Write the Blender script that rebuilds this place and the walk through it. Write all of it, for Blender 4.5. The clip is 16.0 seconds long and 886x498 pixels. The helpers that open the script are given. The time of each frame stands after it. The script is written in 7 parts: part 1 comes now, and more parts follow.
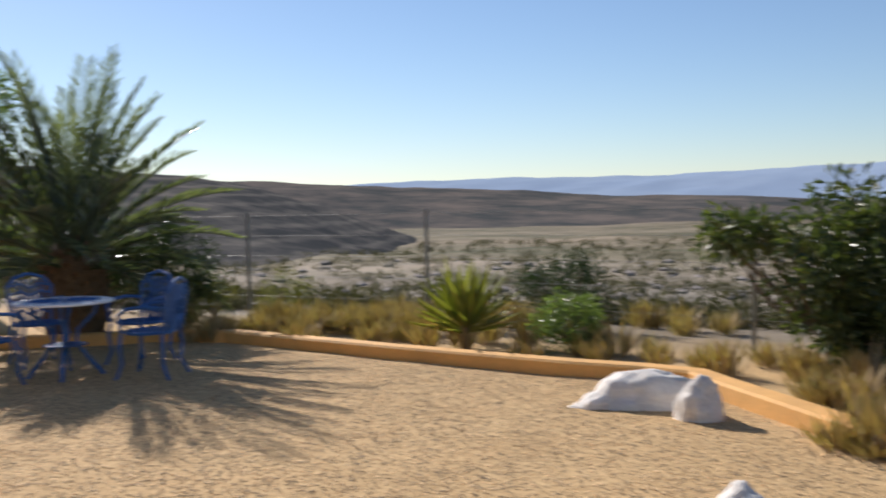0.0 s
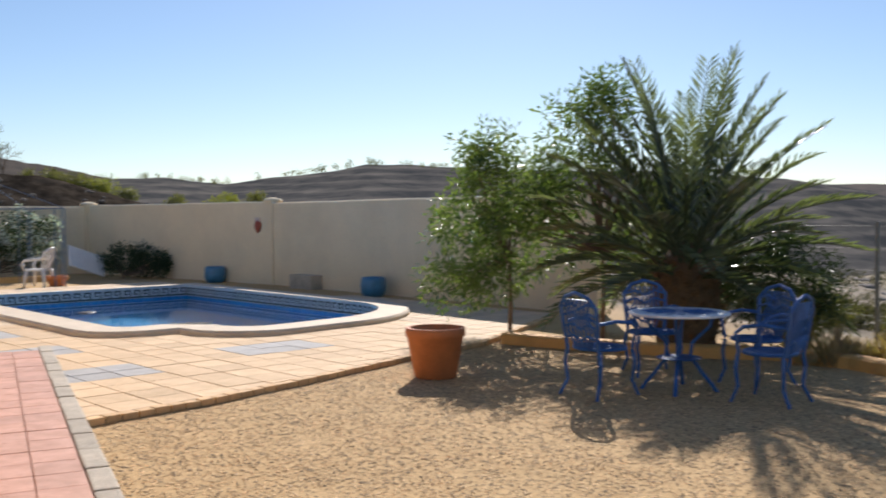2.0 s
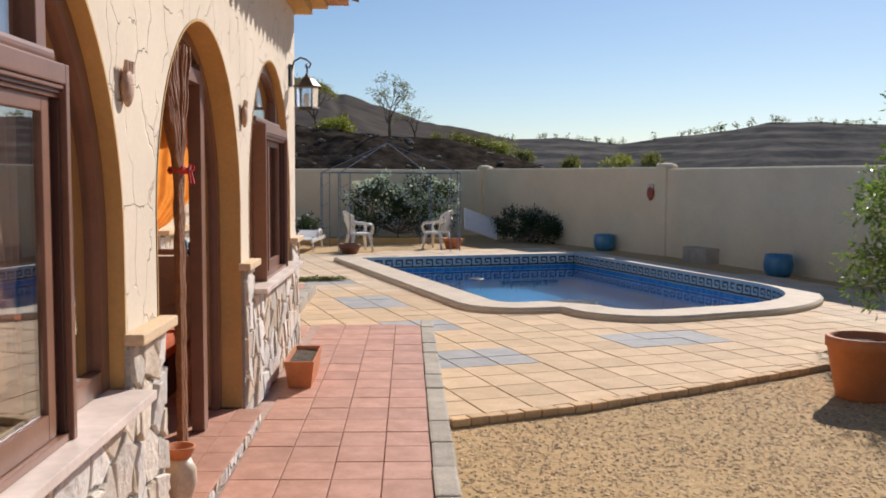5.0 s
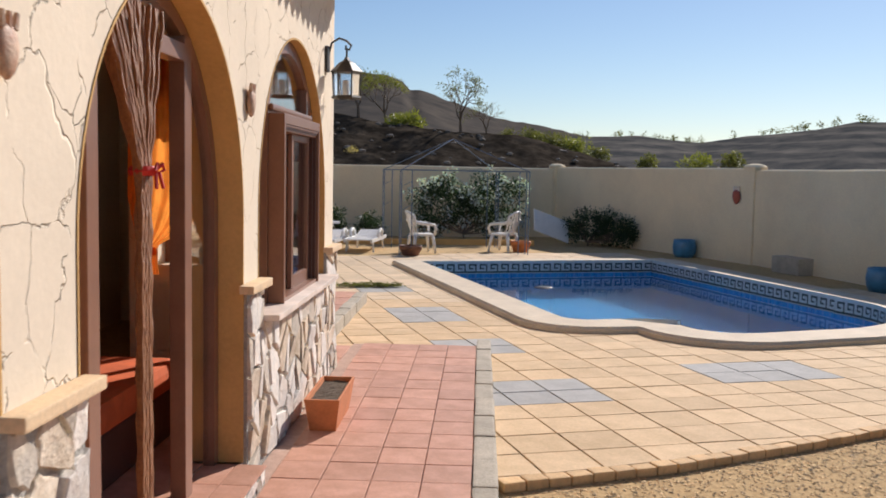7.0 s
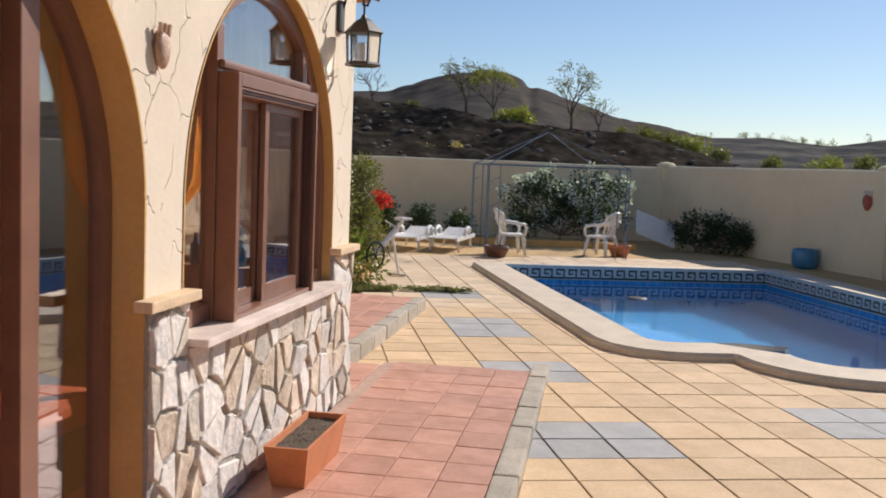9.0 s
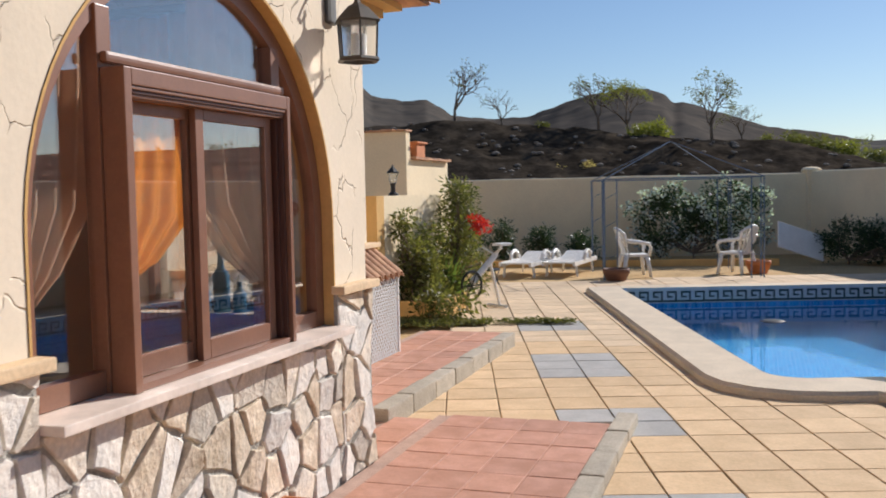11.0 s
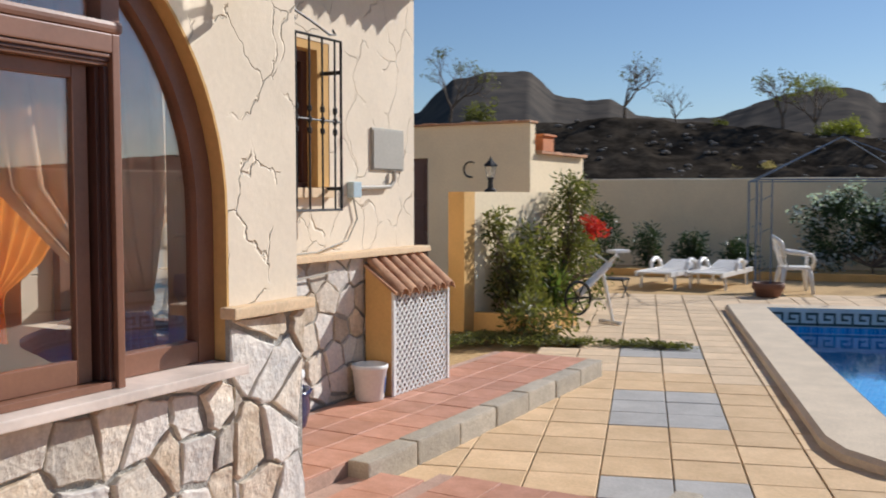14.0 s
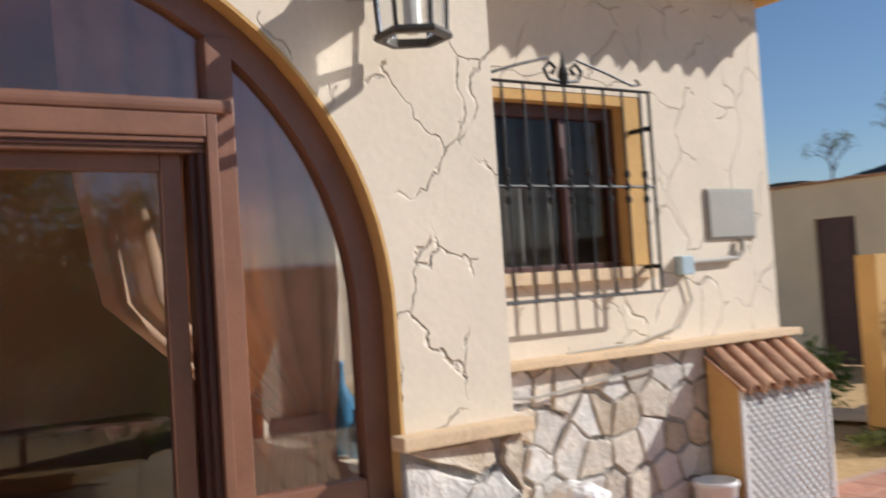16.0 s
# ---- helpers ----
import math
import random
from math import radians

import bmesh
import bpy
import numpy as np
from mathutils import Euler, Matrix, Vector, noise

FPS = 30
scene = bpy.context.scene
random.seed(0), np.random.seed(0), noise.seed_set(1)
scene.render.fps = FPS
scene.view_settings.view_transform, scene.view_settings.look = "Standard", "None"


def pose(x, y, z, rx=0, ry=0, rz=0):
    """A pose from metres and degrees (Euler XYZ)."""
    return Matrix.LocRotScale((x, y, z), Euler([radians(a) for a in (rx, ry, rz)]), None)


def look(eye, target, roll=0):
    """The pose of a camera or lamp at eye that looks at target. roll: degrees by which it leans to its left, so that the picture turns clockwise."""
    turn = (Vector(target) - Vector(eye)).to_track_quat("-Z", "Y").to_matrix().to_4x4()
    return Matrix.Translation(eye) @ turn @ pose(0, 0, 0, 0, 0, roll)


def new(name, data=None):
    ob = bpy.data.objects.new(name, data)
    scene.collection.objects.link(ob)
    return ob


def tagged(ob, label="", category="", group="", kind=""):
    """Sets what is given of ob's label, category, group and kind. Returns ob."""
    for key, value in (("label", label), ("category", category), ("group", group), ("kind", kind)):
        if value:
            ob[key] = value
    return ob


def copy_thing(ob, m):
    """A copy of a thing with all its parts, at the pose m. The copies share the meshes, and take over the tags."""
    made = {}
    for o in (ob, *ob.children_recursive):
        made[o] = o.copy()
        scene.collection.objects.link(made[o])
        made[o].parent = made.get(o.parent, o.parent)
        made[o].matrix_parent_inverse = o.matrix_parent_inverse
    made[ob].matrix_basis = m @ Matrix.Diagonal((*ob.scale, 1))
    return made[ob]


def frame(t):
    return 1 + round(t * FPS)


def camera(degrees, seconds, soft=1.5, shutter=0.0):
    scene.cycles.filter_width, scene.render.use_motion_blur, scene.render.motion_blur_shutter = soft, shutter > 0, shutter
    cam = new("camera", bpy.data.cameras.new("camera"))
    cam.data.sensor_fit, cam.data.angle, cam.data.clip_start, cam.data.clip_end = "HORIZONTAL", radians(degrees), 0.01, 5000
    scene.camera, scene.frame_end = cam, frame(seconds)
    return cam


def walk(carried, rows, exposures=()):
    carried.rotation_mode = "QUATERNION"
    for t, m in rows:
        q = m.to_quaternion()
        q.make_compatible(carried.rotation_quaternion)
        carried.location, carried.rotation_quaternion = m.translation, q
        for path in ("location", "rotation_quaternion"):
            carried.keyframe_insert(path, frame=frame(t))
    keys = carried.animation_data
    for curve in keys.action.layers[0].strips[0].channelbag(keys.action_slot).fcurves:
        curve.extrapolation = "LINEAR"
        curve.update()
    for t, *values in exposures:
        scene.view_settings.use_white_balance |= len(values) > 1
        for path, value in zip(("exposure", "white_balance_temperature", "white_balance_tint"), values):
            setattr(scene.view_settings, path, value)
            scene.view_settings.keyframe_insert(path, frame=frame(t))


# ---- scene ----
cam = camera(50.0, 16.0, 1.8, 0.5)
PATH = [
    (0, (0.36, -1.02, 1.53), (2.096, -0.031, 1.443), -1.19),
    (0.5, (0.47, -0.84, 1.545), (2.007, 0.438, 1.474), -0.78),
    (1, (0.58, -0.63, 1.53), (1.845, 0.918, 1.477), -0.4),
    (1.5, (0.68, -0.46, 1.535), (1.715, 1.25, 1.481), -0.3),
    (2, (0.715, -0.319, 1.584), (1.575, 1.485, 1.52), -0.3),
    (2.5, (0.85, -0.147, 1.585), (1.539, 1.729, 1.51), -0.2),
    (3, (0.917, 0.018, 1.601), (1.424, 1.951, 1.528), -0.1),
    (3.5, (0.988, 0.18, 1.616), (1.312, 2.152, 1.54), -0.2),
    (4, (1.08, 0.324, 1.613), (1.247, 2.315, 1.514), -0.9),
    (4.5, (1.08, 0.55, 1.639), (1.192, 2.543, 1.513), -0.6),
    (5, (1.052, 0.846, 1.747), (1.125, 2.839, 1.598), 0.3),
    (7.5, (1.285, 2.517, 1.792), (1.166, 4.507, 1.628), 1.0),
    (8, (1.387, 2.912, 1.771), (1.219, 4.897, 1.595), 1.1),
    (8.5, (1.528, 3.28, 1.754), (1.291, 5.258, 1.568), 1.6),
    (9, (1.669, 3.697, 1.734), (1.35, 5.664, 1.565), 2.3),
    (11.5, (2.141, 5.39, 1.657), (1.433, 7.258, 1.567), -1.5),
    (12, (2.163, 5.714, 1.649), (1.359, 7.544, 1.602), -1.0),
    (12.5, (2.271, 5.96, 1.645), (1.373, 7.747, 1.618), -0.7),
    (13, (2.308, 6.273, 1.628), (1.414, 8.061, 1.552), -0.1),
    (13.5, (2.385, 6.559, 1.633), (1.496, 8.347, 1.519), -0.0),
    (14, (2.47, 6.921, 1.616), (1.496, 8.664, 1.503), 0.0),
    (14.5, (2.537, 7.259, 1.63), (1.415, 8.912, 1.542), 0.2),
    (15, (2.531, 7.597, 1.615), (1.244, 9.127, 1.578), -0.2),
    (15.5, (2.465, 7.893, 1.621), (1.012, 9.268, 1.607), -1.6),
    (16, (2.478, 8.206, 1.638), (0.82, 9.323, 1.711), -3.7),
]
walk(cam, [(t, look(eye, target, roll)) for t, eye, target, roll in PATH],
     [(0, 0.36, 6400, 15), (2, 0.38, 6400, 15), (3, 0.24, 6400, 15), (4.5, 0.12, 6400, 15), (7.5, 0.17, 6450, 15), (11.5, 0.13, 6250, 13), (16, 0.0, 6050, 12)])

# ---- light ----
SUN_AZ, SUN_EL = 29.0, 30.0
world = bpy.data.worlds.new("sky")
scene.world = world
world.use_nodes = True
_n = world.node_tree.nodes
_sky = _n.new("ShaderNodeTexSky")
_sky.sky_type = "NISHITA"
_sky.sun_disc = False
_sky.sun_elevation = radians(SUN_EL)
_sky.sun_rotation = radians(SUN_AZ)
_sky.altitude = 300
_sky.air_density = 1.0
_sky.dust_density = 0.16
_sky.ozone_density = 3.6
world.node_tree.links.new(_sky.outputs[0], _n["Background"].inputs[0])
_n["Background"].inputs[1].default_value = 0.081
sun_data = bpy.data.lights.new("sun", "SUN")
sun_data.energy, sun_data.angle, sun_data.color = 5.0, radians(0.6), (1.0, 0.95, 0.87)
sun = new("sun", sun_data)
_h = math.cos(radians(SUN_EL))
sun.matrix_world = look((30 * math.sin(radians(SUN_AZ)) * _h, 30 * math.cos(radians(SUN_AZ)) * _h, 30 * math.sin(radians(SUN_EL))), (0, 0, 0))


# ---- materials ----
def base_mat(name):
    m = bpy.data.materials.new(name)
    m.use_nodes = True
    return m, m.node_tree.nodes, m.node_tree.links, m.node_tree.nodes["Principled BSDF"]


def noise_node(n, l, vec, scale, detail=4, rough=0.6):
    t = n.new("ShaderNodeTexNoise")
    t.inputs["Scale"].default_value, t.inputs["Detail"].default_value, t.inputs["Roughness"].default_value = scale, detail, rough
    l.new(vec, t.inputs["Vector"])
    return t.outputs["Fac"]


def ramp(n, l, fac, a, b, lo=0.35, hi=0.65):
    r = n.new("ShaderNodeValToRGB")
    r.color_ramp.elements[0].position, r.color_ramp.elements[1].position = lo, hi
    r.color_ramp.elements[0].color, r.color_ramp.elements[1].color = (*a, 1), (*b, 1)
    l.new(fac, r.inputs[0])
    return r.outputs[0]


def mixc(n, l, fac, a, b, mode="MIX"):
    x = n.new("ShaderNodeMix")
    x.data_type, x.blend_type = "RGBA", mode
    if isinstance(fac, float):
        x.inputs[0].default_value = fac
    else:
        l.new(fac, x.inputs[0])
    for k, c in ((6, a), (7, b)):
        if isinstance(c, tuple):
            x.inputs[k].default_value = (*c, 1)
        else:
            l.new(c, x.inputs[k])
    return x.outputs[2]


def shade(c, k):
    return tuple(min(1.0, v * k) for v in c)


def surf(name, color, rough=0.8, vary=0.2, scale=3.0, grain=0.12, gscale=60.0, bump=0.25, bscale=80.0, metal=0.0,
         other=None, per_object=0.0, per_island=0.0, spec=0.5, dist=0.01):
    """A matt surface with broad stains, fine grain and relief."""
    m, n, l, p = base_mat(name)
    co = n.new("ShaderNodeTexCoord").outputs["Object"]
    if per_object or per_island:
        rnd = n.new("ShaderNodeObjectInfo").outputs["Random"] if per_object else n.new("ShaderNodeNewGeometry").outputs["Random Per Island"]
        off = n.new("ShaderNodeVectorMath")
        off.operation = "MULTIPLY_ADD"
        cb = n.new("ShaderNodeCombineXYZ")
        for k in range(3):
            l.new(rnd, cb.inputs[k])
        l.new(cb.outputs[0], off.inputs[0])
        off.inputs[1].default_value = (37, 51, 23)
        l.new(co, off.inputs[2])
        co = off.outputs[0]
    c = ramp(n, l, noise_node(n, l, co, scale), shade(color, 1 - vary), other or shade(color, 1 + vary * 0.6))
    c = mixc(n, l, grain * 2, c, ramp(n, l, noise_node(n, l, co, gscale, 3), shade(color, 0.6), shade(color, 1.3)), "MIX")
    if per_object or per_island:
        k = per_object or per_island
        c = mixc(n, l, 1.0, c, ramp(n, l, rnd, (1 - k, 1 - k, 1 - k), (1 + k * 0.5,) * 3, 0, 1), "MULTIPLY")
    l.new(c, p.inputs["Base Color"])
    p.inputs["Roughness"].default_value, p.inputs["Metallic"].default_value = rough, metal
    p.inputs["Specular IOR Level"].default_value = spec
    if bump:
        b = n.new("ShaderNodeBump")
        b.inputs["Strength"].default_value, b.inputs["Distance"].default_value = bump, dist
        l.new(noise_node(n, l, co, bscale, 5), b.inputs["Height"])
        l.new(b.outputs[0], p.inputs["Normal"])
    return m


def plaster_lines(name, color):
    """Trowelled plaster with broken raised lines like big stones."""
    m, n, l, p = base_mat(name)
    co = n.new("ShaderNodeTexCoord").outputs["Object"]
    wob = n.new("ShaderNodeTexNoise")
    wob.inputs["Scale"].default_value, wob.inputs["Detail"].default_value = 5.5, 5
    l.new(co, wob.inputs["Vector"])
    add = n.new("ShaderNodeVectorMath")
    add.operation = "MULTIPLY_ADD"
    l.new(wob.outputs["Color"], add.inputs[0])
    add.inputs[1].default_value = (0.22, 0.22, 0.22)
    l.new(co, add.inputs[2])
    sq = n.new("ShaderNodeVectorMath")
    sq.operation = "MULTIPLY"
    sq.inputs[1].default_value = (0.05, 3.3, 2.9)
    l.new(add.outputs[0], sq.inputs[0])
    v = n.new("ShaderNodeTexVoronoi")
    v.feature = "DISTANCE_TO_EDGE"
    v.inputs["Scale"].default_value = 1.0
    l.new(sq.outputs[0], v.inputs["Vector"])
    line = n.new("ShaderNodeMapRange")
    line.interpolation_type = "SMOOTHSTEP"
    line.inputs[1].default_value, line.inputs[2].default_value = 0.0, 0.015
    line.inputs[3].default_value, line.inputs[4].default_value = 1.0, 0.0
    l.new(v.outputs["Distance"], line.inputs[0])
    gate = n.new("ShaderNodeMapRange")
    gate.inputs[1].default_value, gate.inputs[2].default_value = 0.44, 0.50
    l.new(noise_node(n, l, co, 3.4, 2), gate.inputs[0])
    mul = n.new("ShaderNodeMath")
    mul.operation = "MULTIPLY"
    l.new(line.outputs[0], mul.inputs[0])
    l.new(gate.outputs[0], mul.inputs[1])
    c = ramp(n, l, noise_node(n, l, co, 1.3), shade(color, 0.93), shade(color, 1.05))
    c = mixc(n, l, 0.12, c, ramp(n, l, noise_node(n, l, co, 40), shade(color, 0.75), shade(color, 1.15)))
    c = mixc(n, l, mul.outputs[0], c, shade(color, 0.90))
    l.new(c, p.inputs["Base Color"])
    p.inputs["Roughness"].default_value = 0.9
    p.inputs["Specular IOR Level"].default_value = 0.2
    b1 = n.new("ShaderNodeBump")
    b1.inputs["Strength"].default_value, b1.inputs["Distance"].default_value = 0.35, 0.008
    l.new(noise_node(n, l, co, 9.0, 6, 0.6), b1.inputs["Height"])
    b2 = n.new("ShaderNodeBump")
    b2.inputs["Strength"].default_value, b2.inputs["Distance"].default_value = 0.9, 0.012
    b2.invert = True
    l.new(mul.outputs[0], b2.inputs["Height"])
    l.new(b1.outputs[0], b2.inputs["Normal"])
    l.new(b2.outputs[0], p.inputs["Normal"])
    return m


def glass(name, color=(1, 1, 1), rough=0.0, ior=1.45):
    m, n, l, p = base_mat(name)
    p.inputs["Base Color"].default_value = (*color, 1)
    p.inputs["Transmission Weight"].default_value = 1.0
    p.inputs["Roughness"].default_value, p.inputs["IOR"].default_value = rough, ior
    return m


def leafy(name, a, b, trans=0.35, rough=0.5, spec=0.4):
    """Leaves: colour varies from leaf to leaf, and some light passes through."""
    m, n, l, p = base_mat(name)
    rnd = n.new("ShaderNodeNewGeometry").outputs["Random Per Island"]
    c = ramp(n, l, rnd, a, b, 0.0, 1.0)
    l.new(c, p.inputs["Base Color"])
    p.inputs["Roughness"].default_value = rough
    p.inputs["Specular IOR Level"].default_value = spec
    tr = n.new("ShaderNodeBsdfTranslucent")
    l.new(mixc(n, l, 1.0, c, (1.3, 1.5, 0.6), "MULTIPLY"), tr.inputs[0])
    mx = n.new("ShaderNodeMixShader")
    mx.inputs[0].default_value = trans
    l.new(p.outputs[0], mx.inputs[1])
    l.new(tr.outputs[0], mx.inputs[2])
    l.new(mx.outputs[0], n["Material Output"].inputs[0])
    return m


PLASTER = plaster_lines("cream_plaster_lines", (0.83, 0.71, 0.55))
CREAM = surf("cream_render", (0.84, 0.69, 0.47), 0.9, 0.08, 0.8, 0.06, 30, 0.4, 25, spec=0.2)
OCHRE = surf("ochre_render", (0.66, 0.40, 0.15), 0.85, 0.12, 2.0, 0.06, 40, 0.3, 30, spec=0.2)
LEDGE = surf("ledge_stone", (0.76, 0.55, 0.33), 0.7, 0.12, 5, 0.1, 60, 0.2, 40)
SILLM = surf("marble_sill", (0.80, 0.67, 0.57), 0.45, 0.18, 4, 0.06, 25, 0.05, 40)
STONE = surf("pale_stone", (0.74, 0.67, 0.57), 0.85, 0.22, 7, 0.14, 45, 0.9, 22, per_object=0.28, other=(0.78, 0.66, 0.50), dist=0.015)
STONE_W = surf("white_stone", (0.80, 0.75, 0.68), 0.8, 0.18, 9, 0.12, 45, 0.8, 14, per_object=0.14, other=(0.82, 0.73, 0.62), dist=0.02)
STONE_T = surf("tan_stone", (0.70, 0.55, 0.38), 0.85, 0.28, 8, 0.14, 45, 0.9, 14, per_object=0.18, other=(0.80, 0.70, 0.56), dist=0.02)
MORTAR = surf("grey_mortar", (0.44, 0.41, 0.36), 0.95, 0.2, 8, 0.15, 60, 1.0, 50, dist=0.02)
SLAB = surf("sand_slab", (0.73, 0.51, 0.29), 0.85, 0.12, 4, 0.08, 50, 0.3, 30, per_object=0.12, other=(0.77, 0.55, 0.33), spec=0.25)
SLAB_J = surf("sand_slab_far", (0.73, 0.55, 0.36), 0.85, 0.12, 4, 0.08, 50, 0.3, 30, per_island=0.12, spec=0.25)
SLAB_G = surf("grey_slab", (0.45, 0.435, 0.41), 0.85, 0.12, 4, 0.08, 50, 0.3, 30, per_object=0.08, spec=0.2)
JOINT = surf("deck_joint", (0.56, 0.42, 0.28), 0.95, 0.2, 6, 0.1, 60, 0.6, 60)
TERRA = surf("red_quarry_tile", (0.55, 0.265, 0.16), 0.62, 0.14, 6, 0.08, 60, 0.15, 40, per_object=0.12, other=(0.62, 0.32, 0.22))
GROUT = surf("pale_grout", (0.50, 0.33, 0.25), 0.95, 0.15, 9, 0.1, 80, 0.5, 90)
KERB = surf("grey_kerb_concrete", (0.47, 0.41, 0.32), 0.9, 0.2, 6, 0.15, 70, 0.6, 45, per_object=0.14)
COPING = surf("coping_stone", (0.70, 0.58, 0.43), 0.82, 0.12, 3, 0.1, 50, 0.3, 50, spec=0.25)
WOODB = surf("brown_lacquered_frame", (0.255, 0.118, 0.070), 0.38, 0.14, 5, 0.06, 70, 0.05, 60)
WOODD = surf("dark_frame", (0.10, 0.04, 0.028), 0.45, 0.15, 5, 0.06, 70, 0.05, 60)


def pane_glass(name, tint, gloss, grazing=0.50):
    """Double glazing: clear, with the mirror of its two panes."""
    m, n, l, p = base_mat(name)
    tr = n.new("ShaderNodeBsdfTransparent")
    tr.inputs[0].default_value = (*tint, 1)
    gl = n.new("ShaderNodeBsdfGlossy")
    gl.inputs["Roughness"].default_value = 0.0
    fr = n.new("ShaderNodeLayerWeight")
    fr.inputs[0].default_value = 0.5
    k = n.new("ShaderNodeMath")
    k.operation, k.use_clamp = "MULTIPLY_ADD", True
    l.new(fr.outputs[1], k.inputs[0])
    k.inputs[1].default_value, k.inputs[2].default_value = grazing, gloss
    mx = n.new("ShaderNodeMixShader")
    l.new(k.outputs[0], mx.inputs[0])
    l.new(tr.outputs[0], mx.inputs[1])
    l.new(gl.outputs[0], mx.inputs[2])
    l.new(mx.outputs[0], n["Material Output"].inputs[0])
    return m


GLASS = pane_glass("window_glass", (0.97, 0.98, 0.98), 0.06)
SCREEN = pane_glass("screened_window_glass", (0.62, 0.60, 0.58), 0.01, 0.10)
ROOFT = surf("roof_tile_clay", (0.50, 0.24, 0.13), 0.85, 0.25, 8, 0.12, 50, 0.5, 40, per_object=0.2, other=(0.62, 0.36, 0.2))
YKERB = surf("orange_kerb_paint", (0.74, 0.40, 0.12), 0.8, 0.14, 3, 0.08, 50, 0.4, 40)
ROOM = surf("room_wall", (0.78, 0.63, 0.45), 0.9, 0.08, 1, 0.05, 30, 0.1, 30)
IRON = surf("black_iron", (0.022, 0.021, 0.021), 0.5, 0.2, 10, 0.1, 90, 0.1, 90, metal=0.3)


def mosaic(name):
    m, n, l, p = base_mat(name)
    co = n.new("ShaderNodeTexCoord").outputs["Object"]
    br = n.new("ShaderNodeTexBrick")
    br.offset = 0.0
    for k, v in (("Scale", 1.0), ("Brick Width", 0.05), ("Row Height", 0.05), ("Mortar Size", 0.004)):
        br.inputs[k].default_value = v
    br.inputs["Color1"].default_value, br.inputs["Color2"].default_value = (0.012, 0.19, 0.46, 1), (0.035, 0.34, 0.62, 1)
    br.inputs["Mortar"].default_value = (0.16, 0.36, 0.60, 1)
    l.new(co, br.inputs["Vector"])
    l.new(br.outputs["Color"], p.inputs["Base Color"])
    p.inputs["Roughness"].default_value = 0.25
    return m


MOSAIC = mosaic("blue_pool_mosaic")
KEY_PALE = surf("pale_band_tile", (0.55, 0.60, 0.60), 0.3, 0.1, 8, 0.06, 60, 0.05, 60)
KEY_DARK = surf("dark_key_tile", (0.03, 0.05, 0.05), 0.3, 0.1, 8, 0.06, 60, 0.05, 60)


def water_mat():
    m, n, l, p = base_mat("pool_water")
    p.inputs["Base Color"].default_value = (0.55, 0.85, 0.98, 1)
    p.inputs["Transmission Weight"].default_value = 1.0
    p.inputs["Roughness"].default_value, p.inputs["IOR"].default_value = 0.0, 1.33
    co = n.new("ShaderNodeTexCoord").outputs["Object"]
    b = n.new("ShaderNodeBump")
    b.inputs["Strength"].default_value, b.inputs["Distance"].default_value = 0.12, 0.01
    l.new(noise_node(n, l, co, 4.0, 3), b.inputs["Height"])
    l.new(b.outputs[0], p.inputs["Normal"])
    return m


WATER = water_mat()


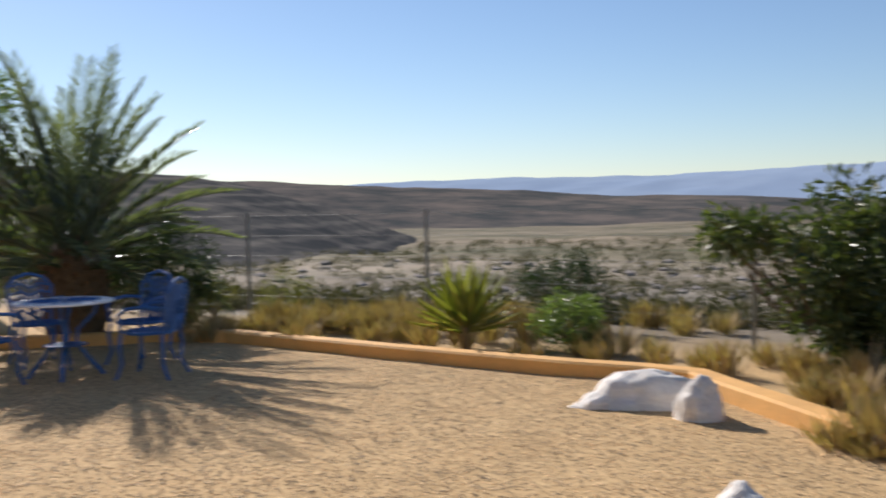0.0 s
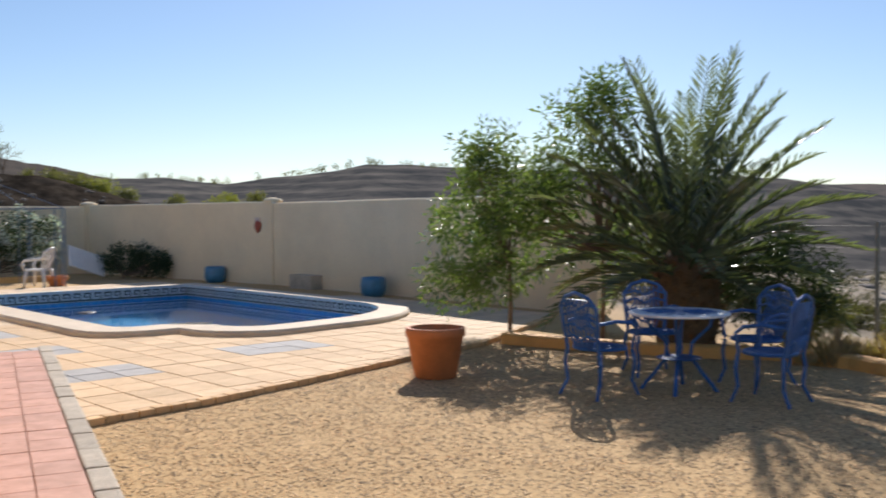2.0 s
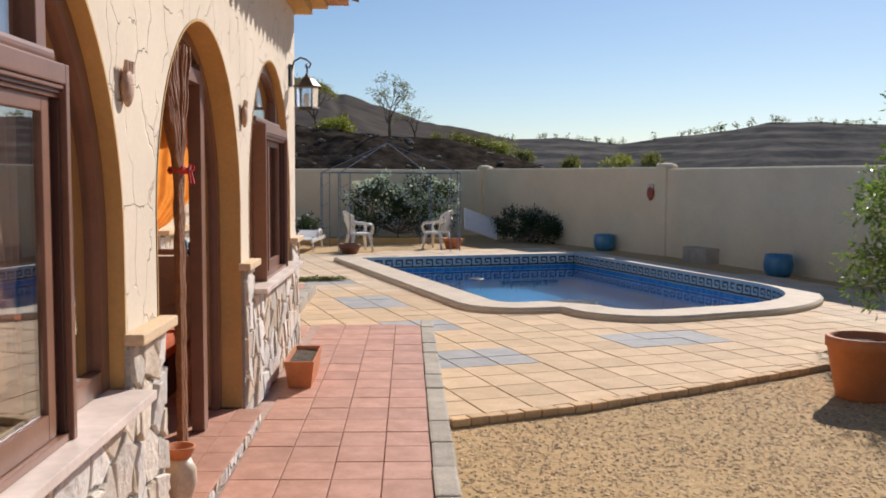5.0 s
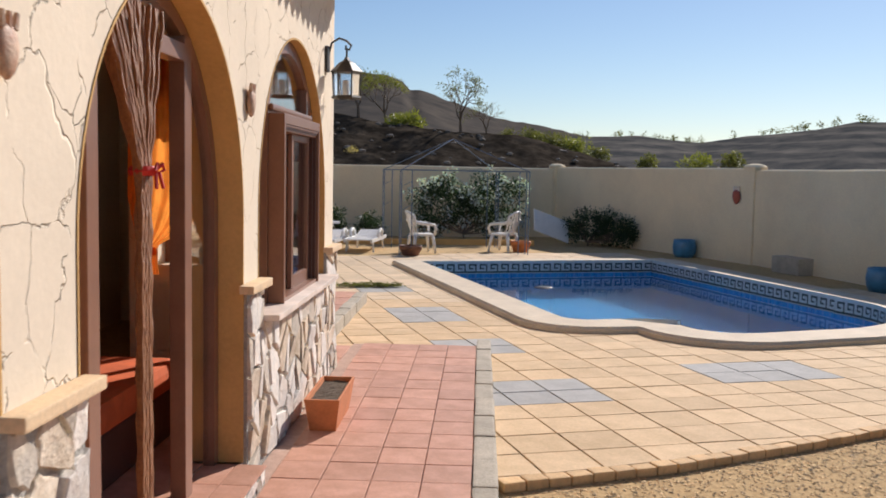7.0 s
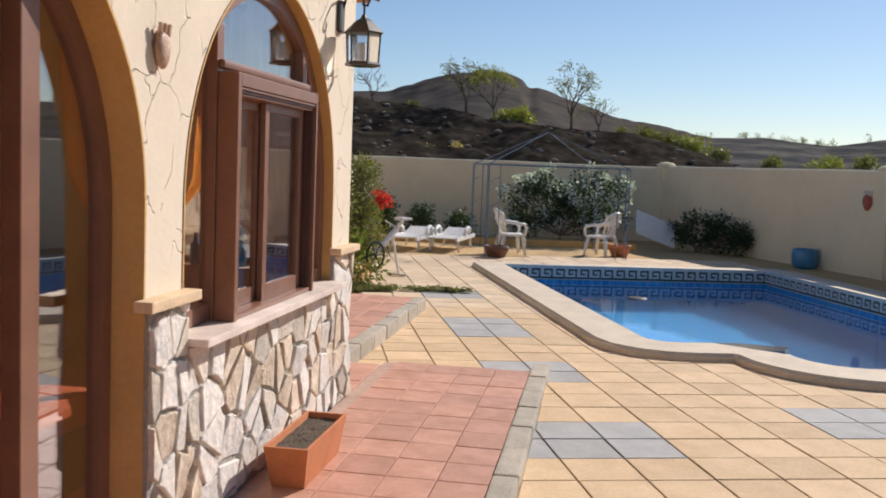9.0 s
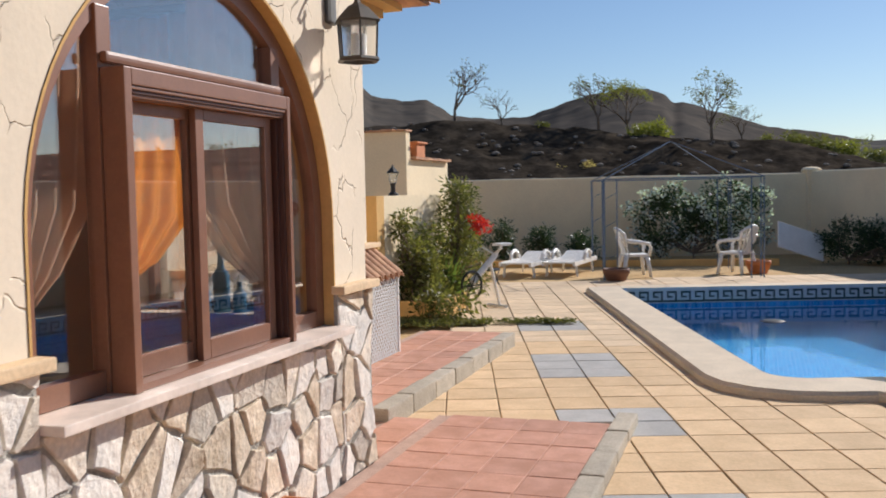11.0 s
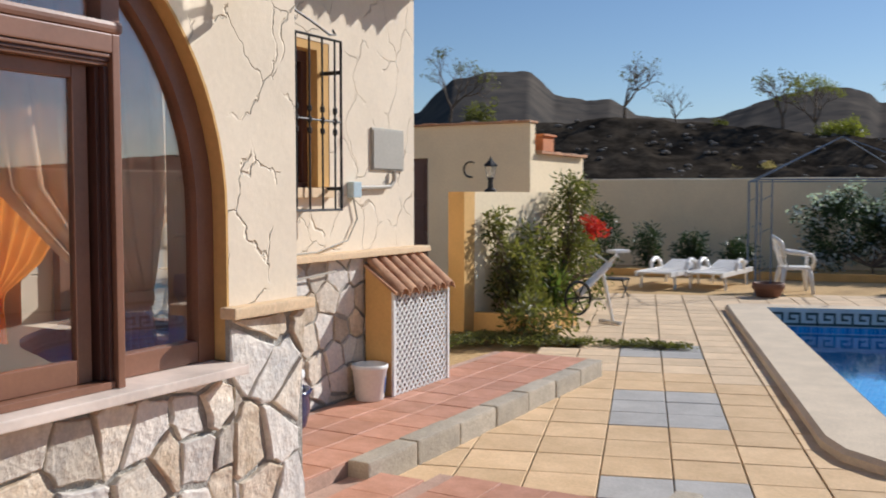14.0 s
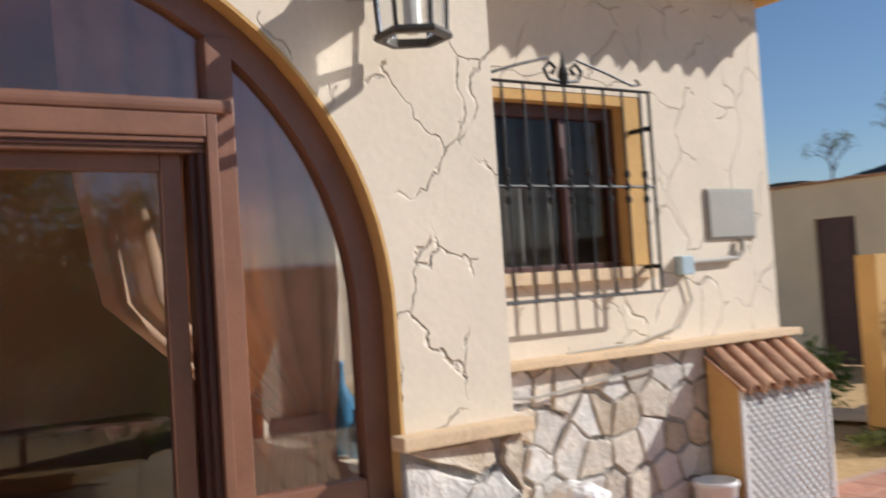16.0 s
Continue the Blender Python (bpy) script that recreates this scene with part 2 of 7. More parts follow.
def ground_mat():
    """Sandy gravel in the yard, dry scrubland beyond."""
    m, n, l, p = base_mat("sandy_gravel_ground")
    co = n.new("ShaderNodeTexCoord").outputs["Object"]
    v = n.new("ShaderNodeTexVoronoi")
    v.inputs["Scale"].default_value = 30
    l.new(co, v.inputs["Vector"])
    peb = ramp(n, l, v.outputs["Color"], (0.36, 0.23, 0.105), (0.76, 0.54, 0.28), 0.1, 0.9)
    c = mixc(n, l, 0.45, ramp(n, l, noise_node(n, l, co, 1.6, 6), (0.50, 0.325, 0.145), (0.62, 0.41, 0.195)), peb)
    c = mixc(n, l, 0.25, c, ramp(n, l, noise_node(n, l, co, 70, 4), (0.24, 0.15, 0.065), (0.70, 0.49, 0.26)))
    sep = n.new("ShaderNodeSeparateXYZ")
    l.new(co, sep.inputs[0])
    far = n.new("ShaderNodeMapRange")
    far.inputs[1].default_value, far.inputs[2].default_value = 9.0, 11.5
    l.new(sep.outputs[0], far.inputs[0])
    scrub = ramp(n, l, noise_node(n, l, co, 0.11, 9, 0.7), (0.075, 0.06, 0.035), (0.36, 0.28, 0.185), 0.42, 0.6)
    dist = n.new("ShaderNodeVectorMath")
    dist.operation = "LENGTH"
    l.new(co, dist.inputs[0])
    wob = n.new("ShaderNodeMath")
    wob.operation = "MULTIPLY_ADD"
    l.new(noise_node(n, l, co, 0.025, 5), wob.inputs[0])
    wob.inputs[1].default_value = 60.0
    l.new(dist.outputs["Value"], wob.inputs[2])
    band = n.new("ShaderNodeMapRange")
    band.inputs[1].default_value, band.inputs[2].default_value = 30.0, 430.0
    l.new(wob.outputs[0], band.inputs[0])
    land = n.new("ShaderNodeValToRGB")
    els = land.color_ramp.elements
    els[0].position, els[0].color = 0.0, (0.22, 0.165, 0.11, 1)
    els[1].position, els[1].color = 1.0, (0.13, 0.10, 0.06, 1)
    for q, col in ((0.10, (0.33, 0.29, 0.25, 1)), (0.17, (0.17, 0.15, 0.12, 1)), (0.22, (0.30, 0.25, 0.18, 1)), (0.27, (0.40, 0.33, 0.25, 1)), (0.33, (0.10, 0.10, 0.045, 1)), (0.42, (0.07, 0.075, 0.03, 1)), (0.55, (0.24, 0.18, 0.11, 1)), (0.62, (0.09, 0.09, 0.04, 1))):
        e = els.new(q)
        e.color = col
    l.new(band.outputs[0], land.inputs[0])
    scrub = mixc(n, l, 0.62, scrub, land.outputs[0])
    scrub = mixc(n, l, 0.22, scrub, ramp(n, l, noise_node(n, l, co, 0.02, 4), (0.07, 0.075, 0.03), (0.42, 0.33, 0.23), 0.4, 0.6))
    c = mixc(n, l, far.outputs[0], c, scrub)
    l.new(c, p.inputs["Base Color"])
    p.inputs["Roughness"].default_value = 0.95
    p.inputs["Specular IOR Level"].default_value = 0.15
    b = n.new("ShaderNodeBump")
    b.inputs["Strength"].default_value, b.inputs["Distance"].default_value = 0.12, 0.004
    l.new(noise_node(n, l, co, 60, 6, 0.75), b.inputs["Height"])
    l.new(b.outputs[0], p.inputs["Normal"])
    return m


GROUND = ground_mat()


def hill_mat(name, dark, pale, scale, lo=0.4, hi=0.62, haze_tint=0.0, terraces=0.0):
    m, n, l, p = base_mat(name)
    co = n.new("ShaderNodeTexCoord").outputs["Object"]
    c = ramp(n, l, noise_node(n, l, co, scale, 10, 0.72), dark, pale, lo, hi)
    if terraces:
        w = n.new("ShaderNodeTexWave")
        w.bands_direction = "Z"
        w.inputs["Scale"].default_value, w.inputs["Distortion"].default_value, w.inputs["Detail"].default_value = terraces, 3.0, 3
        l.new(co, w.inputs["Vector"])
        c = mixc(n, l, 0.4, c, ramp(n, l, w.outputs["Fac"], dark, pale, 0.55, 0.95))
    # Air haze is painted: a share of sky blue goes into the slope colour.
    if haze_tint:
        c = mixc(n, l, haze_tint, c, (0.36, 0.44, 0.55))
    l.new(c, p.inputs["Base Color"])
    p.inputs["Roughness"].default_value = 1.0
    p.inputs["Specular IOR Level"].default_value = 0.0
    return m


# ---- building helpers ----
def mesh_of(bm, name, material, smooth=False):
    me = bpy.data.meshes.new(name)
    bm.normal_update()
    bm.to_mesh(me)
    bm.free()
    for one in material if isinstance(material, (list, tuple)) else [material]:
        me.materials.append(one)
    if smooth:
        for f in me.polygons:
            f.use_smooth = True
    return me


def part(name, bm, material, parent=None, label="", smooth=False):
    ob = new(name, mesh_of(bm, name, material, smooth))
    if parent:
        ob.parent = parent
    if label:
        ob["label"] = label
    return ob


def thing(name, label, category, at=(0, 0, 0), rz=0, group="", kind=""):
    ob = new(name)
    ob.empty_display_size = 0.1
    ob.matrix_world = pose(*at, 0, 0, rz)
    return tagged(ob, label, category, group, kind)


def box(bm, x0, x1, y0, y1, z0, z1, bevel=0.0, m=None):
    r = bmesh.ops.create_cube(bm, size=1)
    vs = r["verts"]
    for v in vs:
        v.co = Vector(((x0 + x1) / 2 + v.co.x * (x1 - x0), (y0 + y1) / 2 + v.co.y * (y1 - y0), (z0 + z1) / 2 + v.co.z * (z1 - z0)))
    if bevel:
        es = list({e for v in vs for e in v.link_edges})
        out = bmesh.ops.bevel(bm, geom=es, offset=bevel, segments=2, affect="EDGES", profile=0.7)
        vs = list({v for f in out["faces"] for v in f.verts} | {v for v in vs if v.is_valid})
    if m is not None:
        bmesh.ops.transform(bm, matrix=m, verts=vs)
    return vs


def newbox(*a, **k):
    bm = bmesh.new()
    box(bm, *a, **k)
    return bm


def prism(bm, pts, z0, z1):
    """A straight block on a ground outline."""
    lo = [bm.verts.new((x, y, z0)) for x, y in pts]
    hi = [bm.verts.new((x, y, z1)) for x, y in pts]
    k = len(pts)
    top = bm.faces.new(hi)
    bot = bm.faces.new(lo[::-1])
    for i in range(k):
        bm.faces.new((lo[i], lo[(i + 1) % k], hi[(i + 1) % k], hi[i]))
    return top


def lathe(bm, profile, seg=24, m=Matrix(), caps=True):
    """A turned body: profile is (radius, height) from bottom to top."""
    rings = []
    for r, z in profile:
        rings.append([bm.verts.new(m @ Vector((r * math.cos(a), r * math.sin(a), z))) for a in [2 * math.pi * i / seg for i in range(seg)]])
    for a, b in zip(rings, rings[1:]):
        for i in range(seg):
            j = (i + 1) % seg
            bm.faces.new((a[i], a[j], b[j], b[i]))
    if caps and profile[0][0] > 1e-4:
        bm.faces.new(rings[0][::-1])
    if caps and profile[-1][0] > 1e-4:
        bm.faces.new(rings[-1])


def tube(bm, pts, r, seg=8, r1=None):
    """A round bar along a line of points, from radius r to r1."""
    pts = [Vector(p) for p in pts]
    rings = []
    for i, p in enumerate(pts):
        d = (pts[min(i + 1, len(pts) - 1)] - pts[max(i - 1, 0)]).normalized()
        a = d.orthogonal().normalized() if i == 0 else (a - d * a.dot(d)).normalized()
        b = d.cross(a)
        rr = r if r1 is None else r + (r1 - r) * i / (len(pts) - 1)
        rings.append([bm.verts.new(p + (a * math.cos(k) + b * math.sin(k)) * rr) for k in [2 * math.pi * q / seg for q in range(seg)]])
    for u, w in zip(rings, rings[1:]):
        for q in range(seg):
            bm.faces.new((u[q], u[(q + 1) % seg], w[(q + 1) % seg], w[q]))
    bm.faces.new(rings[0][::-1])
    bm.faces.new(rings[-1])


def inside(pt, poly):
    x, y = pt
    c = False
    for i in range(len(poly)):
        (x1, y1), (x2, y2) = poly[i], poly[i - 1]
        if (y1 > y) != (y2 > y) and x < (x2 - x1) * (y - y1) / (y2 - y1) + x1:
            c = not c
    return c


def clip(poly, a, b):
    """The part of a convex outline to the left of the line from a to b."""
    out = []
    side = lambda p: (b[0] - a[0]) * (p[1] - a[1]) - (b[1] - a[1]) * (p[0] - a[0])
    for i in range(len(poly)):
        p, q = poly[i - 1], poly[i]
        sp, sq = side(p), side(q)
        if (sp >= 0) != (sq >= 0):
            t = sp / (sp - sq)
            out.append((p[0] + (q[0] - p[0]) * t, p[1] + (q[1] - p[1]) * t))
        if sq >= 0:
            out.append(q)
    return out


def interp(table, x):
    xs, ys = zip(*table)
    return float(np.interp(x, xs, ys))


# ---- plan ----
TURN = 17.2                       # the pool and its deck stand at this angle to the house
GX = Vector((math.cos(radians(TURN)), math.sin(radians(TURN))))
GY = Vector((math.sin(radians(TURN)), -math.cos(radians(TURN))))
POOL = Vector((-0.14, 19.0))      # outer corner of the coping


def pool_xy(u, v):
    """Pool axes: u along its length towards the garden, v across."""
    p = POOL + GY * u + GX * v
    return (p.x, p.y)


def pool_outline(grow):
    """The water's edge, grown outwards by so much."""
    pts = [(-0.75 - grow, 0.5 - grow * 0.6), (-0.75 - grow * 0.6, 0.5 - grow)] if grow > 0.4 else [(-0.75 - grow, 0.5 - grow)]
    for k in range(5):
        a = radians(90 * k / 4)
        pts.append((6.15 + (0.30 + grow) * math.sin(a), 0.8 - (0.30 + grow) * math.cos(a)))
    # a straight shoulder, a tight bend, then the round end
    pts.append((6.45 + grow, 1.36 - 0.5 * grow))
    a0, r = -140 + 90 * grow, 0.55 + grow
    for k in range(9):
        a = radians(a0 + (8 - a0) * k / 8)
        pts.append((7.06 + r * math.cos(a), 2.17 + r * math.sin(a)))
    cu, cv, r = 5.32, 3.04, 2.2 + grow
    a1 = math.atan2(2.3, -0.42 + grow * 0.3)
    for k in range(21):
        a = 0.0 + a1 * k / 20
        pts.append((cu + r * math.cos(a), cv + r * math.sin(a)))
    pts += [(pts[-1][0], 5.25 + grow), (-0.75 - grow, 5.25 + grow)]
    return [pool_xy(u, v) for u, v in pts]


WALL_C, WALL_P, WALL_E = (3.4, 30.0), (6.95, 22.4), (9.75, 12.6)
DECK = [(1.33, 7.45), (2.4, 7.92), (3.4, 8.5), (5.0, 9.5), (6.2, 10.15), (8.5, 12.3), (8.3, 13.8), (7.5, 16.0), (5.5, 21.0), (4.5, 23.6),
        (-3.4, 21.05), (-3.4, 16.7), (-1.4, 16.6), (-1.4, 10.0), (1.33, 10.0)]
Z_DECK, Z_WK, Z_WK2, Z_COP = 0.06, 0.12, 0.19, 0.135
FX, WX = -0.05, -1.39             # the fronts of the porch and of the wing behind it


# ---- ground and distance ----
def far_fall(x, y):
    d = max(0.0, x - 11.0)
    z = -6.5 * (1 - math.exp(-d / 55.0))
    if x > 12:
        z += (noise.noise(Vector((x * 0.05, y * 0.05, 0))) * 0.9 + noise.noise(Vector((x * 0.2, y * 0.2, 3))) * 0.25) * min(1, d / 12)
    return z


def build_ground():
    def ticks(lo, hi):
        t = list(np.arange(lo, hi + 0.01, 0.3))
        s = 0.45
        while t[-1] < 2500:
            t.append(t[-1] + s)
            s *= 1.13
        s = 0.45
        while t[0] > -2500:
            t.insert(0, t[0] - s)
            s *= 1.13
        return t
    xs, ys = ticks(-4, 13), ticks(-6, 32)
    hole = pool_outline(0.3)
    verts, faces = [], []
    for y in ys:
        for x in xs:
            z = far_fall(x, y)
            if -4 < x < 11 and -6 < y < 31:
                z += 0.012 * noise.noise(Vector((x * 1.3, y * 1.3, 0)))
            verts.append((x, y, z))
    nx = len(xs)
    for j in range(len(ys) - 1):
        for i in range(nx - 1):
            c = ((xs[i] + xs[i + 1]) / 2, (ys[j] + ys[j + 1]) / 2)
            if -2 < c[0] < 9 and 9 < c[1] < 25 and inside(c, hole):
                continue
            a = j * nx + i
            faces.append((a, a + 1, a + 1 + nx, a + nx))
    me = bpy.data.meshes.new("ground")
    me.from_pydata(verts, [], faces)
    me.materials.append(GROUND)
    for f in me.polygons:
        f.use_smooth = True
    tagged(new("ground", me), "sandy gravel yard running out into dry scrubland", "ground", kind="structure")


build_ground()
CENTRE = Vector((2.0, 5.5))


def hill(name, table, r_foot, r_ridge, z_foot, material, label, rough=0.5, fine=4.0, n_az=220, n_r=26, back=1.5):
    """Rising ground seen along a skyline: table gives bearing and elevation in degrees."""
    a0, a1 = table[0][0], table[-1][0]
    verts, faces = [], []
    for j in range(n_r + 1):
        t = j / n_r
        for i in range(n_az + 1):
            az = a0 + (a1 - a0) * i / n_az
            top = 1.6 + r_ridge * math.tan(radians(interp(table, az)))
            if t <= 0.8:
                s = t / 0.8
                r = r_foot + (r_ridge - r_foot) * s
                z = z_foot + (top - z_foot) * (s ** 0.8)
            else:
                s = (t - 0.8) / 0.2
                r = r_ridge * (1 + (back - 1) * s)
                z = top - (top - z_foot) * s * s
            x, y = CENTRE.x + r * math.sin(radians(az)), CENTRE.y + r * math.cos(radians(az))
            q = Vector((x, y, 0)) / (fine * 3)
            z += rough * (noise.noise(q) + 0.5 * noise.noise(q * 2.7) + 0.35 * noise.noise(q * 7)) * min(1, t * 4)
            verts.append((x, y, z))
    for j in range(n_r):
        for i in range(n_az):
            a = j * (n_az + 1) + i
            faces.append((a, a + 1, a + n_az + 2, a + n_az + 1))
    me = bpy.data.meshes.new(name)
    me.from_pydata(verts, [], faces)
    me.materials.append(material)
    for f in me.polygons:
        f.use_smooth = True
    return tagged(new(name, me), label, "hill", kind="structure")


EMBANK = [(-75, 3.6), (-40, 4.0), (-26, 4.3), (-19, 4.4), (-12.7, 4.0), (-6.5, 3.3), (-2, 2.9), (2.5, 2.3), (5, 1.8), (7.4, 1.2), (9.5, 0.3)]
PEAKS = [(-90, 3.0), (-60, 3.4), (-40, 3.8), (-33, 4.2), (-30.4, 4.8), (-29.4, 5.95), (-28.4, 6.8), (-26.4, 7.35), (-23.8, 7.3), (-22.4, 6.0), (-20.5, 5.6), (-19.1, 5.75), (-18.2, 5.3),
         (-17.6, 4.8), (-15, 4.3), (-12.9, 4.4), (-11.1, 5.1), (-9.4, 5.6), (-7.5, 5.85), (-6.0, 5.8), (-5.0, 5.5), (-4.55, 5.0), (-4.0, 5.05), (-1.8, 4.25), (1.5, 3.2), (6, 2.4), (12, 1.6)]
RIDGE = [(-6, 1.5), (0, 2.2), (5, 2.5), (9, 2.55), (12.6, 2.2), (16.8, 2.8), (21.3, 3.5), (24, 3.35), (30, 3.0), (38, 2.8), (46, 2.2), (50, 1.5), (54, 0.3), (58, -1.2), (62, -3.0)]
LOWS = [(10, 0.5), (30, 1.2), (44, 1.9), (50, 1.8), (57, 1.4), (64, 0.95), (71, 0.55), (77, 0.4), (84, -0.1), (100, 0.2), (130, 0.6)]
BLUE = [(30, 0.8), (50, 1.3), (61, 1.6), (74, 1.75), (86, 2.0), (110, 2.2), (140, 1.5)]
hill("embankment", EMBANK, 36, 50, -0.5, hill_mat("dark_rubble_slope", (0.028, 0.023, 0.018), (0.125, 0.10, 0.075), 0.9, 0.42, 0.80), "dark rubble embankment with pale stones", 0.35, 1.6, 420, 34)
# The next three slopes carry a little blue haze in their colour.
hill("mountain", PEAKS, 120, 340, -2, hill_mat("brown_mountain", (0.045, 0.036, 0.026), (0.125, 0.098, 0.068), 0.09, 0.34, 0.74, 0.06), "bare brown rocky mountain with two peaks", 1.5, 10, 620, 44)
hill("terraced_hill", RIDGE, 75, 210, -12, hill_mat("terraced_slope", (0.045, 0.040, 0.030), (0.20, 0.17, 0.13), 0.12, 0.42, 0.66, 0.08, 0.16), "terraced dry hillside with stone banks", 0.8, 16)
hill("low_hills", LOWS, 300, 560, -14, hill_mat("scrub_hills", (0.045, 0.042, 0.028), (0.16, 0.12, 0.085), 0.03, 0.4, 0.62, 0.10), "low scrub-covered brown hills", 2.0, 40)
# Distance haze is the range's own colour here, a flat pale blue.
hill("far_range", BLUE, 1700, 2300, -10, hill_mat("haze_tinted_range", (0.30, 0.38, 0.50), (0.33, 0.41, 0.52), 0.004), "distant mountain range with blue haze painted in", 8, 150)


# ---- house ----
ARCHES = [(3.40, 1.16, 0.92), (6.075, 1.04, 0.22), (8.585, 1.135, 0.973)]   # centre, radius, bottom


def spring(c):
    """Height at which an arch begins to curve; the first one sits a little lower."""
    return 1.49 if c < 5 else 1.54


Y0, Y1, Z_TOP = 1.0, 10.15, 3.36


def arch_z(y, c, r):
    return spring(c) + math.sqrt(max(0.0, r * r - (y - c) ** 2))


def arched_wall():
    """The porch front: one wall with three arched openings."""
    bm = bmesh.new()
    ys = {Y0, Y1}
    for c, r, b in ARCHES:
        ys |= {round(c + r * math.sin(radians(-90 + 180 * k / 36)), 4) for k in range(37)}
    ys = sorted(ys)
    for a, b in zip(ys, ys[1:]):
        mid = (a + b) / 2
        o = next((q for q in ARCHES if abs(mid - q[0]) < q[1]), None)
        for x, flip in ((FX, False), (FX - 0.20, True)):
            quads = []
            if o is None:
                quads.append(((a, 0.0), (b, 0.0), (b, Z_TOP), (a, Z_TOP)))
            else:
                quads.append(((a, 0.0), (b, 0.0), (b, o[2]), (a, o[2])))
                quads.append(((a, arch_z(a, o[0], o[1])), (b, arch_z(b, o[0], o[1])), (b, Z_TOP), (a, Z_TOP)))
            for q in quads:
                vs = [bm.verts.new((x, y, z)) for y, z in (q[::-1] if flip else q)]
                bm.faces.new(vs)
    for y, s in ((Y0, 1), (Y1, -1)):
        q = [(FX, y, 0), (FX, y, Z_TOP), (FX - 0.2, y, Z_TOP), (FX - 0.2, y, 0)]
        bm.faces.new([bm.verts.new(p) for p in q])
    bmesh.ops.remove_doubles(bm, verts=bm.verts, dist=0.0005)
    bmesh.ops.recalc_face_normals(bm, faces=bm.faces)
    w = part("wall_front", bm, PLASTER)
    tagged(w, "cream plaster porch wall with three round arches", "wall", kind="structure")
    return w


WALL_FRONT = arched_wall()


def arch_lining(c, r, b, k):
    """The smooth ochre lining of an arch, a little proud inside the opening."""
    bm = bmesh.new()
    pts = [(c - r, b)] + [(c + (r) * math.sin(radians(-90 + 180 * i / 36)), spring(c) + r * math.cos(radians(-90 + 180 * i / 36))) for i in range(37)] + [(c + r, b)]
    ins = [(c - r + 0.012, b)] + [(c + (r - 0.012) * math.sin(radians(-90 + 180 * i / 36)), spring(c) + (r - 0.012) * math.cos(radians(-90 + 180 * i / 36))) for i in range(37)] + [(c + r - 0.012, b)]
    x0, x1 = FX + 0.004, FX - 0.20
    rows = [[bm.verts.new((x, y, z)) for y, z in line] for x, line in ((x0, pts), (x0, ins), (x1, ins), (x1, pts))]
    for u, w in zip(rows, rows[1:]):
        for i in range(len(pts) - 1):
            bm.faces.new((u[i], w[i], w[i + 1], u[i + 1]))
    bmesh.ops.recalc_face_normals(bm, faces=bm.faces)
    tagged(part("arch_lining", bm, OCHRE), "smooth ochre painted arch reveal", "arch", "porch arches", "structure")


for _k, (c, r, b) in enumerate(ARCHES):
    arch_lining(c, r, b, _k)


def plain_wall(name, label, x0, x1, y0, y1, z0, z1, material):
    return tagged(part(name, newbox(x0, x1, y0, y1, z0, z1), material), label, "wall", kind="structure")


# wing, with a window opening
WIN = (10.95, 12.14, 1.63, 2.58)
bm = bmesh.new()
box(bm, WX - 0.3, WX, 10.15, WIN[0], 0, Z_TOP)
box(bm, WX - 0.3, WX, WIN[1] + 0.10, 13.36, 0, Z_TOP)
box(bm, WX - 0.3, WX, WIN[0], WIN[1] + 0.10, 0, WIN[2])
box(bm, WX - 0.3, WX, WIN[0], WIN[1] + 0.10, WIN[3] + 0.06, Z_TOP)
tagged(part("wall_wing", bm, PLASTER), "cream plaster wall of the rear wing with a barred window", "wall", kind="structure")
plain_wall("wall_wing_end", "cream plaster end wall of the rear wing", -6.5, WX - 0.302, 13.06, 13.36, 0, Z_TOP, PLASTER)
bm = bmesh.new()
SIDE = (-1.45, -0.50, 1.0, 2.3)
box(bm, WX - 0.3, SIDE[0], 9.85, 10.15, 0, Z_TOP)
box(bm, SIDE[1], FX - 0.202, 9.85, 10.15, 0, Z_TOP)
box(bm, SIDE[0], SIDE[1], 9.85, 10.15, 0, SIDE[2])
box(bm, SIDE[0], SIDE[1], 9.85, 10.15, SIDE[3], Z_TOP)
tagged(part("wall_porch_side", bm, PLASTER), "cream plaster side wall of the porch with a small window", "wall", kind="structure")
_w = thing("window_4", "small brown framed side window of the porch", "window", (SIDE[0], 10.06, SIDE[2]), kind="structure")
bm = bmesh.new()
for a in ((0.002, 0.05, 0.002, 1.298), (0.90, 0.948, 0.002, 1.298), (0.052, 0.898, 0.002, 0.05), (0.052, 0.898, 1.25, 1.298)):
    box(bm, a[0], a[1], -0.03, 0.03, a[2], a[3], bevel=0.004)
part("window_frame", bm, WOODB, _w)
_g = part("pane", newbox(0.052, 0.898, -0.003, 0.003, 0.052, 1.248), GLASS, _w)
_g.visible_shadow = False
plain_wall("wall_porch_start", "cream plaster first side wall of the porch", -6.5, FX - 0.202, Y0, Y0 + 0.3, 0, Z_TOP, PLASTER)
plain_wall("wall_inner", "cream inner wall of the glazed porch", -3.3, -3.0, Y0 + 0.302, 9.848, 0, Z_TOP, ROOM)
plain_wall("wall_far_side", "plain far wall of the house", -6.8, -6.5, Y0, 13.36, 0, Z_TOP, ROOM)
plain_wall("wall_wing_inner", "plain inner wall of the wing", -3.3, -3.0, 9.85, 13.058, 0, Z_TOP, ROOM)
tagged(part("floor_porch", newbox(-2.998, FX - 0.202, Y0 + 0.302, 9.848, 0.0, 0.216), TERRA), "red tiled floor inside the glazed porch", "floor", kind="structure")
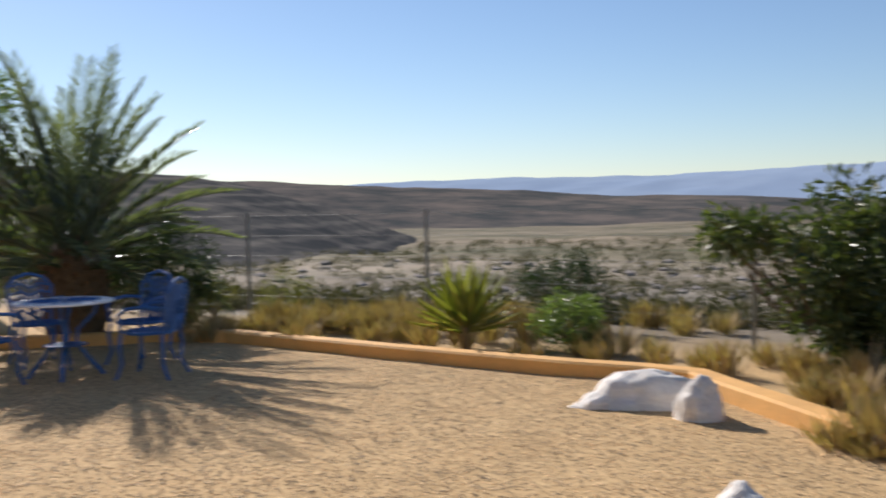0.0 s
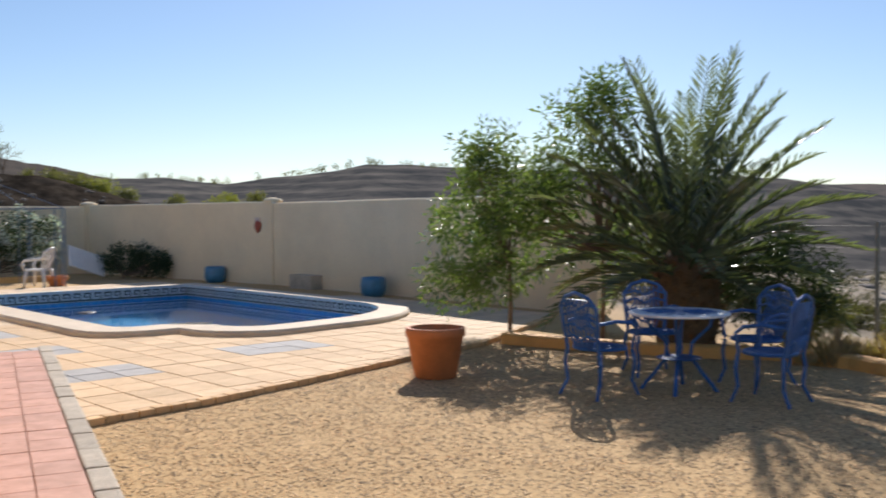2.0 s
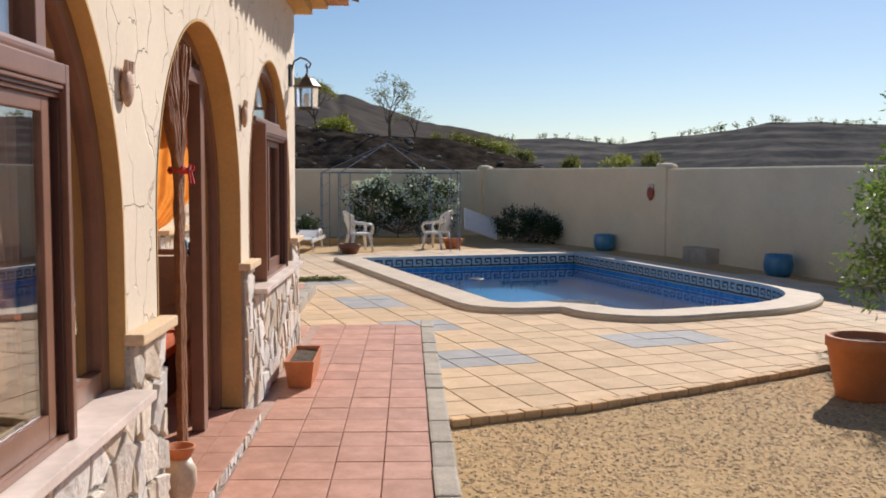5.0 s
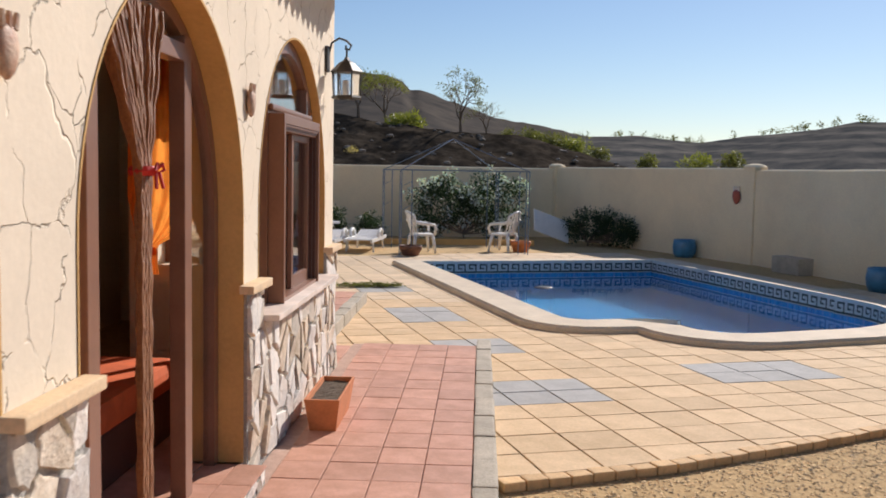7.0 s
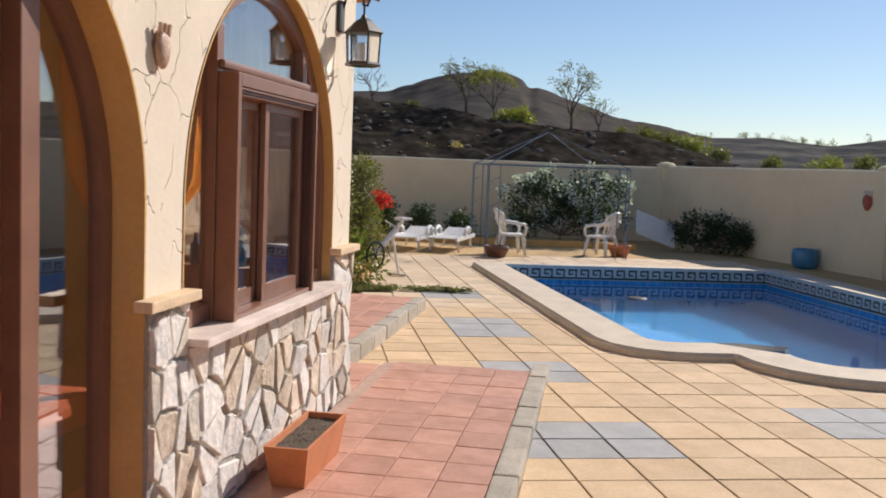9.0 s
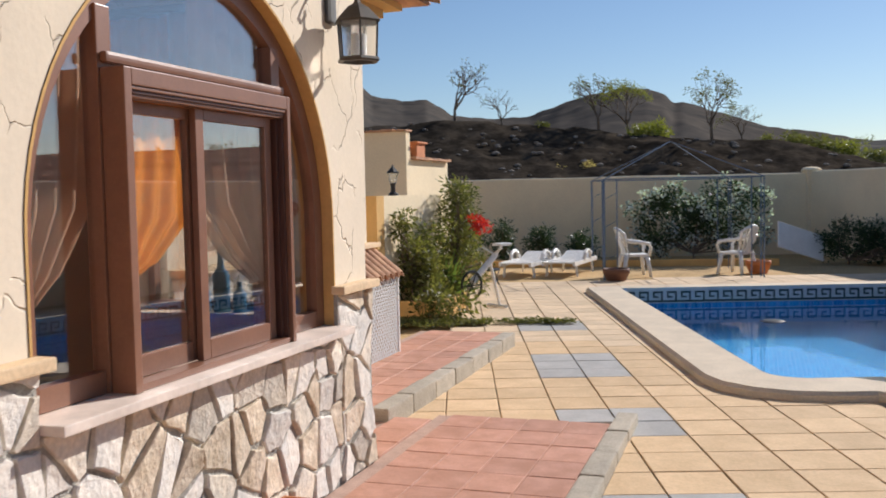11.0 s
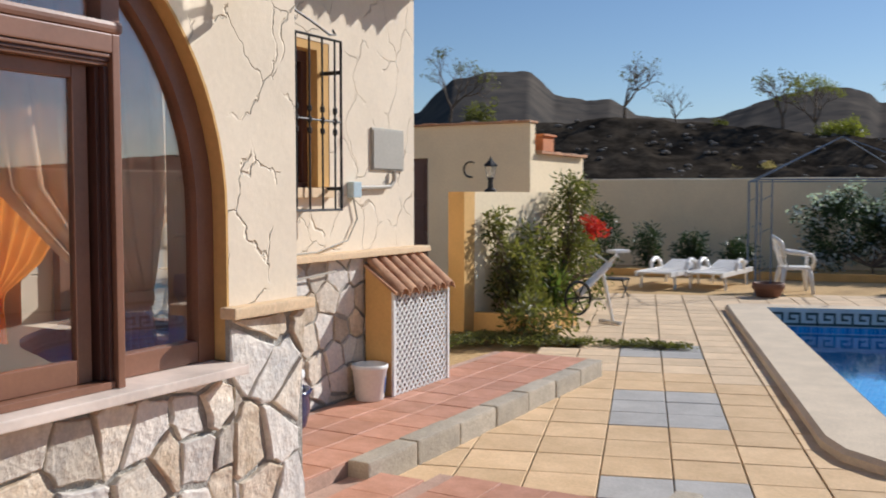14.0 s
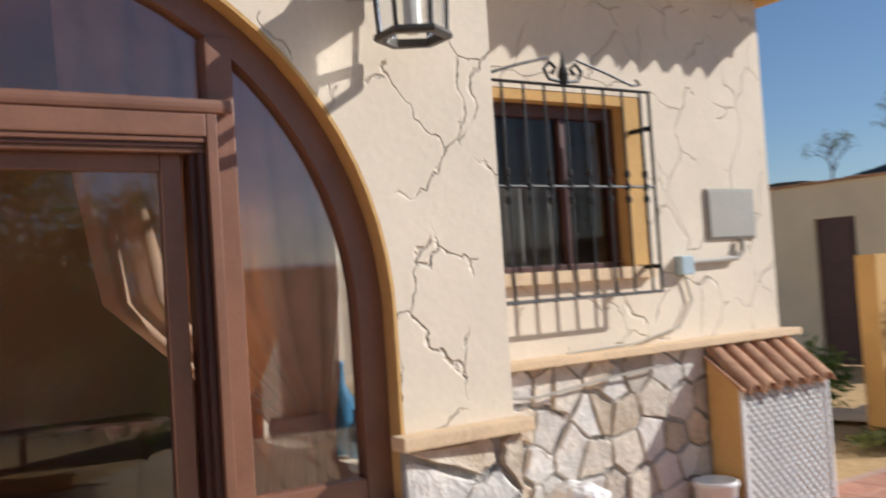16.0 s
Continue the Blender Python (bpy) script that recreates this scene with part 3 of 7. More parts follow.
tagged(part("ceiling_porch", newbox(-6.5, FX - 0.202, Y0 + 0.302, 9.848, 3.0, 3.1), ROOM), "plain plaster ceiling of the porch", "ceiling", kind="structure")
tagged(part("ceiling_wing", newbox(-6.5, WX - 0.302, 9.85, 13.058, 3.0, 3.1), ROOM), "plain plaster ceiling of the wing", "ceiling", kind="structure")


def cell_stones(y0, y1, z0, z1, size, seed, holes=()):
    """Irregular polygons that fill a rectangle, with gaps between them."""
    rnd = random.Random(seed)
    ny, nz = max(1, round((y1 - y0) / size)), max(1, round((z1 - z0) / (size * 1.05)))
    sites = []
    for j in range(-1, nz + 1):
        for i in range(-1, ny + 1):
            sites.append((y0 + (y1 - y0) * (i + 0.5 + (0.25 if j % 2 else -0.25) + rnd.uniform(-0.46, 0.46)) / ny, z0 + (z1 - z0) * (j + 0.5 + rnd.uniform(-0.36, 0.36)) / nz))
    out = []
    for s in sites:
        poly = [(y0, z0), (y1, z0), (y1, z1), (y0, z1)]
        for q in sites:
            if q is s or abs(q[0] - s[0]) > 3 * size or abs(q[1] - s[1]) > 3 * size:
                continue
            mx, mz, dx, dz = (s[0] + q[0]) / 2, (s[1] + q[1]) / 2, q[0] - s[0], q[1] - s[1]
            ln = math.hypot(dx, dz)
            g = rnd.uniform(0.002, 0.016)
            mx, mz = mx - dx / ln * g, mz - dz / ln * g
            poly = clip(poly, (mx, mz), (mx - dz, mz + dx))
            if len(poly) < 3:
                break
        if len(poly) >= 3:
            area = abs(sum(poly[i - 1][0] * poly[i][1] - poly[i][0] * poly[i - 1][1] for i in range(len(poly)))) / 2
            if area > 0.0025:
                out.append(poly)
    return out


def stone_piece(poly, x, depth, rnd, parent):
    cy, cz = sum(p[0] for p in poly) / len(poly), sum(p[1] for p in poly) / len(poly)
    rough = []
    for k in range(len(poly)):
        (ay, az), (by, bz) = poly[k], poly[(k + 1) % len(poly)]
        ln = math.hypot(by - ay, bz - az)
        rough.append((ay, az))
        if ln > 0.06:
            for f in (0.33, 0.66):
                e = rnd.uniform(-0.004, 0.010)
                rough.append((ay + (by - ay) * f - (bz - az) / ln * e, az + (bz - az) * f + (by - ay) / ln * e))
    poly = rough
    ty, tz = rnd.uniform(-0.09, 0.09), rnd.uniform(-0.09, 0.09)
    bm = bmesh.new()
    rims = []
    for k, (sx, d) in enumerate(((1.0, 0.0), (0.985, 0.82), (0.93, 1.0))):
        rims.append([bm.verts.new((depth * d * (1 + (rnd.uniform(-0.10, 0.10) if k == 2 else 0)) + (ty * (y - cy) + tz * (z - cz) if k else 0), (y - cy) * sx, (z - cz) * sx)) for y, z in poly])
    n = len(poly)
    for u, w in zip(rims, rims[1:]):
        for i in range(n):
            bm.faces.new((u[i], u[(i + 1) % n], w[(i + 1) % n], w[i]))
    bm.faces.new(rims[-1])
    ob = part("stone", bm, rnd.choice((STONE, STONE_W, STONE_W, STONE_T)), parent)
    ob.location = (x, cy, cz)


def wainscot(name, label, x, spans, size, seed):
    """Stone cladding on a mortar bed: spans are y0, y1, z0, z1."""
    rnd = random.Random(seed)
    bm = bmesh.new()
    for y0, y1, z0, z1 in spans:
        box(bm, x + 0.001, x + 0.022, y0, y1, z0 - 0.05, z1)
    w = part(name, bm, MORTAR)
    tagged(w, label, "stone cladding", kind="structure")
    for k, (y0, y1, z0, z1) in enumerate(spans):
        for poly in cell_stones(y0 + 0.005, y1 - 0.005, z0, z1 - 0.005, size, seed * 7 + k):
            stone_piece(poly, x + 0.022, rnd.uniform(0.014, 0.026), rnd, w)


def ledge(x0, x1, y0, y1, z, material, name, label):
    bm = newbox(x0, x1, y0, y1, z - 0.045, z, bevel=0.008)
    tagged(part(name, bm, material), label, "ledge", "wall ledges", "structure")


W1, W2, W3 = ARCHES
PIER = "yellowish stone ledge on top of the pier cladding"
LX = 0.030
ledge(FX + 0.001, LX, W1[0] + W1[1] - 0.03, W2[0] - W2[1] + 0.04, 1.135, LEDGE, "pier_ledge", PIER)
ledge(FX + 0.001, LX, W2[0] + W2[1] - 0.09, W3[0] - W3[1] + 0.03, 1.185, LEDGE, "pier_ledge", PIER)
ledge(FX + 0.001, LX, W3[0] + W3[1] - 0.05, 10.175, 1.185, LEDGE, "pier_ledge", PIER)
ledge(FX + 0.001, LX, Y0 - 0.05, W1[0] - W1[1] + 0.02, 1.135, LEDGE, "pier_ledge", PIER)
ledge(WX + 0.001, WX + 0.12, 10.16, 13.42, 1.222, LEDGE, "wing_ledge", "yellowish stone ledge along the wing wall")

# sills of the porch windows
for c, r, b in (W1, W3):
    bm = newbox(FX - 0.19, 0.076, c - r - 0.005, c + r - 0.025, b - 0.036, b, bevel=0.006)
    tagged(part("window_sill", bm, SILLM), "pale pinkish marble sill under the arched window", "sill", "porch sills", "structure")


# ---- arched windows ----
def arc_ring(bm, c, r_out, r_in, z0, x0, x1):
    """A flat frame that follows an arch down to z0."""
    def line(r):
        return [(c - r, z0)] + [(c + r * math.sin(radians(-90 + 180 * i / 32)), spring(c) + r * math.cos(radians(-90 + 180 * i / 32))) for i in range(33)] + [(c + r, z0)]
    o, n = line(r_out), line(r_in)
    rows = [[bm.verts.new((x, y, z)) for y, z in ln] for x, ln in ((x1, o), (x0, o), (x0, n), (x1, n))]
    for k in range(4):
        u, w = rows[k], rows[(k + 1) % 4]
        for i in range(len(o) - 1):
            bm.faces.new((u[i], u[i + 1], w[i + 1], w[i]))
    bmesh.ops.recalc_face_normals(bm, faces=bm.faces)


def arch_pane(bm, c, r, y0, y1, z0, x):
    """Glass inside an arch between two uprights."""
    ys = np.linspace(y0, y1, 14)
    for x_ in (x, x - 0.006):
        lo = [bm.verts.new((x_, y, z0)) for y in ys]
        hi = [bm.verts.new((x_, y, max(z0 + 0.002, spring(c) + math.sqrt(max(0, r * r - (y - c) ** 2))))) for y in ys]
        for i in range(len(ys) - 1):
            f = (lo[i], lo[i + 1], hi[i + 1], hi[i])
            bm.faces.new(f if x_ == x else f[::-1])


def arched_window(index, c, r, b, aside=0.0):
    w = thing("window_%d" % index, "brown framed arched window with sliding panes in a projecting box", "window", (0, c, b), kind="structure")
    off = Matrix.Translation((0, -c, -b))

    def add(name, bm, material, label="", parent=w):
        bm.transform(off)
        return part(name, bm, material, parent, label)
    xf, xo = FX - 0.06, FX + 0.055
    y0, y1, zt = c - 0.68 + aside, c + 0.57 + aside, b + 1.167      # outer edges and top of the projecting box
    bm = bmesh.new()
    arc_ring(bm, c, r - 0.014, r - 0.10, b + 0.001, xf - 0.06, xf)
    add("window_frame", bm, WOODB)
    for e, q in ((c - r + 0.102, y0 - 0.012), (y1 + 0.10, c + r - 0.102)):
        add("bottom_rail", newbox(xf - 0.06, xf - 0.001, e, q, b + 0.002, b + 0.085, bevel=0.005), WOODB)
    for a in (y0 - 0.01, y1 + 0.015):
        lim = math.sqrt(max(0, (r - 0.06) ** 2 - max(abs(a - c), abs(a + 0.08 - c)) ** 2)) + spring(c)
        add("mullion", newbox(xf - 0.06, xf + 0.012, a, a + 0.08, b + 0.002, lim, bevel=0.006), WOODB)
    add("transom", newbox(xf - 0.06, xf + 0.012, y0 + 0.072, y1 + 0.013, zt - 0.02, zt + 0.06, bevel=0.006), WOODB)
    add("transom_moulding", newbox(xf + 0.013, xf + 0.045, y0 + 0.0, y1 + 0.08, zt + 0.018, zt + 0.058, bevel=0.014), WOODB)
    # projecting box with the sliding sashes
    add("box_jamb", newbox(xf + 0.014, xo, y0, y0 + 0.042, b + 0.001, zt, bevel=0.005), WOODB)
    add("box_jamb", newbox(xf + 0.014, xo, y1 - 0.030, y1, b + 0.001, zt, bevel=0.004), WOODB)
    add("box_head", newbox(xf + 0.014, xo, y0 + 0.043, y1 - 0.031, zt - 0.062, zt, bevel=0.005), WOODB)
    for k in range(3):
        add("guide_rail", newbox(xf + 0.014, xo - 0.006 - 0.008 * k, y0 + 0.043, y1 - 0.031, zt - 0.064 - 0.013 * (k + 1), zt - 0.064 - 0.013 * k, bevel=0.004), WOODD if k % 2 else WOODB)
    add("box_bottom", newbox(xf + 0.014, xo - 0.012, y0 + 0.043, y1 - 0.031, b + 0.001, b + 0.026, bevel=0.004), WOODB)
    for k in range(2):
        add("guide_rail", newbox(xo - 0.10, xo - 0.020 - 0.022 * k, y1 - 0.050 - 0.018 * k, y1 - 0.032 - 0.018 * k, b + 0.027, zt - 0.105, bevel=0.003), WOODD)
    mid = y0 + 0.535
    near, deep = (xo - 0.062, xo - 0.098) if index > 1 else (xo - 0.034, xo - 0.072)
    for a, e, x in ((mid, y1 - 0.085, near), (y0 + 0.074, mid + 0.045, deep)):
        bm = bmesh.new()
        box(bm, x - 0.03, x, a, a + 0.058, b + 0.028, zt - 0.104, bevel=0.004)
        box(bm, x - 0.03, x, e - 0.058, e, b + 0.028, zt - 0.104, bevel=0.004)
        box(bm, x - 0.03, x, a + 0.06, e - 0.06, b + 0.028, b + 0.108, bevel=0.004)
        box(bm, x - 0.03, x, a + 0.06, e - 0.06, zt - 0.15, zt - 0.104, bevel=0.004)
        sash = add("sash", bm, WOODB)
        g = add("pane", newbox(x - 0.02, x - 0.014, a + 0.06, e - 0.06, b + 0.11, zt - 0.152), GLASS, "", sash)
        g.visible_shadow = False
    for a, e, z0 in ((c - r + 0.102, y0 - 0.012, b + 0.087), (y1 + 0.097, c + r - 0.102, b + 0.087), (y0 + 0.072, y1 + 0.013, zt + 0.062)):
        bm = bmesh.new()
        arch_pane(bm, c, r - 0.10, a, e, z0, xf - 0.03)
        g = add("pane", bm, GLASS)
        g.visible_shadow = False
    return w


arched_window(1, *W1, -0.12)
arched_window(2, *W3)


# door opening: frame, side panes, threshold step
def doorway():
    c, r, b = W2
    d = thing("door_1", "tall brown arched door frame standing open with glazed sides", "door", (0, c, b), kind="structure")
    off = Matrix.Translation((0, -c, -b))

    def add(name, bm, material, parent=d):
        bm.transform(off)
        return part(name, bm, material, parent)
    xf = FX - 0.13
    bm = bmesh.new()
    arc_ring(bm, c, r - 0.014, r - 0.085, b, xf - 0.06, xf)
    add("door_frame", bm, WOODB)
    y0, y1 = c - 0.63, c + 0.47
    for y in (y0, y1):
        add("jamb", newbox(xf - 0.06, xf + 0.015, y - 0.052, y + 0.052, b, 2.4, bevel=0.005), WOODB)
    add("transom", newbox(xf - 0.06, xf + 0.02, y0 + 0.054, y1 - 0.054, 2.28, 2.36, bevel=0.005), WOODB)
    for a, e, z0 in ((c - r + 0.09, y0 - 0.054, b + 0.05), (y1 + 0.054, c + r - 0.09, b + 0.05), (y0 + 0.05, y1 - 0.05, 2.362)):
        bm = bmesh.new()
        arch_pane(bm, c, r - 0.085, a, e, z0, xf - 0.03)
        g = add("pane", bm, GLASS)
        g.visible_shadow = False
    # a low tiled step with a stone faced riser
    step = part("door_step", newbox(FX - 0.20, 0.075, c - r + 0.014, c + r - 0.014, 0.1, b - 0.013), MORTAR)
    tagged(step, "low red tiled doorstep with a pale stone riser", "step", kind="structure")
    for k in range(6):
        a = c - r + 0.018 + 0.337 * k
        for x0, x1 in ((FX - 0.195, -0.075), (-0.071, 0.09)):
            part("tile", newbox(x0, x1, a, a + 0.333, b - 0.012, b, bevel=0.003), TERRA, step)
    rnd = random.Random(31)
    for poly in cell_stones(c - r + 0.02, c + r - 0.02, Z_WK, b - 0.016, 0.11, 77):
        stone_piece(poly, 0.076, 0.008, rnd, step)


doorway()


# ---- eaves and roof ----
def eaves(name, x, y0, y1, label):
    """A moulded soffit with a row of clay tiles on it, along y."""
    roof = thing(name, label, "roof", (x, y0, Z_TOP), kind="structure")
    inv = Matrix.Translation((-x, -y0, -Z_TOP))
    bm = bmesh.new()
    box(bm, x - 0.29, x + 0.16, y0, y1 + 0.16, Z_TOP - 0.03, Z_TOP + 0.05)
    box(bm, x - 0.29, x + 0.30, y0, y1 + 0.30, Z_TOP + 0.05, Z_TOP + 0.11)
    bm.transform(inv)
    part("soffit", bm, OCHRE, roof)
    bm = bmesh.new()
    vs = [bm.verts.new(p) for p in ((x + 0.5, y0, Z_TOP + 0.12), (x + 0.5, y1 + 0.5, Z_TOP + 0.12), (x - 2.5, y1 - 1.0, Z_TOP + 1.0), (x - 2.5, y0, Z_TOP + 1.0))]
    vt = [bm.verts.new(v.co + Vector((0, 0, 0.04))) for v in vs]
    bm.faces.new(vs[::-1])
    bm.faces.new(vt)
    for i in range(4):
        bm.faces.new((vs[i], vs[(i + 1) % 4], vt[(i + 1) % 4], vt[i]))
    vs = [bm.verts.new(p) for p in ((x + 0.5, y1 + 0.5, Z_TOP + 0.12), (x - 4, y1 + 0.5, Z_TOP + 0.12), (x - 4, y1 - 1.0, Z_TOP + 1.0), (x - 2.5, y1 - 1.0, Z_TOP + 1.0))]
    bm.faces.new(vs)
    bm.transform(inv)
    part("roof_slope", bm, ROOFT, roof)
    # half-round tiles along the edge
    bm = bmesh.new()
    n, ln = 8, 0.55
    rings = []
    for k, (rr, t) in enumerate(((0.085, 0), (0.075, 1))):
        rings.append([[bm.verts.new((-ln * t * 0.96, q * math.cos(math.pi * i / n), q * math.sin(math.pi * i / n) + 0.28 * ln * t)) for i in range(n + 1)] for q in (rr, rr - 0.014)])
    for i in range(n):
        for k, fl in ((0, False), (1, True)):
            f = (rings[0][k][i], rings[0][k][i + 1], rings[1][k][i + 1], rings[1][k][i])
            bm.faces.new(f if fl else f[::-1])
        bm.faces.new((rings[0][0][i], rings[0][0][i + 1], rings[0][1][i + 1], rings[0][1][i]))
    bm.normal_update()
    me = mesh_of(bm, "roof_tile", ROOFT, True)
    k = 0
    y = y0 + 0.1
    while y < y1 + 0.5:
        t = new("roof_tile", me)
        t.parent = roof
        t.location = (0.60, y - y0, 0.15 + 0.01 * math.sin(k * 2.3))
        t.rotation_euler = (0, 0, radians(2 * math.sin(k * 1.7)))
        y += 0.19
        k += 1
    xx = x + 0.4
    while xx > x - 1.2:
        t = new("roof_tile", me)
        t.parent = roof
        t.location = (xx - x, y1 + 0.60 - y0, 0.15)
        t.rotation_euler = (0, 0, radians(90))
        xx -= 0.19
    return roof


eaves("roof_porch", FX, Y0 - 0.3, 10.15, "clay tiled porch roof edge over an ochre moulding")
eaves("roof_wing", WX, 10.7, 13.36, "clay tiled wing roof edge over an ochre moulding")


# ---- walkways, kerbs ----
bm = newbox(FX + 0.031, 1.19, -4.0, 11.34, -0.05, Z_WK - 0.012)
box(bm, -0.42, FX + 0.029, 10.2, 11.18, -0.05, Z_WK - 0.012)
tagged(part("walkway_front", bm, GROUT), "red tiled walkway along the porch", "walkway", kind="structure")
WALK2 = part("walkway_rear", newbox(WX + 0.031, -0.43, 10.16, 14.75, -0.05, Z_WK2 - 0.012), GROUT)
tagged(WALK2, "red tiled terrace in front of the rear wing", "terrace", kind="structure")


def kerb_run(name, label, pts, z0, z1, width, length):
    """Separate kerb stones along a line."""
    run = thing(name, label, "kerb", (*pts[0], z0), kind="structure")
    a0, b0 = Vector(pts[0]), Vector(pts[1])
    d = (b0 - a0)
    n = max(1, round(d.length / length))
    step = d.length / n
    bm = newbox(-width / 2, width / 2, 0.006, step - 0.006, 0, z1 - z0, bevel=0.018)
    me = mesh_of(bm, "kerb_stone", KERB)
    ang = math.atan2(d.y, d.x) - math.pi / 2
    for i in range(n):
        o = new("kerb_stone", me)
        o.parent = run
        q = d.normalized() * step * i
        o.location = (q.x, q.y, 0.004 * math.sin(i * 2.1))
        o.rotation_euler = (0.004 * math.sin(i * 1.3), 0, ang + 0.008 * math.sin(i * 3.7))
    return run


kerb_run("kerb_front", "grey concrete kerb stones edging the red walkway", [(1.262, -4.0), (1.262, 11.62)], 0.0, Z_WK + 0.012, 0.14, 0.5)
kerb_run("kerb_rear", "grey concrete kerb stones edging the rear terrace", [(-0.36, 11.05), (-0.36, 14.68)], 0.0, Z_WK2 + 0.01, 0.14, 0.5)


# ---- deck slabs ----
STEP = 0.4
ORG = Vector((2.28, 9.46))      # a joint crossing, the corner of a grey group
GREY = {(-1, -1), (-2, -1), (-1, -2), (-2, -2), (-3, -1), (-3, -2),
        (3, -3), (4, -3), (5, -3), (3, -2), (4, -2), (5, -2),
        (-2, -13), (-1, -13), (-2, -12), (-1, -12), (-2, -11), (-1, -11), (-2, -7), (-1, -7), (-2, -6), (-1, -6), (-2, -19), (-1, -19), (-2, -18), (-1, -18)}


def slab_quad(i, j):
    o = ORG + GX * (STEP * i) - GY * (STEP * -j)
    g = 0.0035
    return [tuple(o + GX * (g if a == 0 else STEP - g) + GY * (g if b == 0 else STEP - g)) for a, b in ((0, 0), (1, 0), (1, 1), (0, 1))]


def deck():
    base = bmesh.new()
    far, near = [], []
    for i in range(-22, 24):
        for j in range(-42, 12):
            q = slab_quad(i, j)
            c = (sum(p[0] for p in q) / 4, sum(p[1] for p in q) / 4)
            if inside(c, pool_outline(0.22)) or not (inside(c, DECK) or any(inside(p, DECK) for p in q)):
                continue
            if c[0] < 1.0 and c[1] < 11.0 or c[0] < -1.2 and c[1] < 16.4:
                continue
            for a, b in zip(DECK[:5], DECK[1:6]):
                if min(a[0], b[0]) - 0.7 < c[0] < max(a[0], b[0]) + 0.7:
                    q = clip(q, a, b)
            if c[0] < 1.7 and c[1] < 11.4:
                q = clip(q, (1.335, 12), (1.335, 0))
            if len(q) < 3:
                continue
            (near if (c[1] < 15.0 and c[0] < 6.2) else far).append((i, j, c, q))
    for i, j, c, q in near + far:
        vs = [base.verts.new((x + (x - c[0]) * 0.05, y + (y - c[1]) * 0.05, Z_DECK - 0.007)) for x, y in q]
        base.faces.new(vs)
    ob = part("pool_deck", base, JOINT)
    tagged(ob, "sand coloured slab deck round the pool with grey slab groups", "deck", kind="structure")
    near.sort(key=lambda s: (s[2][0] - 2.0) ** 2 + (s[2][1] - 9.0) ** 2)
    rnd = random.Random(4)
    for i, j, c, q in near[:300]:
        grey = (i, j) in GREY
        bm = bmesh.new()
        lo = [bm.verts.new((x - c[0], y - c[1], -0.03)) for x, y in q]
        md = [bm.verts.new((x - c[0], y - c[1], -0.006)) for x, y in q]
        hi = [bm.verts.new(((x - c[0]) * 0.975, (y - c[1]) * 0.975, 0)) for x, y in q]
        n = len(q)
        for u, w in ((lo, md), (md, hi)):
            for k in range(n):
                bm.faces.new((u[k], u[(k + 1) % n], w[(k + 1) % n], w[k]))
        bm.faces.new(hi)
        bmesh.ops.recalc_face_normals(bm, faces=bm.faces)
        s = part("slab", bm, SLAB_G if grey else SLAB, ob)
        s.location = (c[0], c[1], Z_DECK + rnd.uniform(-0.002, 0.002))
    for grey in (False, True):
        verts, faces = [], []
        for i, j, c, q in near[300:] + far:
            if ((i, j) in GREY) != grey:
                continue
            k, n = len(verts), len(q)
            verts += [(x, y, Z_DECK - 0.012) for x, y in q] + [(c[0] + (x - c[0]) * 0.975, c[1] + (y - c[1]) * 0.975, Z_DECK) for x, y in q]
            faces += [tuple(k + e for e in (p, (p + 1) % n, n + (p + 1) % n, n + p)) for p in range(n)]
            faces.append(tuple(range(k + n, k + 2 * n)))
        if not verts:
            continue
        me = bpy.data.meshes.new("far_slabs")
        me.from_pydata(verts, [], faces)
        me.materials.append(SLAB_G if grey else SLAB_J)
        s = new("far_slabs", me)
        s.parent = ob
        s["kind"] = "stuff"
    return ob


# ---- pool ----
def ring(bm, outer, inner, z0, z1, rnd_edge=0.03):
    """A flat band between two outlines of the same count."""
    n = len(outer)

    def near_on(p, poly):
        best = None
        for k in range(len(poly)):
            a, b = Vector(poly[k - 1]), Vector(poly[k])
            t = max(0, min(1, (Vector(p) - a).dot(b - a) / max(1e-9, (b - a).length_squared)))
            q = a + (b - a) * t
            d = (q - Vector(p)).length
            if best is None or d < best[0]:
                best = (d, q)
        return best[1]
    o0 = [bm.verts.new((x, y, z0)) for x, y in outer]
    o1 = [bm.verts.new((x, y, z1 - rnd_edge)) for x, y in outer]
    o2, i1, i0 = [], [], []
    for p in outer:
        q = near_on(p, inner)
        d = (q - Vector(p)).normalized()
        o2.append(bm.verts.new((p[0] + d.x * rnd_edge, p[1] + d.y * rnd_edge, z1)))
        i1.append(bm.verts.new((q.x, q.y, z1 + 0.01)))
        i0.append(bm.verts.new((q.x, q.y, z0)))
    for u, w in ((o0, o1), (o1, o2), (o2, i1), (i1, i0)):
        for k in range(n):
            bm.faces.new((u[k], u[(k + 1) % n], w[(k + 1) % n], w[k]))


def resample(poly, step):
    out = []
    for k in range(len(poly)):
        a, b = Vector(poly[k]), Vector(poly[(k + 1) % len(poly)])
        n = max(1, int((b - a).length / step))
        out += [tuple(a + (b - a) * i / n) for i in range(n)]
    return out


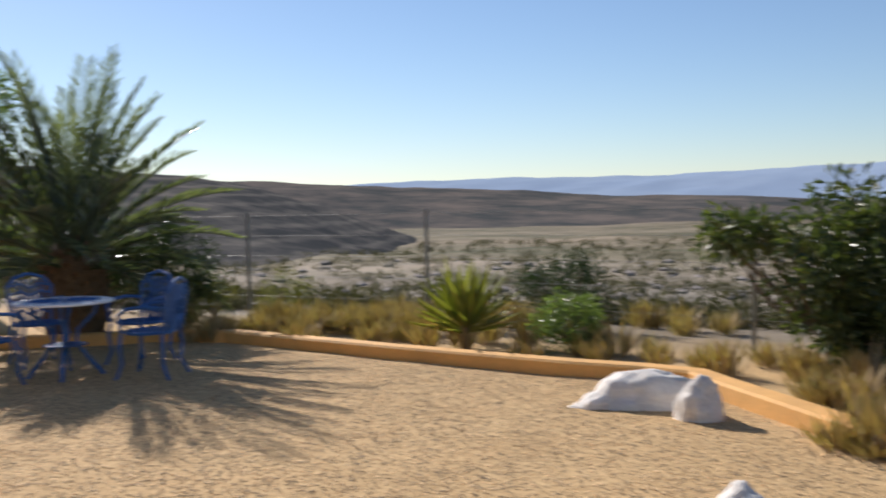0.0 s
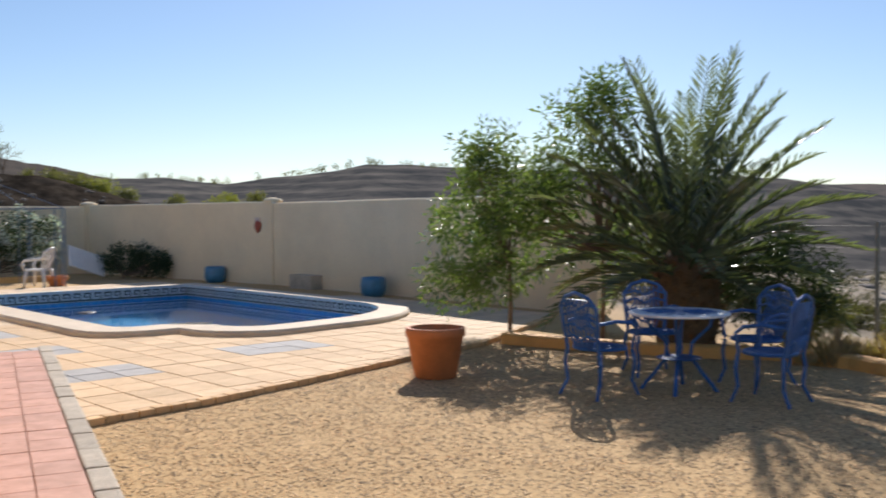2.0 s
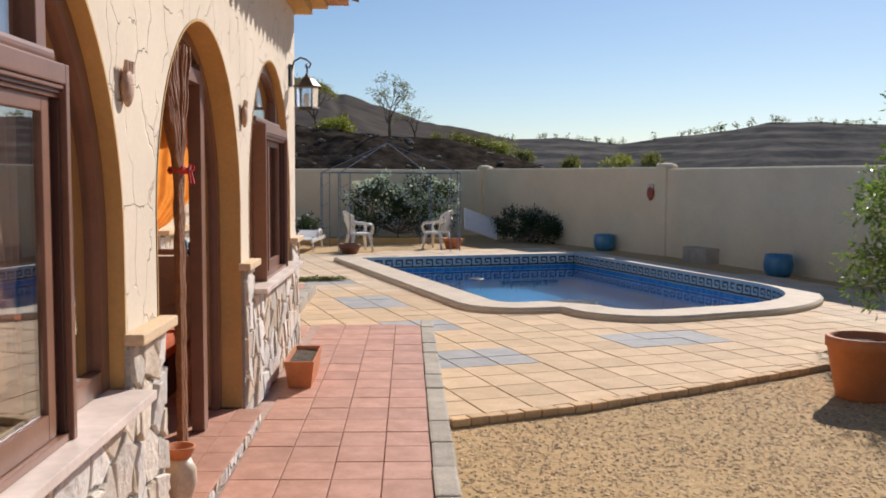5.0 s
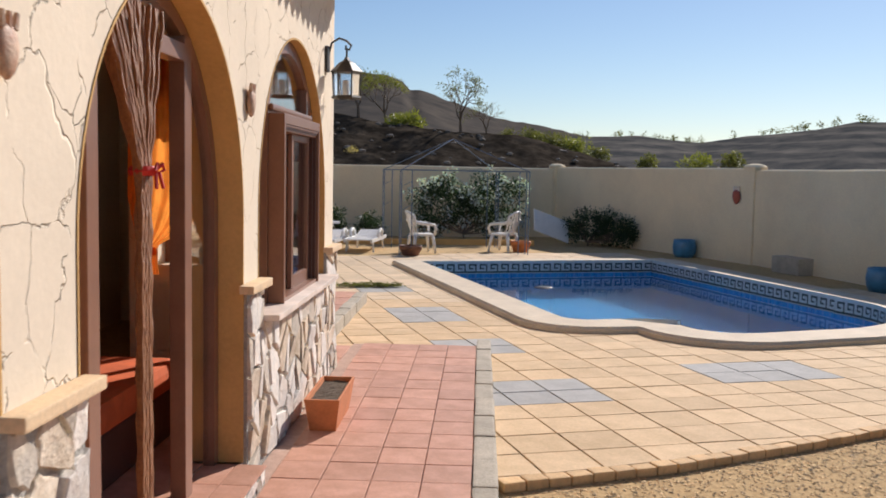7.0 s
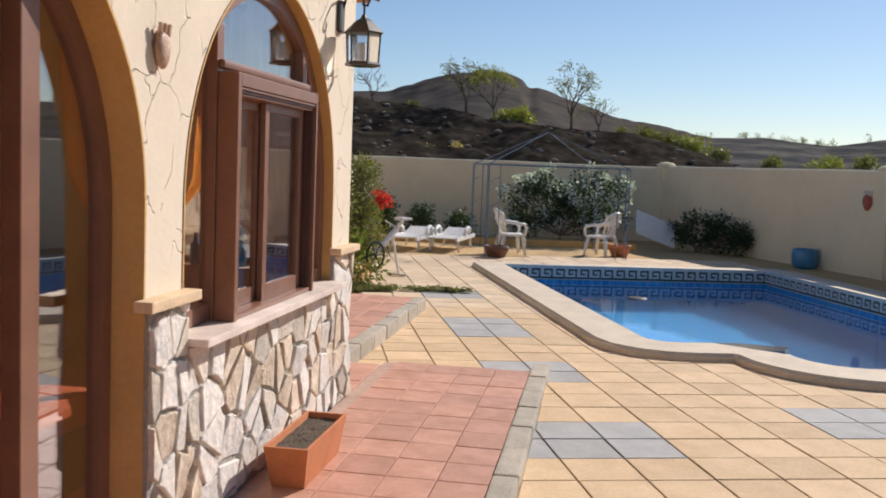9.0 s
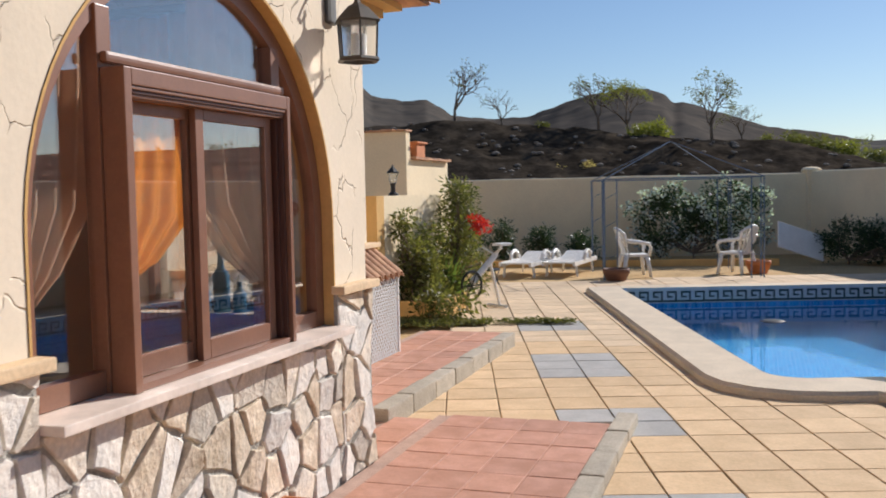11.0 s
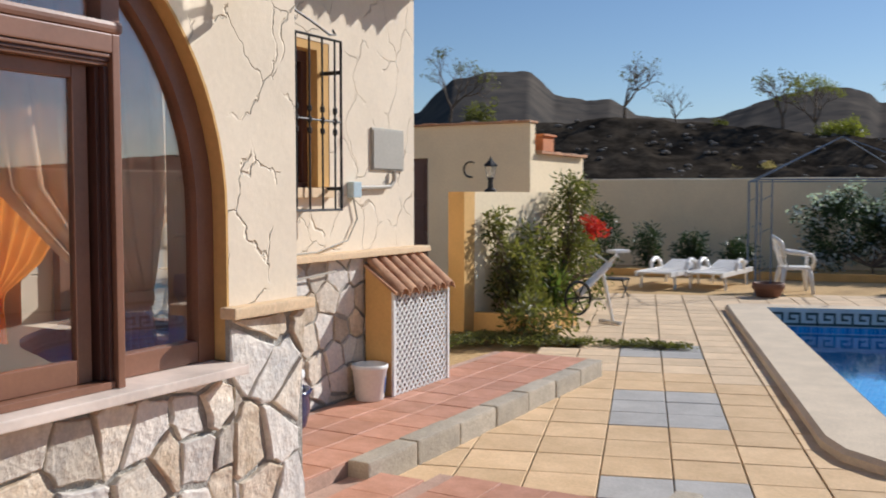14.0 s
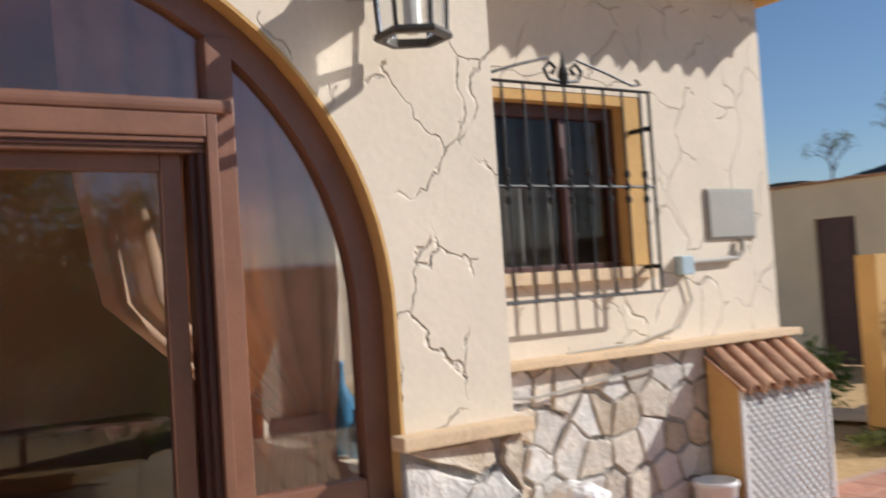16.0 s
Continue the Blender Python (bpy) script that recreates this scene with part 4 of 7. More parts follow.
def pool():
    bm = bmesh.new()
    ring(bm, resample(pool_outline(0.5), 0.2), pool_outline(0.0), 0.0, Z_COP)
    bmesh.ops.remove_doubles(bm, verts=bm.verts, dist=0.0008)
    bmesh.ops.recalc_face_normals(bm, faces=bm.faces)
    tagged(part("pool_coping", bm, COPING), "pale stone coping round the swimming pool", "coping", kind="structure")
    line = pool_outline(0.02)
    bm = bmesh.new()
    hi = [bm.verts.new((x, y, 0.10)) for x, y in line]
    lo = [bm.verts.new((x, y, -1.5)) for x, y in line]
    n = len(line)
    for k in range(n):
        bm.faces.new((lo[k], hi[k], hi[(k + 1) % n], lo[(k + 1) % n]))
    bm.faces.new(lo)
    bmesh.ops.recalc_face_normals(bm, faces=bm.faces)
    for f in bm.faces:
        f.normal_flip()
    tagged(part("pool_basin", bm, MOSAIC), "blue mosaic basin of the swimming pool", "pool", kind="structure")
    bm = bmesh.new()
    bm.faces.new([bm.verts.new((x, y, -0.14)) for x, y in pool_outline(0.015)])
    w = part("water", bm, WATER)
    w.visible_shadow = False
    if w.data.polygons[0].normal.z < 0:
        w.data.flip_normals()
    tagged(w, "calm clear blue pool water", "water", kind="structure")
    # pale band with a key pattern under the coping
    line = pool_outline(0.0)
    pale, dark = bmesh.new(), bmesh.new()
    key = [(0, 0, 1, 0.16), (0, 0, 0.14, 0.86), (0, 0.70, 0.72, 0.86), (0.58, 0.34, 0.72, 0.86), (0.30, 0.34, 0.72, 0.48)]
    cen = Vector(pool_xy(2.5, 2.9))
    for k in range(len(line)):
        a, b = Vector(line[k]), Vector(line[(k + 1) % len(line)])
        d = b - a
        nrm = Vector((-d.y, d.x)).normalized()
        if nrm.dot(cen - a) < 0:
            nrm.negate()
        def slat(bmx, s0, s1, z0, z1, off):
            q = [(a + d * s0 + nrm * off, z0), (a + d * s1 + nrm * off, z0), (a + d * s1 + nrm * off, z1), (a + d * s0 + nrm * off, z1)]
            bmx.faces.new([bmx.verts.new((p.x, p.y, z)) for p, z in q])
        slat(pale, 0, 1, -0.10, 0.145, 0.004)
        m = max(1, round(d.length / 0.22))
        if d.length < 0.15:
            continue
        for i in range(m):
            for u0, w0, u1, w1 in key:
                slat(dark, (i + u0) / m, (i + u1) / m, -0.085 + 0.2 * w0, -0.085 + 0.2 * w1, 0.008)
    tagged(part("pool_band", pale, KEY_PALE), "pale tile band under the pool coping", "tile band", kind="structure")
    tagged(part("pool_key_pattern", dark, KEY_DARK), "dark meander key pattern on the pool band", "tile band", kind="structure")


pool()


# ---- perimeter wall ----
def boundary(name, a, b, h, label):
    a, b = Vector(a), Vector(b)
    d = (b - a).normalized()
    nr = Vector((-d.y, d.x)) * 0.1
    bm = bmesh.new()
    n = max(2, int((b - a).length / 0.8))
    secs = []
    for i in range(n + 1):
        p = a + (b - a) * i / n
        z = h + 0.018 * noise.noise(Vector((p.x * 0.7, p.y * 0.7, 5)))
        secs.append([bm.verts.new((q.x, q.y, zz)) for q, zz in ((p - nr, -0.3), (p - nr, z - 0.03), (p - nr * 0.5, z), (p + nr * 0.5, z), (p + nr, z - 0.03), (p + nr, -0.3))])
    for u, w in zip(secs, secs[1:]):
        for k in range(5):
            bm.faces.new((u[k], u[k + 1], w[k + 1], w[k]))
    bm.faces.new(secs[0])
    bm.faces.new(secs[-1][::-1])
    bmesh.ops.recalc_face_normals(bm, faces=bm.faces)
    return tagged(part(name, bm, CREAM), label, "wall", kind="structure")


boundary("boundary_wall_east", WALL_C, WALL_P, 2.03, "cream rendered garden boundary wall beside the pool")
boundary("boundary_wall_east_2", WALL_P, WALL_E, 2.0, "cream rendered garden boundary wall beside the pool")
boundary("boundary_wall_north", (-9.0, 27.4), WALL_C, 2.0, "cream rendered boundary wall behind the garden")
bm = newbox(-0.17, 0.17, -0.17, 0.17, -0.2, 2.02, bevel=0.01, m=pose(*WALL_P, 0, 0, 0, 24))
lathe(bm, [(0.24, 2.02), (0.24, 2.05), (0.19, 2.09), (0.09, 2.115), (0.0, 2.12)], 16, pose(*WALL_P, 0))
tagged(part("wall_pillar", bm, CREAM), "cream rendered pillar with a rounded cap in the boundary wall", "pillar", kind="structure")
bm = newbox(-0.17, 0.17, -0.17, 0.17, -0.2, 2.04, bevel=0.01, m=pose(*WALL_C, 0, 0, 0, 24))
lathe(bm, [(0.24, 2.04), (0.24, 2.07), (0.19, 2.11), (0.09, 2.135), (0.0, 2.14)], 16, pose(*WALL_C, 0))
tagged(part("wall_pillar", bm, CREAM), "cream rendered corner pillar with a rounded cap", "pillar", kind="structure")


# ---- plants ----
def leaf(bm, p, d, up, ln, w):
    """One pointed leaf, bent along its rib."""
    d = d.normalized()
    s = d.cross(up)
    s = s.normalized() if s.length > 1e-3 else d.orthogonal().normalized()
    n = s.cross(d)
    a = bm.verts.new(p)
    b = bm.verts.new(p + d * ln * 0.5 + s * w * 0.5 + n * ln * 0.06)
    c = bm.verts.new(p + d * ln - n * ln * 0.05)
    e = bm.verts.new(p + d * ln * 0.5 - s * w * 0.5 + n * ln * 0.06)
    bm.faces.new((a, b, c))
    bm.faces.new((a, c, e))


def rvec(rnd):
    while True:
        v = Vector((rnd.uniform(-1, 1), rnd.uniform(-1, 1), rnd.uniform(-1, 1)))
        if 0.05 < v.length < 1:
            return v.normalized()


def leaf_mesh(bm, rnd, clumps, per, spread, ln, w, droop=0.0):
    for c in clumps:
        for _ in range(per):
            o = rvec(rnd) * spread * rnd.random() ** 0.6
            d = (o.normalized() + rvec(rnd) * 0.8 + Vector((0, 0, -droop)))
            leaf(bm, c + o, d, rvec(rnd), ln * rnd.uniform(0.6, 1.3), w * rnd.uniform(0.7, 1.2))


def blob(rnd, c, r, n, hollow=0.35):
    """Clump centres over an uneven crown."""
    out = []
    ph = rnd.uniform(0, 9)
    while len(out) < n:
        v = rvec(rnd)
        k = 0.72 + 0.38 * noise.noise(v * 1.6 + Vector((ph, 0, 0))) + 0.12 * rnd.random()
        t = hollow + (1 - hollow) * rnd.random() ** 0.5
        out.append(Vector(c) + Vector((v.x * r[0], v.y * r[1], v.z * r[2])) * k * t)
    return out


BARK = surf("grey_brown_bark", (0.16, 0.115, 0.08), 0.95, 0.3, 8, 0.2, 60, 0.8, 30)
LEAF_BRIGHT = leafy("fresh_green_leaf", (0.065, 0.10, 0.033), (0.19, 0.235, 0.09), 0.5, 0.36)
LEAF_DARK = leafy("dark_green_leaf", (0.016, 0.032, 0.012), (0.055, 0.085, 0.03), 0.25, 0.45)
LEAF_PALM = leafy("palm_leaflet", (0.07, 0.088, 0.055), (0.185, 0.205, 0.135), 0.4, 0.24, 1.0)
LEAF_DRY = leafy("dry_grass_blade", (0.30, 0.21, 0.12), (0.60, 0.46, 0.29), 0.4, 0.7, 0.2)
LEAF_OLIVE = leafy("olive_scrub_leaf", (0.08, 0.085, 0.028), (0.22, 0.20, 0.075), 0.4, 0.5)
LEAF_MID = leafy("shrub_leaf", (0.03, 0.05, 0.016), (0.13, 0.15, 0.05), 0.3, 0.4)
LEAF_YELL = leafy("yellow_green_leaf", (0.14, 0.15, 0.03), (0.32, 0.30, 0.08), 0.4, 0.5)
PETAL_W = leafy("pale_blue_petal", (0.42, 0.47, 0.62), (0.76, 0.79, 0.86), 0.3, 0.6)
PETAL_R = leafy("red_petal", (0.40, 0.015, 0.02), (0.75, 0.06, 0.05), 0.3, 0.6)
TRUNKP = surf("fibrous_palm_trunk", (0.20, 0.12, 0.055), 0.95, 0.35, 10, 0.25, 50, 1.0, 35, dist=0.03)


def branchy(bm, rnd, base, ends, r):
    for e in ends:
        base, e = Vector(base), Vector(e)
        mid = base.lerp(e, 0.5) + rvec(rnd) * (e - base).length * 0.12
        tube(bm, [base, base.lerp(mid, 0.6), mid, mid.lerp(e, 0.6), e], r, 6, r * 0.25)


def shrub(name, label, category, at, stem, crowns, leafmat, per, ln, w, seed, spread=0.22, flowers=None, group="", droop=0.1):
    """A bush or small tree: stem height, then crowns of (offset, radii, clumps)."""
    rnd = random.Random(seed)
    t = thing(name, label, category, at, group=group)
    bm = bmesh.new()
    top = Vector((0, 0, max(stem, 0.08)))
    tube(bm, [(0, 0, -0.03), (0.02, 0.01, top.z * 0.5), top], 0.035 if stem > 0.4 else 0.02, 8, 0.02)
    all_c = []
    for c, r, n in crowns:
        cl = blob(rnd, c, r, n)
        all_c += cl
        branchy(bm, rnd, top, rnd.sample(cl, min(len(cl), 9)), 0.018)
    part("trunk", bm, BARK, t)
    bm = bmesh.new()
    leaf_mesh(bm, rnd, all_c, per, spread, ln, w, droop)
    part("crown", bm, leafmat, t)
    if flowers:
        bm = bmesh.new()
        fc = [c for c in all_c if rnd.random() < flowers[1]]
        leaf_mesh(bm, rnd, [c + (c - Vector(crowns[0][0])).normalized() * spread * 0.9 for c in fc], 17, 0.15, 0.07, 0.06)
        part("blossom", bm, flowers[0], t, flowers[2])["kind"] = "stuff"
    return t


# potted shrub, two small trees and the palm by the table
CLAY = surf("terracotta", (0.58, 0.20, 0.07), 0.75, 0.14, 6, 0.08, 60, 0.2, 40)
DARKCLAY = surf("dark_terracotta", (0.17, 0.075, 0.045), 0.75, 0.14, 6, 0.08, 60, 0.2, 40)
SOIL = surf("dry_soil", (0.12, 0.085, 0.055), 1.0, 0.3, 20, 0.2, 80, 1.0, 60, dist=0.02)


def clay_pot(name, label, at, r, h, material, rim=0.035, soil=True):
    t = thing(name, label, "pot", at)
    bm = bmesh.new()
    lathe(bm, [(r * 0.66, 0), (r * 0.70, 0.01), (r * 0.95, h - 0.09), (r, h - 0.085), (r, h - 0.01), (r - 0.008, h), (r - rim, h), (r - rim - 0.005, h - 0.05), (r * 0.8, h - 0.06)], 32)
    part("body", bm, material, t, "", True)
    if soil:
        bm = bmesh.new()
        lathe(bm, [(r - rim - 0.002, h - 0.062), (r * 0.5, h - 0.05), (0.0, h - 0.045)], 24)
        part("soil", bm, SOIL, t)
    return t


clay_pot("plant_pot", "large orange terracotta pot standing on the gravel", (4.72, 8.27, 0), 0.30, 0.50, CLAY)
shrub("small_tree", "spreading green garden tree with a thin bare stem", "tree", (7.12, 11.0, 0), 1.0,
      [((-0.1, 0, 1.45), (1.45, 1.3, 1.05), 96), ((-0.35, -0.2, 2.3), (0.75, 0.7, 0.65), 40), ((-0.9, -0.4, 0.75), (0.7, 0.6, 0.5), 26)], LEAF_BRIGHT, 44, 0.10, 0.032, 5, 0.2)
shrub("small_tree", "taller grey-green garden tree beside the palm", "tree", (7.95, 10.0, 0), 1.1,
      [((-0.3, 0.1, 2.5), (0.85, 0.8, 0.9), 54), ((0.1, 0.1, 3.05), (0.5, 0.5, 0.5), 26), ((-0.9, 0.3, 1.7), (0.9, 0.8, 0.5), 34), ((0.9, 0.2, 1.5), (0.9, 0.9, 0.9), 44)], LEAF_BRIGHT, 46, 0.10, 0.032, 6, 0.22)


def palm(at, seed):
    rnd = random.Random(seed)
    t = thing("palm_tree", "short date palm with a thick fibrous trunk and upright fronds", "palm", at)
    bm = bmesh.new()
    lathe(bm, [(0.34, -0.05), (0.36, 0.2), (0.40, 0.6), (0.36, 0.95), (0.2, 1.2), (0.05, 1.3)], 20)
    for i in range(110):
        a, z = i * 2.4, 0.1 + 0.98 * (i / 110)
        r = 0.37 - 0.1 * max(0, z - 0.8)
        p = Vector((r * math.cos(a), r * math.sin(a), z))
        leaf(bm, p, Vector((math.cos(a), math.sin(a), 0.9)), Vector((0, 0, 1)), 0.16, 0.12)
    part("trunk", bm, TRUNKP, t)
    for i in range(54):
        k = i / 54
        a = i * 2.399963
        lean = radians(5 + 80 * k ** 1.15)
        ln = rnd.uniform(2.05, 2.55) * (1 - 0.28 * k)
        bm = bmesh.new()
        pts = []
        p = Vector((0.12 * math.cos(a), 0.12 * math.sin(a), 1.15 - 0.35 * k))
        th = lean
        for s in range(13):
            pts.append(p.copy())
            d = Vector((math.sin(th) * math.cos(a), math.sin(th) * math.sin(a), math.cos(th)))
            p = p + d * ln / 12
            th += radians(1.2 + 3.0 * k + 1.6 * s / 12)
        tube(bm, pts, 0.022, 5, 0.005)
        for s in range(2, 13):
            for u in (0.0, 0.33, 0.66):
                if s == 12 and u > 0:
                    continue
                q = pts[s].lerp(pts[min(12, s + 1)], u)
                d = (pts[min(12, s + 1)] - pts[s - 1]).normalized()
                side = d.cross(Vector((0, 0, 1)))
                side = side.normalized() if side.length > 0.05 else Vector((-math.sin(a), math.cos(a), 0))
                nn = side.cross(d)
                f = 0.30 * math.sin(math.pi * (0.12 + 0.84 * (s + u) / 13)) + 0.06
                for sg in (-1, 1):
                    leaf(bm, q, d * 1.0 + side * sg * rnd.uniform(0.7, 1.0) + nn * rnd.uniform(0.1, 0.5), nn, f * rnd.uniform(0.85, 1.15), 0.028)
        part("frond", bm, LEAF_PALM, t)
    return t


palm((8.2, 8.65, 0), 2)


def tuft(bm, rnd, at, n, h, lean, w):
    for _ in range(n):
        a, s = rnd.uniform(0, 6.28), rnd.uniform(0.1, lean)
        d = Vector((math.cos(a) * s, math.sin(a) * s, 1))
        leaf(bm, Vector(at) + Vector((math.cos(a), math.sin(a), 0)) * rnd.uniform(0, 0.12), d, Vector((-math.sin(a), math.cos(a), 0.1)), h * rnd.uniform(0.5, 1.1), w)


def grass(name, label, spots, h, lean, n, w, material, seed):
    rnd = random.Random(seed)
    bm = bmesh.new()
    for x, y, k in spots:
        for _ in range(k):
            px, py = x + rnd.gauss(0, 0.35), y + rnd.gauss(0, 0.35)
            tuft(bm, rnd, (px, py, far_fall(px, py) - 0.02), n, h * rnd.uniform(0.6, 1.2), lean, w)
    tagged(part(name, bm, material), label, "grass", kind="stuff")


grass("dry_grass", "tufts of dry straw coloured grass behind the kerb", [(9.2, 7.2, 9), (9.7, 5.9, 9), (9.4, 5.0, 5), (9.5, 4.3, 5), (10.4, 5.4, 8), (9.3, 3.3, 4), (10.2, 6.8, 8), (9.0, 1.9, 5), (8.8, 0.6, 8), (11.4, 4.2, 10), (11.8, 6.5, 10), (8.2, -0.4, 6), (12.5, 2.5, 9)], 0.40, 1.0, 60, 0.008, LEAF_DRY, 8)
grass("dry_grass_edge", "bleached dry grass clump beside the kerb end", [(6.9, -0.85, 5), (7.3, -0.6, 4), (6.5, -1.2, 3)], 0.34, 1.3, 130, 0.006, LEAF_DRY, 9)
shrub("round_bush", "brown-green rounded bush beside the kerb", "bush", (9.1, 7.6, 0), 0.1, [((0, 0, 0.38), (0.75, 0.6, 0.45), 50)], LEAF_OLIVE, 60, 0.07, 0.014, 21, 0.13, group="scrub bushes")
shrub("round_bush", "dark green rounded bush behind the fence", "bush", (11.6, 3.6, -0.1), 0.1, [((0, 0, 0.6), (0.75, 0.7, 0.62), 60)], LEAF_DARK, 70, 0.07, 0.016, 22, 0.14, group="scrub bushes")
shrub("round_bush", "low fresh green bush behind the kerb", "bush", (9.6, 2.75, 0), 0.1, [((0, 0, 0.3), (0.5, 0.45, 0.34), 36)], LEAF_BRIGHT, 60, 0.07, 0.022, 23, 0.12, group="scrub bushes")
shrub("round_bush", "grey-green bush beside the fence", "bush", (11.5, 8.0, -0.1), 0.1, [((0, 0, 0.4), (0.5, 0.5, 0.42), 36)], LEAF_OLIVE, 60, 0.06, 0.015, 24, 0.12, group="scrub bushes")
shrub("leafy_shrub", "tall dark green leafy shrub beside the fence", "shrub", (9.2, 0.15, 0), 0.3, [((0, -0.2, 0.9), (0.85, 0.85, 0.75), 95), ((0.1, -0.5, 0.4), (0.8, 0.7, 0.42), 50), ((0.5, -0.6, 1.2), (0.5, 0.5, 0.4), 26), ((-0.1, 0.75, 1.25), (0.5, 0.4, 0.22), 14)], LEAF_MID, 54, 0.11, 0.045, 25, 0.2)
shrub("leafy_shrub", "tall dark green leafy shrub beside the fence", "shrub", (8.6, -1.3, 0), 0.3, [((0, 0, 0.85), (0.8, 0.8, 0.7), 60)], LEAF_DARK, 50, 0.11, 0.045, 26, 0.2)
shrub("low_scrub", "low olive scrub bush under the palm", "bush", (9.0, 7.75, 0), 0.1, [((0, 0.1, 0.75), (0.85, 0.85, 0.75), 80)], LEAF_DARK, 55, 0.08, 0.02, 27, 0.14, group="scrub bushes")
shrub("low_scrub", "low dark bush behind the palm", "bush", (9.0, 9.1, 0), 0.1, [((0, 0, 0.9), (0.9, 0.9, 0.8), 60)], LEAF_DARK, 60, 0.09, 0.024, 28, 0.18, group="scrub bushes")


def yucca(at, seed, n, h, material, label):
    rnd = random.Random(seed)
    t = thing("yucca", label, "plant", at)
    bm = bmesh.new()
    tube(bm, [(0, 0, -0.02), (0, 0, h * 0.3)], 0.05, 8, 0.04)
    part("stem", bm, BARK, t)
    bm = bmesh.new()
    for i in range(n):
        a, k = i * 2.4, i / n
        d = Vector((math.cos(a) * (0.2 + 1.3 * k), math.sin(a) * (0.2 + 1.3 * k), 1.2 - 0.9 * k))
        leaf(bm, Vector((0, 0, h * 0.3 * (1 - 0.4 * k))), d, Vector((-math.sin(a), math.cos(a), 0)), h * rnd.uniform(0.7, 0.95), 0.05)
    part("leaves", bm, material, t)


yucca((9.35, 3.85, 0), 4, 60, 0.88, LEAF_YELL, "yellow-green spiky yucca behind the kerb")


def scatter_scrub():
    """Scrub and stones over the falling ground outside the fence."""
    rnd = random.Random(31)
    bm, bs = bmesh.new(), bmesh.new()
    for i in range(3400):
        d = 13 + 190 * rnd.random() ** 1.8
        a = radians(rnd.uniform(36, 100))
        x, y = 1 + d * math.sin(a), 1 + d * math.cos(a)
        if x < 12:
            continue
        z = far_fall(x, y)
        s = rnd.uniform(0.12, 0.42) * (1 + d / 110)
        cl = blob(rnd, (x, y, z + s * 0.4), (s, s, s * 0.55), 7)
        leaf_mesh(bm, rnd, cl, 7, s * 0.4, s * 0.45, s * 0.12)
    tagged(part("scrub", bm, leafy("dry_scrub_leaf", (0.04, 0.042, 0.022), (0.155, 0.13, 0.078), 0.2, 0.7, 0.2)), "olive and brown scrub scattered over the slope", "scrub", kind="stuff")
    for i in range(500):
        d = 14 + 110 * rnd.random() ** 1.5
        a = radians(rnd.uniform(36, 100))
        x, y = 1 + d * math.sin(a), 1 + d * math.cos(a)
        if x < 12:
            continue
        s = rnd.uniform(0.08, 0.35) * (1 + d / 90)
        vs = bmesh.ops.create_icosphere(bs, subdivisions=1, radius=s)["verts"]
        for v in vs:
            v.co = Vector((x, y, far_fall(x, y))) + Vector((v.co.x * 1.3, v.co.y, v.co.z * 0.6)) * (1 + 0.35 * noise.noise(v.co * 3 / s))
    tagged(part("field_stones", bs, surf("field_stone", (0.36, 0.31, 0.26), 0.95, 0.2, 3, 0.1, 40, 0.5, 20, per_island=0.3)), "pale stones lying over the dry slope", "stones", kind="stuff")


scatter_scrub()


def bare_tree(at, h, seed, label, leaves=0.0, mat=None):
    """A small almond tree with an open crown of thin twigs."""
    rnd = random.Random(seed)
    t = thing("almond_tree", label, "tree", at, group="trees on the bank")
    bm, bl = bmesh.new(), bmesh.new()

    def grow(p, d, ln, r, depth):
        q = p + d * ln
        m = p.lerp(q, 0.5) + rvec(rnd) * ln * 0.08
        tube(bm, [p, m, q], r, 5 if depth < 2 else 3, r * 0.6)
        if depth == 5:
            for _ in range(3):
                if rnd.random() < leaves:
                    for _ in range(5):
                        leaf(bl, q + rvec(rnd) * h * 0.05, rvec(rnd), rvec(rnd), h * 0.035, h * 0.016)
            return
        for _ in range(3 if depth < 3 else 2):
            nd = (d + rvec(rnd) * 0.75 + Vector((0, 0, 0.12))).normalized()
            grow(q, nd, ln * rnd.uniform(0.62, 0.85), r * 0.6, depth + 1)
    grow(Vector((0, 0, -0.2)), Vector((rnd.uniform(-0.15, 0.15), 0, 1)).normalized(), h * 0.28, h * 0.028, 0)
    part("trunk", bm, BARK, t)
    if len(bl.verts):
        part("crown", bl, mat or LEAF_OLIVE, t)
    else:
        bl.free()


def on_bank(az, r, table=EMBANK):
    return (CENTRE.x + r * math.sin(radians(az)), CENTRE.y + r * math.cos(radians(az)), 1.6 + r * math.tan(radians(interp(table, az))) - 0.25)


for k, (az, r, h, lv, lab) in enumerate([(-17.4, 50.5, 3.1, 0.1, "bare twiggy almond tree on top of the bank"), (-14.6, 52, 1.9, 0.0, "small bare grey shrub tree on the bank"),
                                         (-8.9, 50.5, 3.0, 0.25, "almond tree with thin young leaves on the bank"), (-7.0, 51, 2.6, 0.6, "almond tree with yellowish leaves on the bank"),
                                         (-2.3, 50.5, 2.9, 0.45, "almond tree with sparse green leaves on the bank"), (-0.6, 51.5, 2.0, 0.15, "small bare almond tree on the bank"),
                                         (-27.6, 52, 3.2, 0.3, "bare almond tree behind the outbuilding"), (-31.5, 56, 2.4, 0.2, "small almond tree behind the outbuilding")]):
    bare_tree(on_bank(az, r), h * 1.35, 40 + k, lab, lv, LEAF_YELL if k == 3 else None)
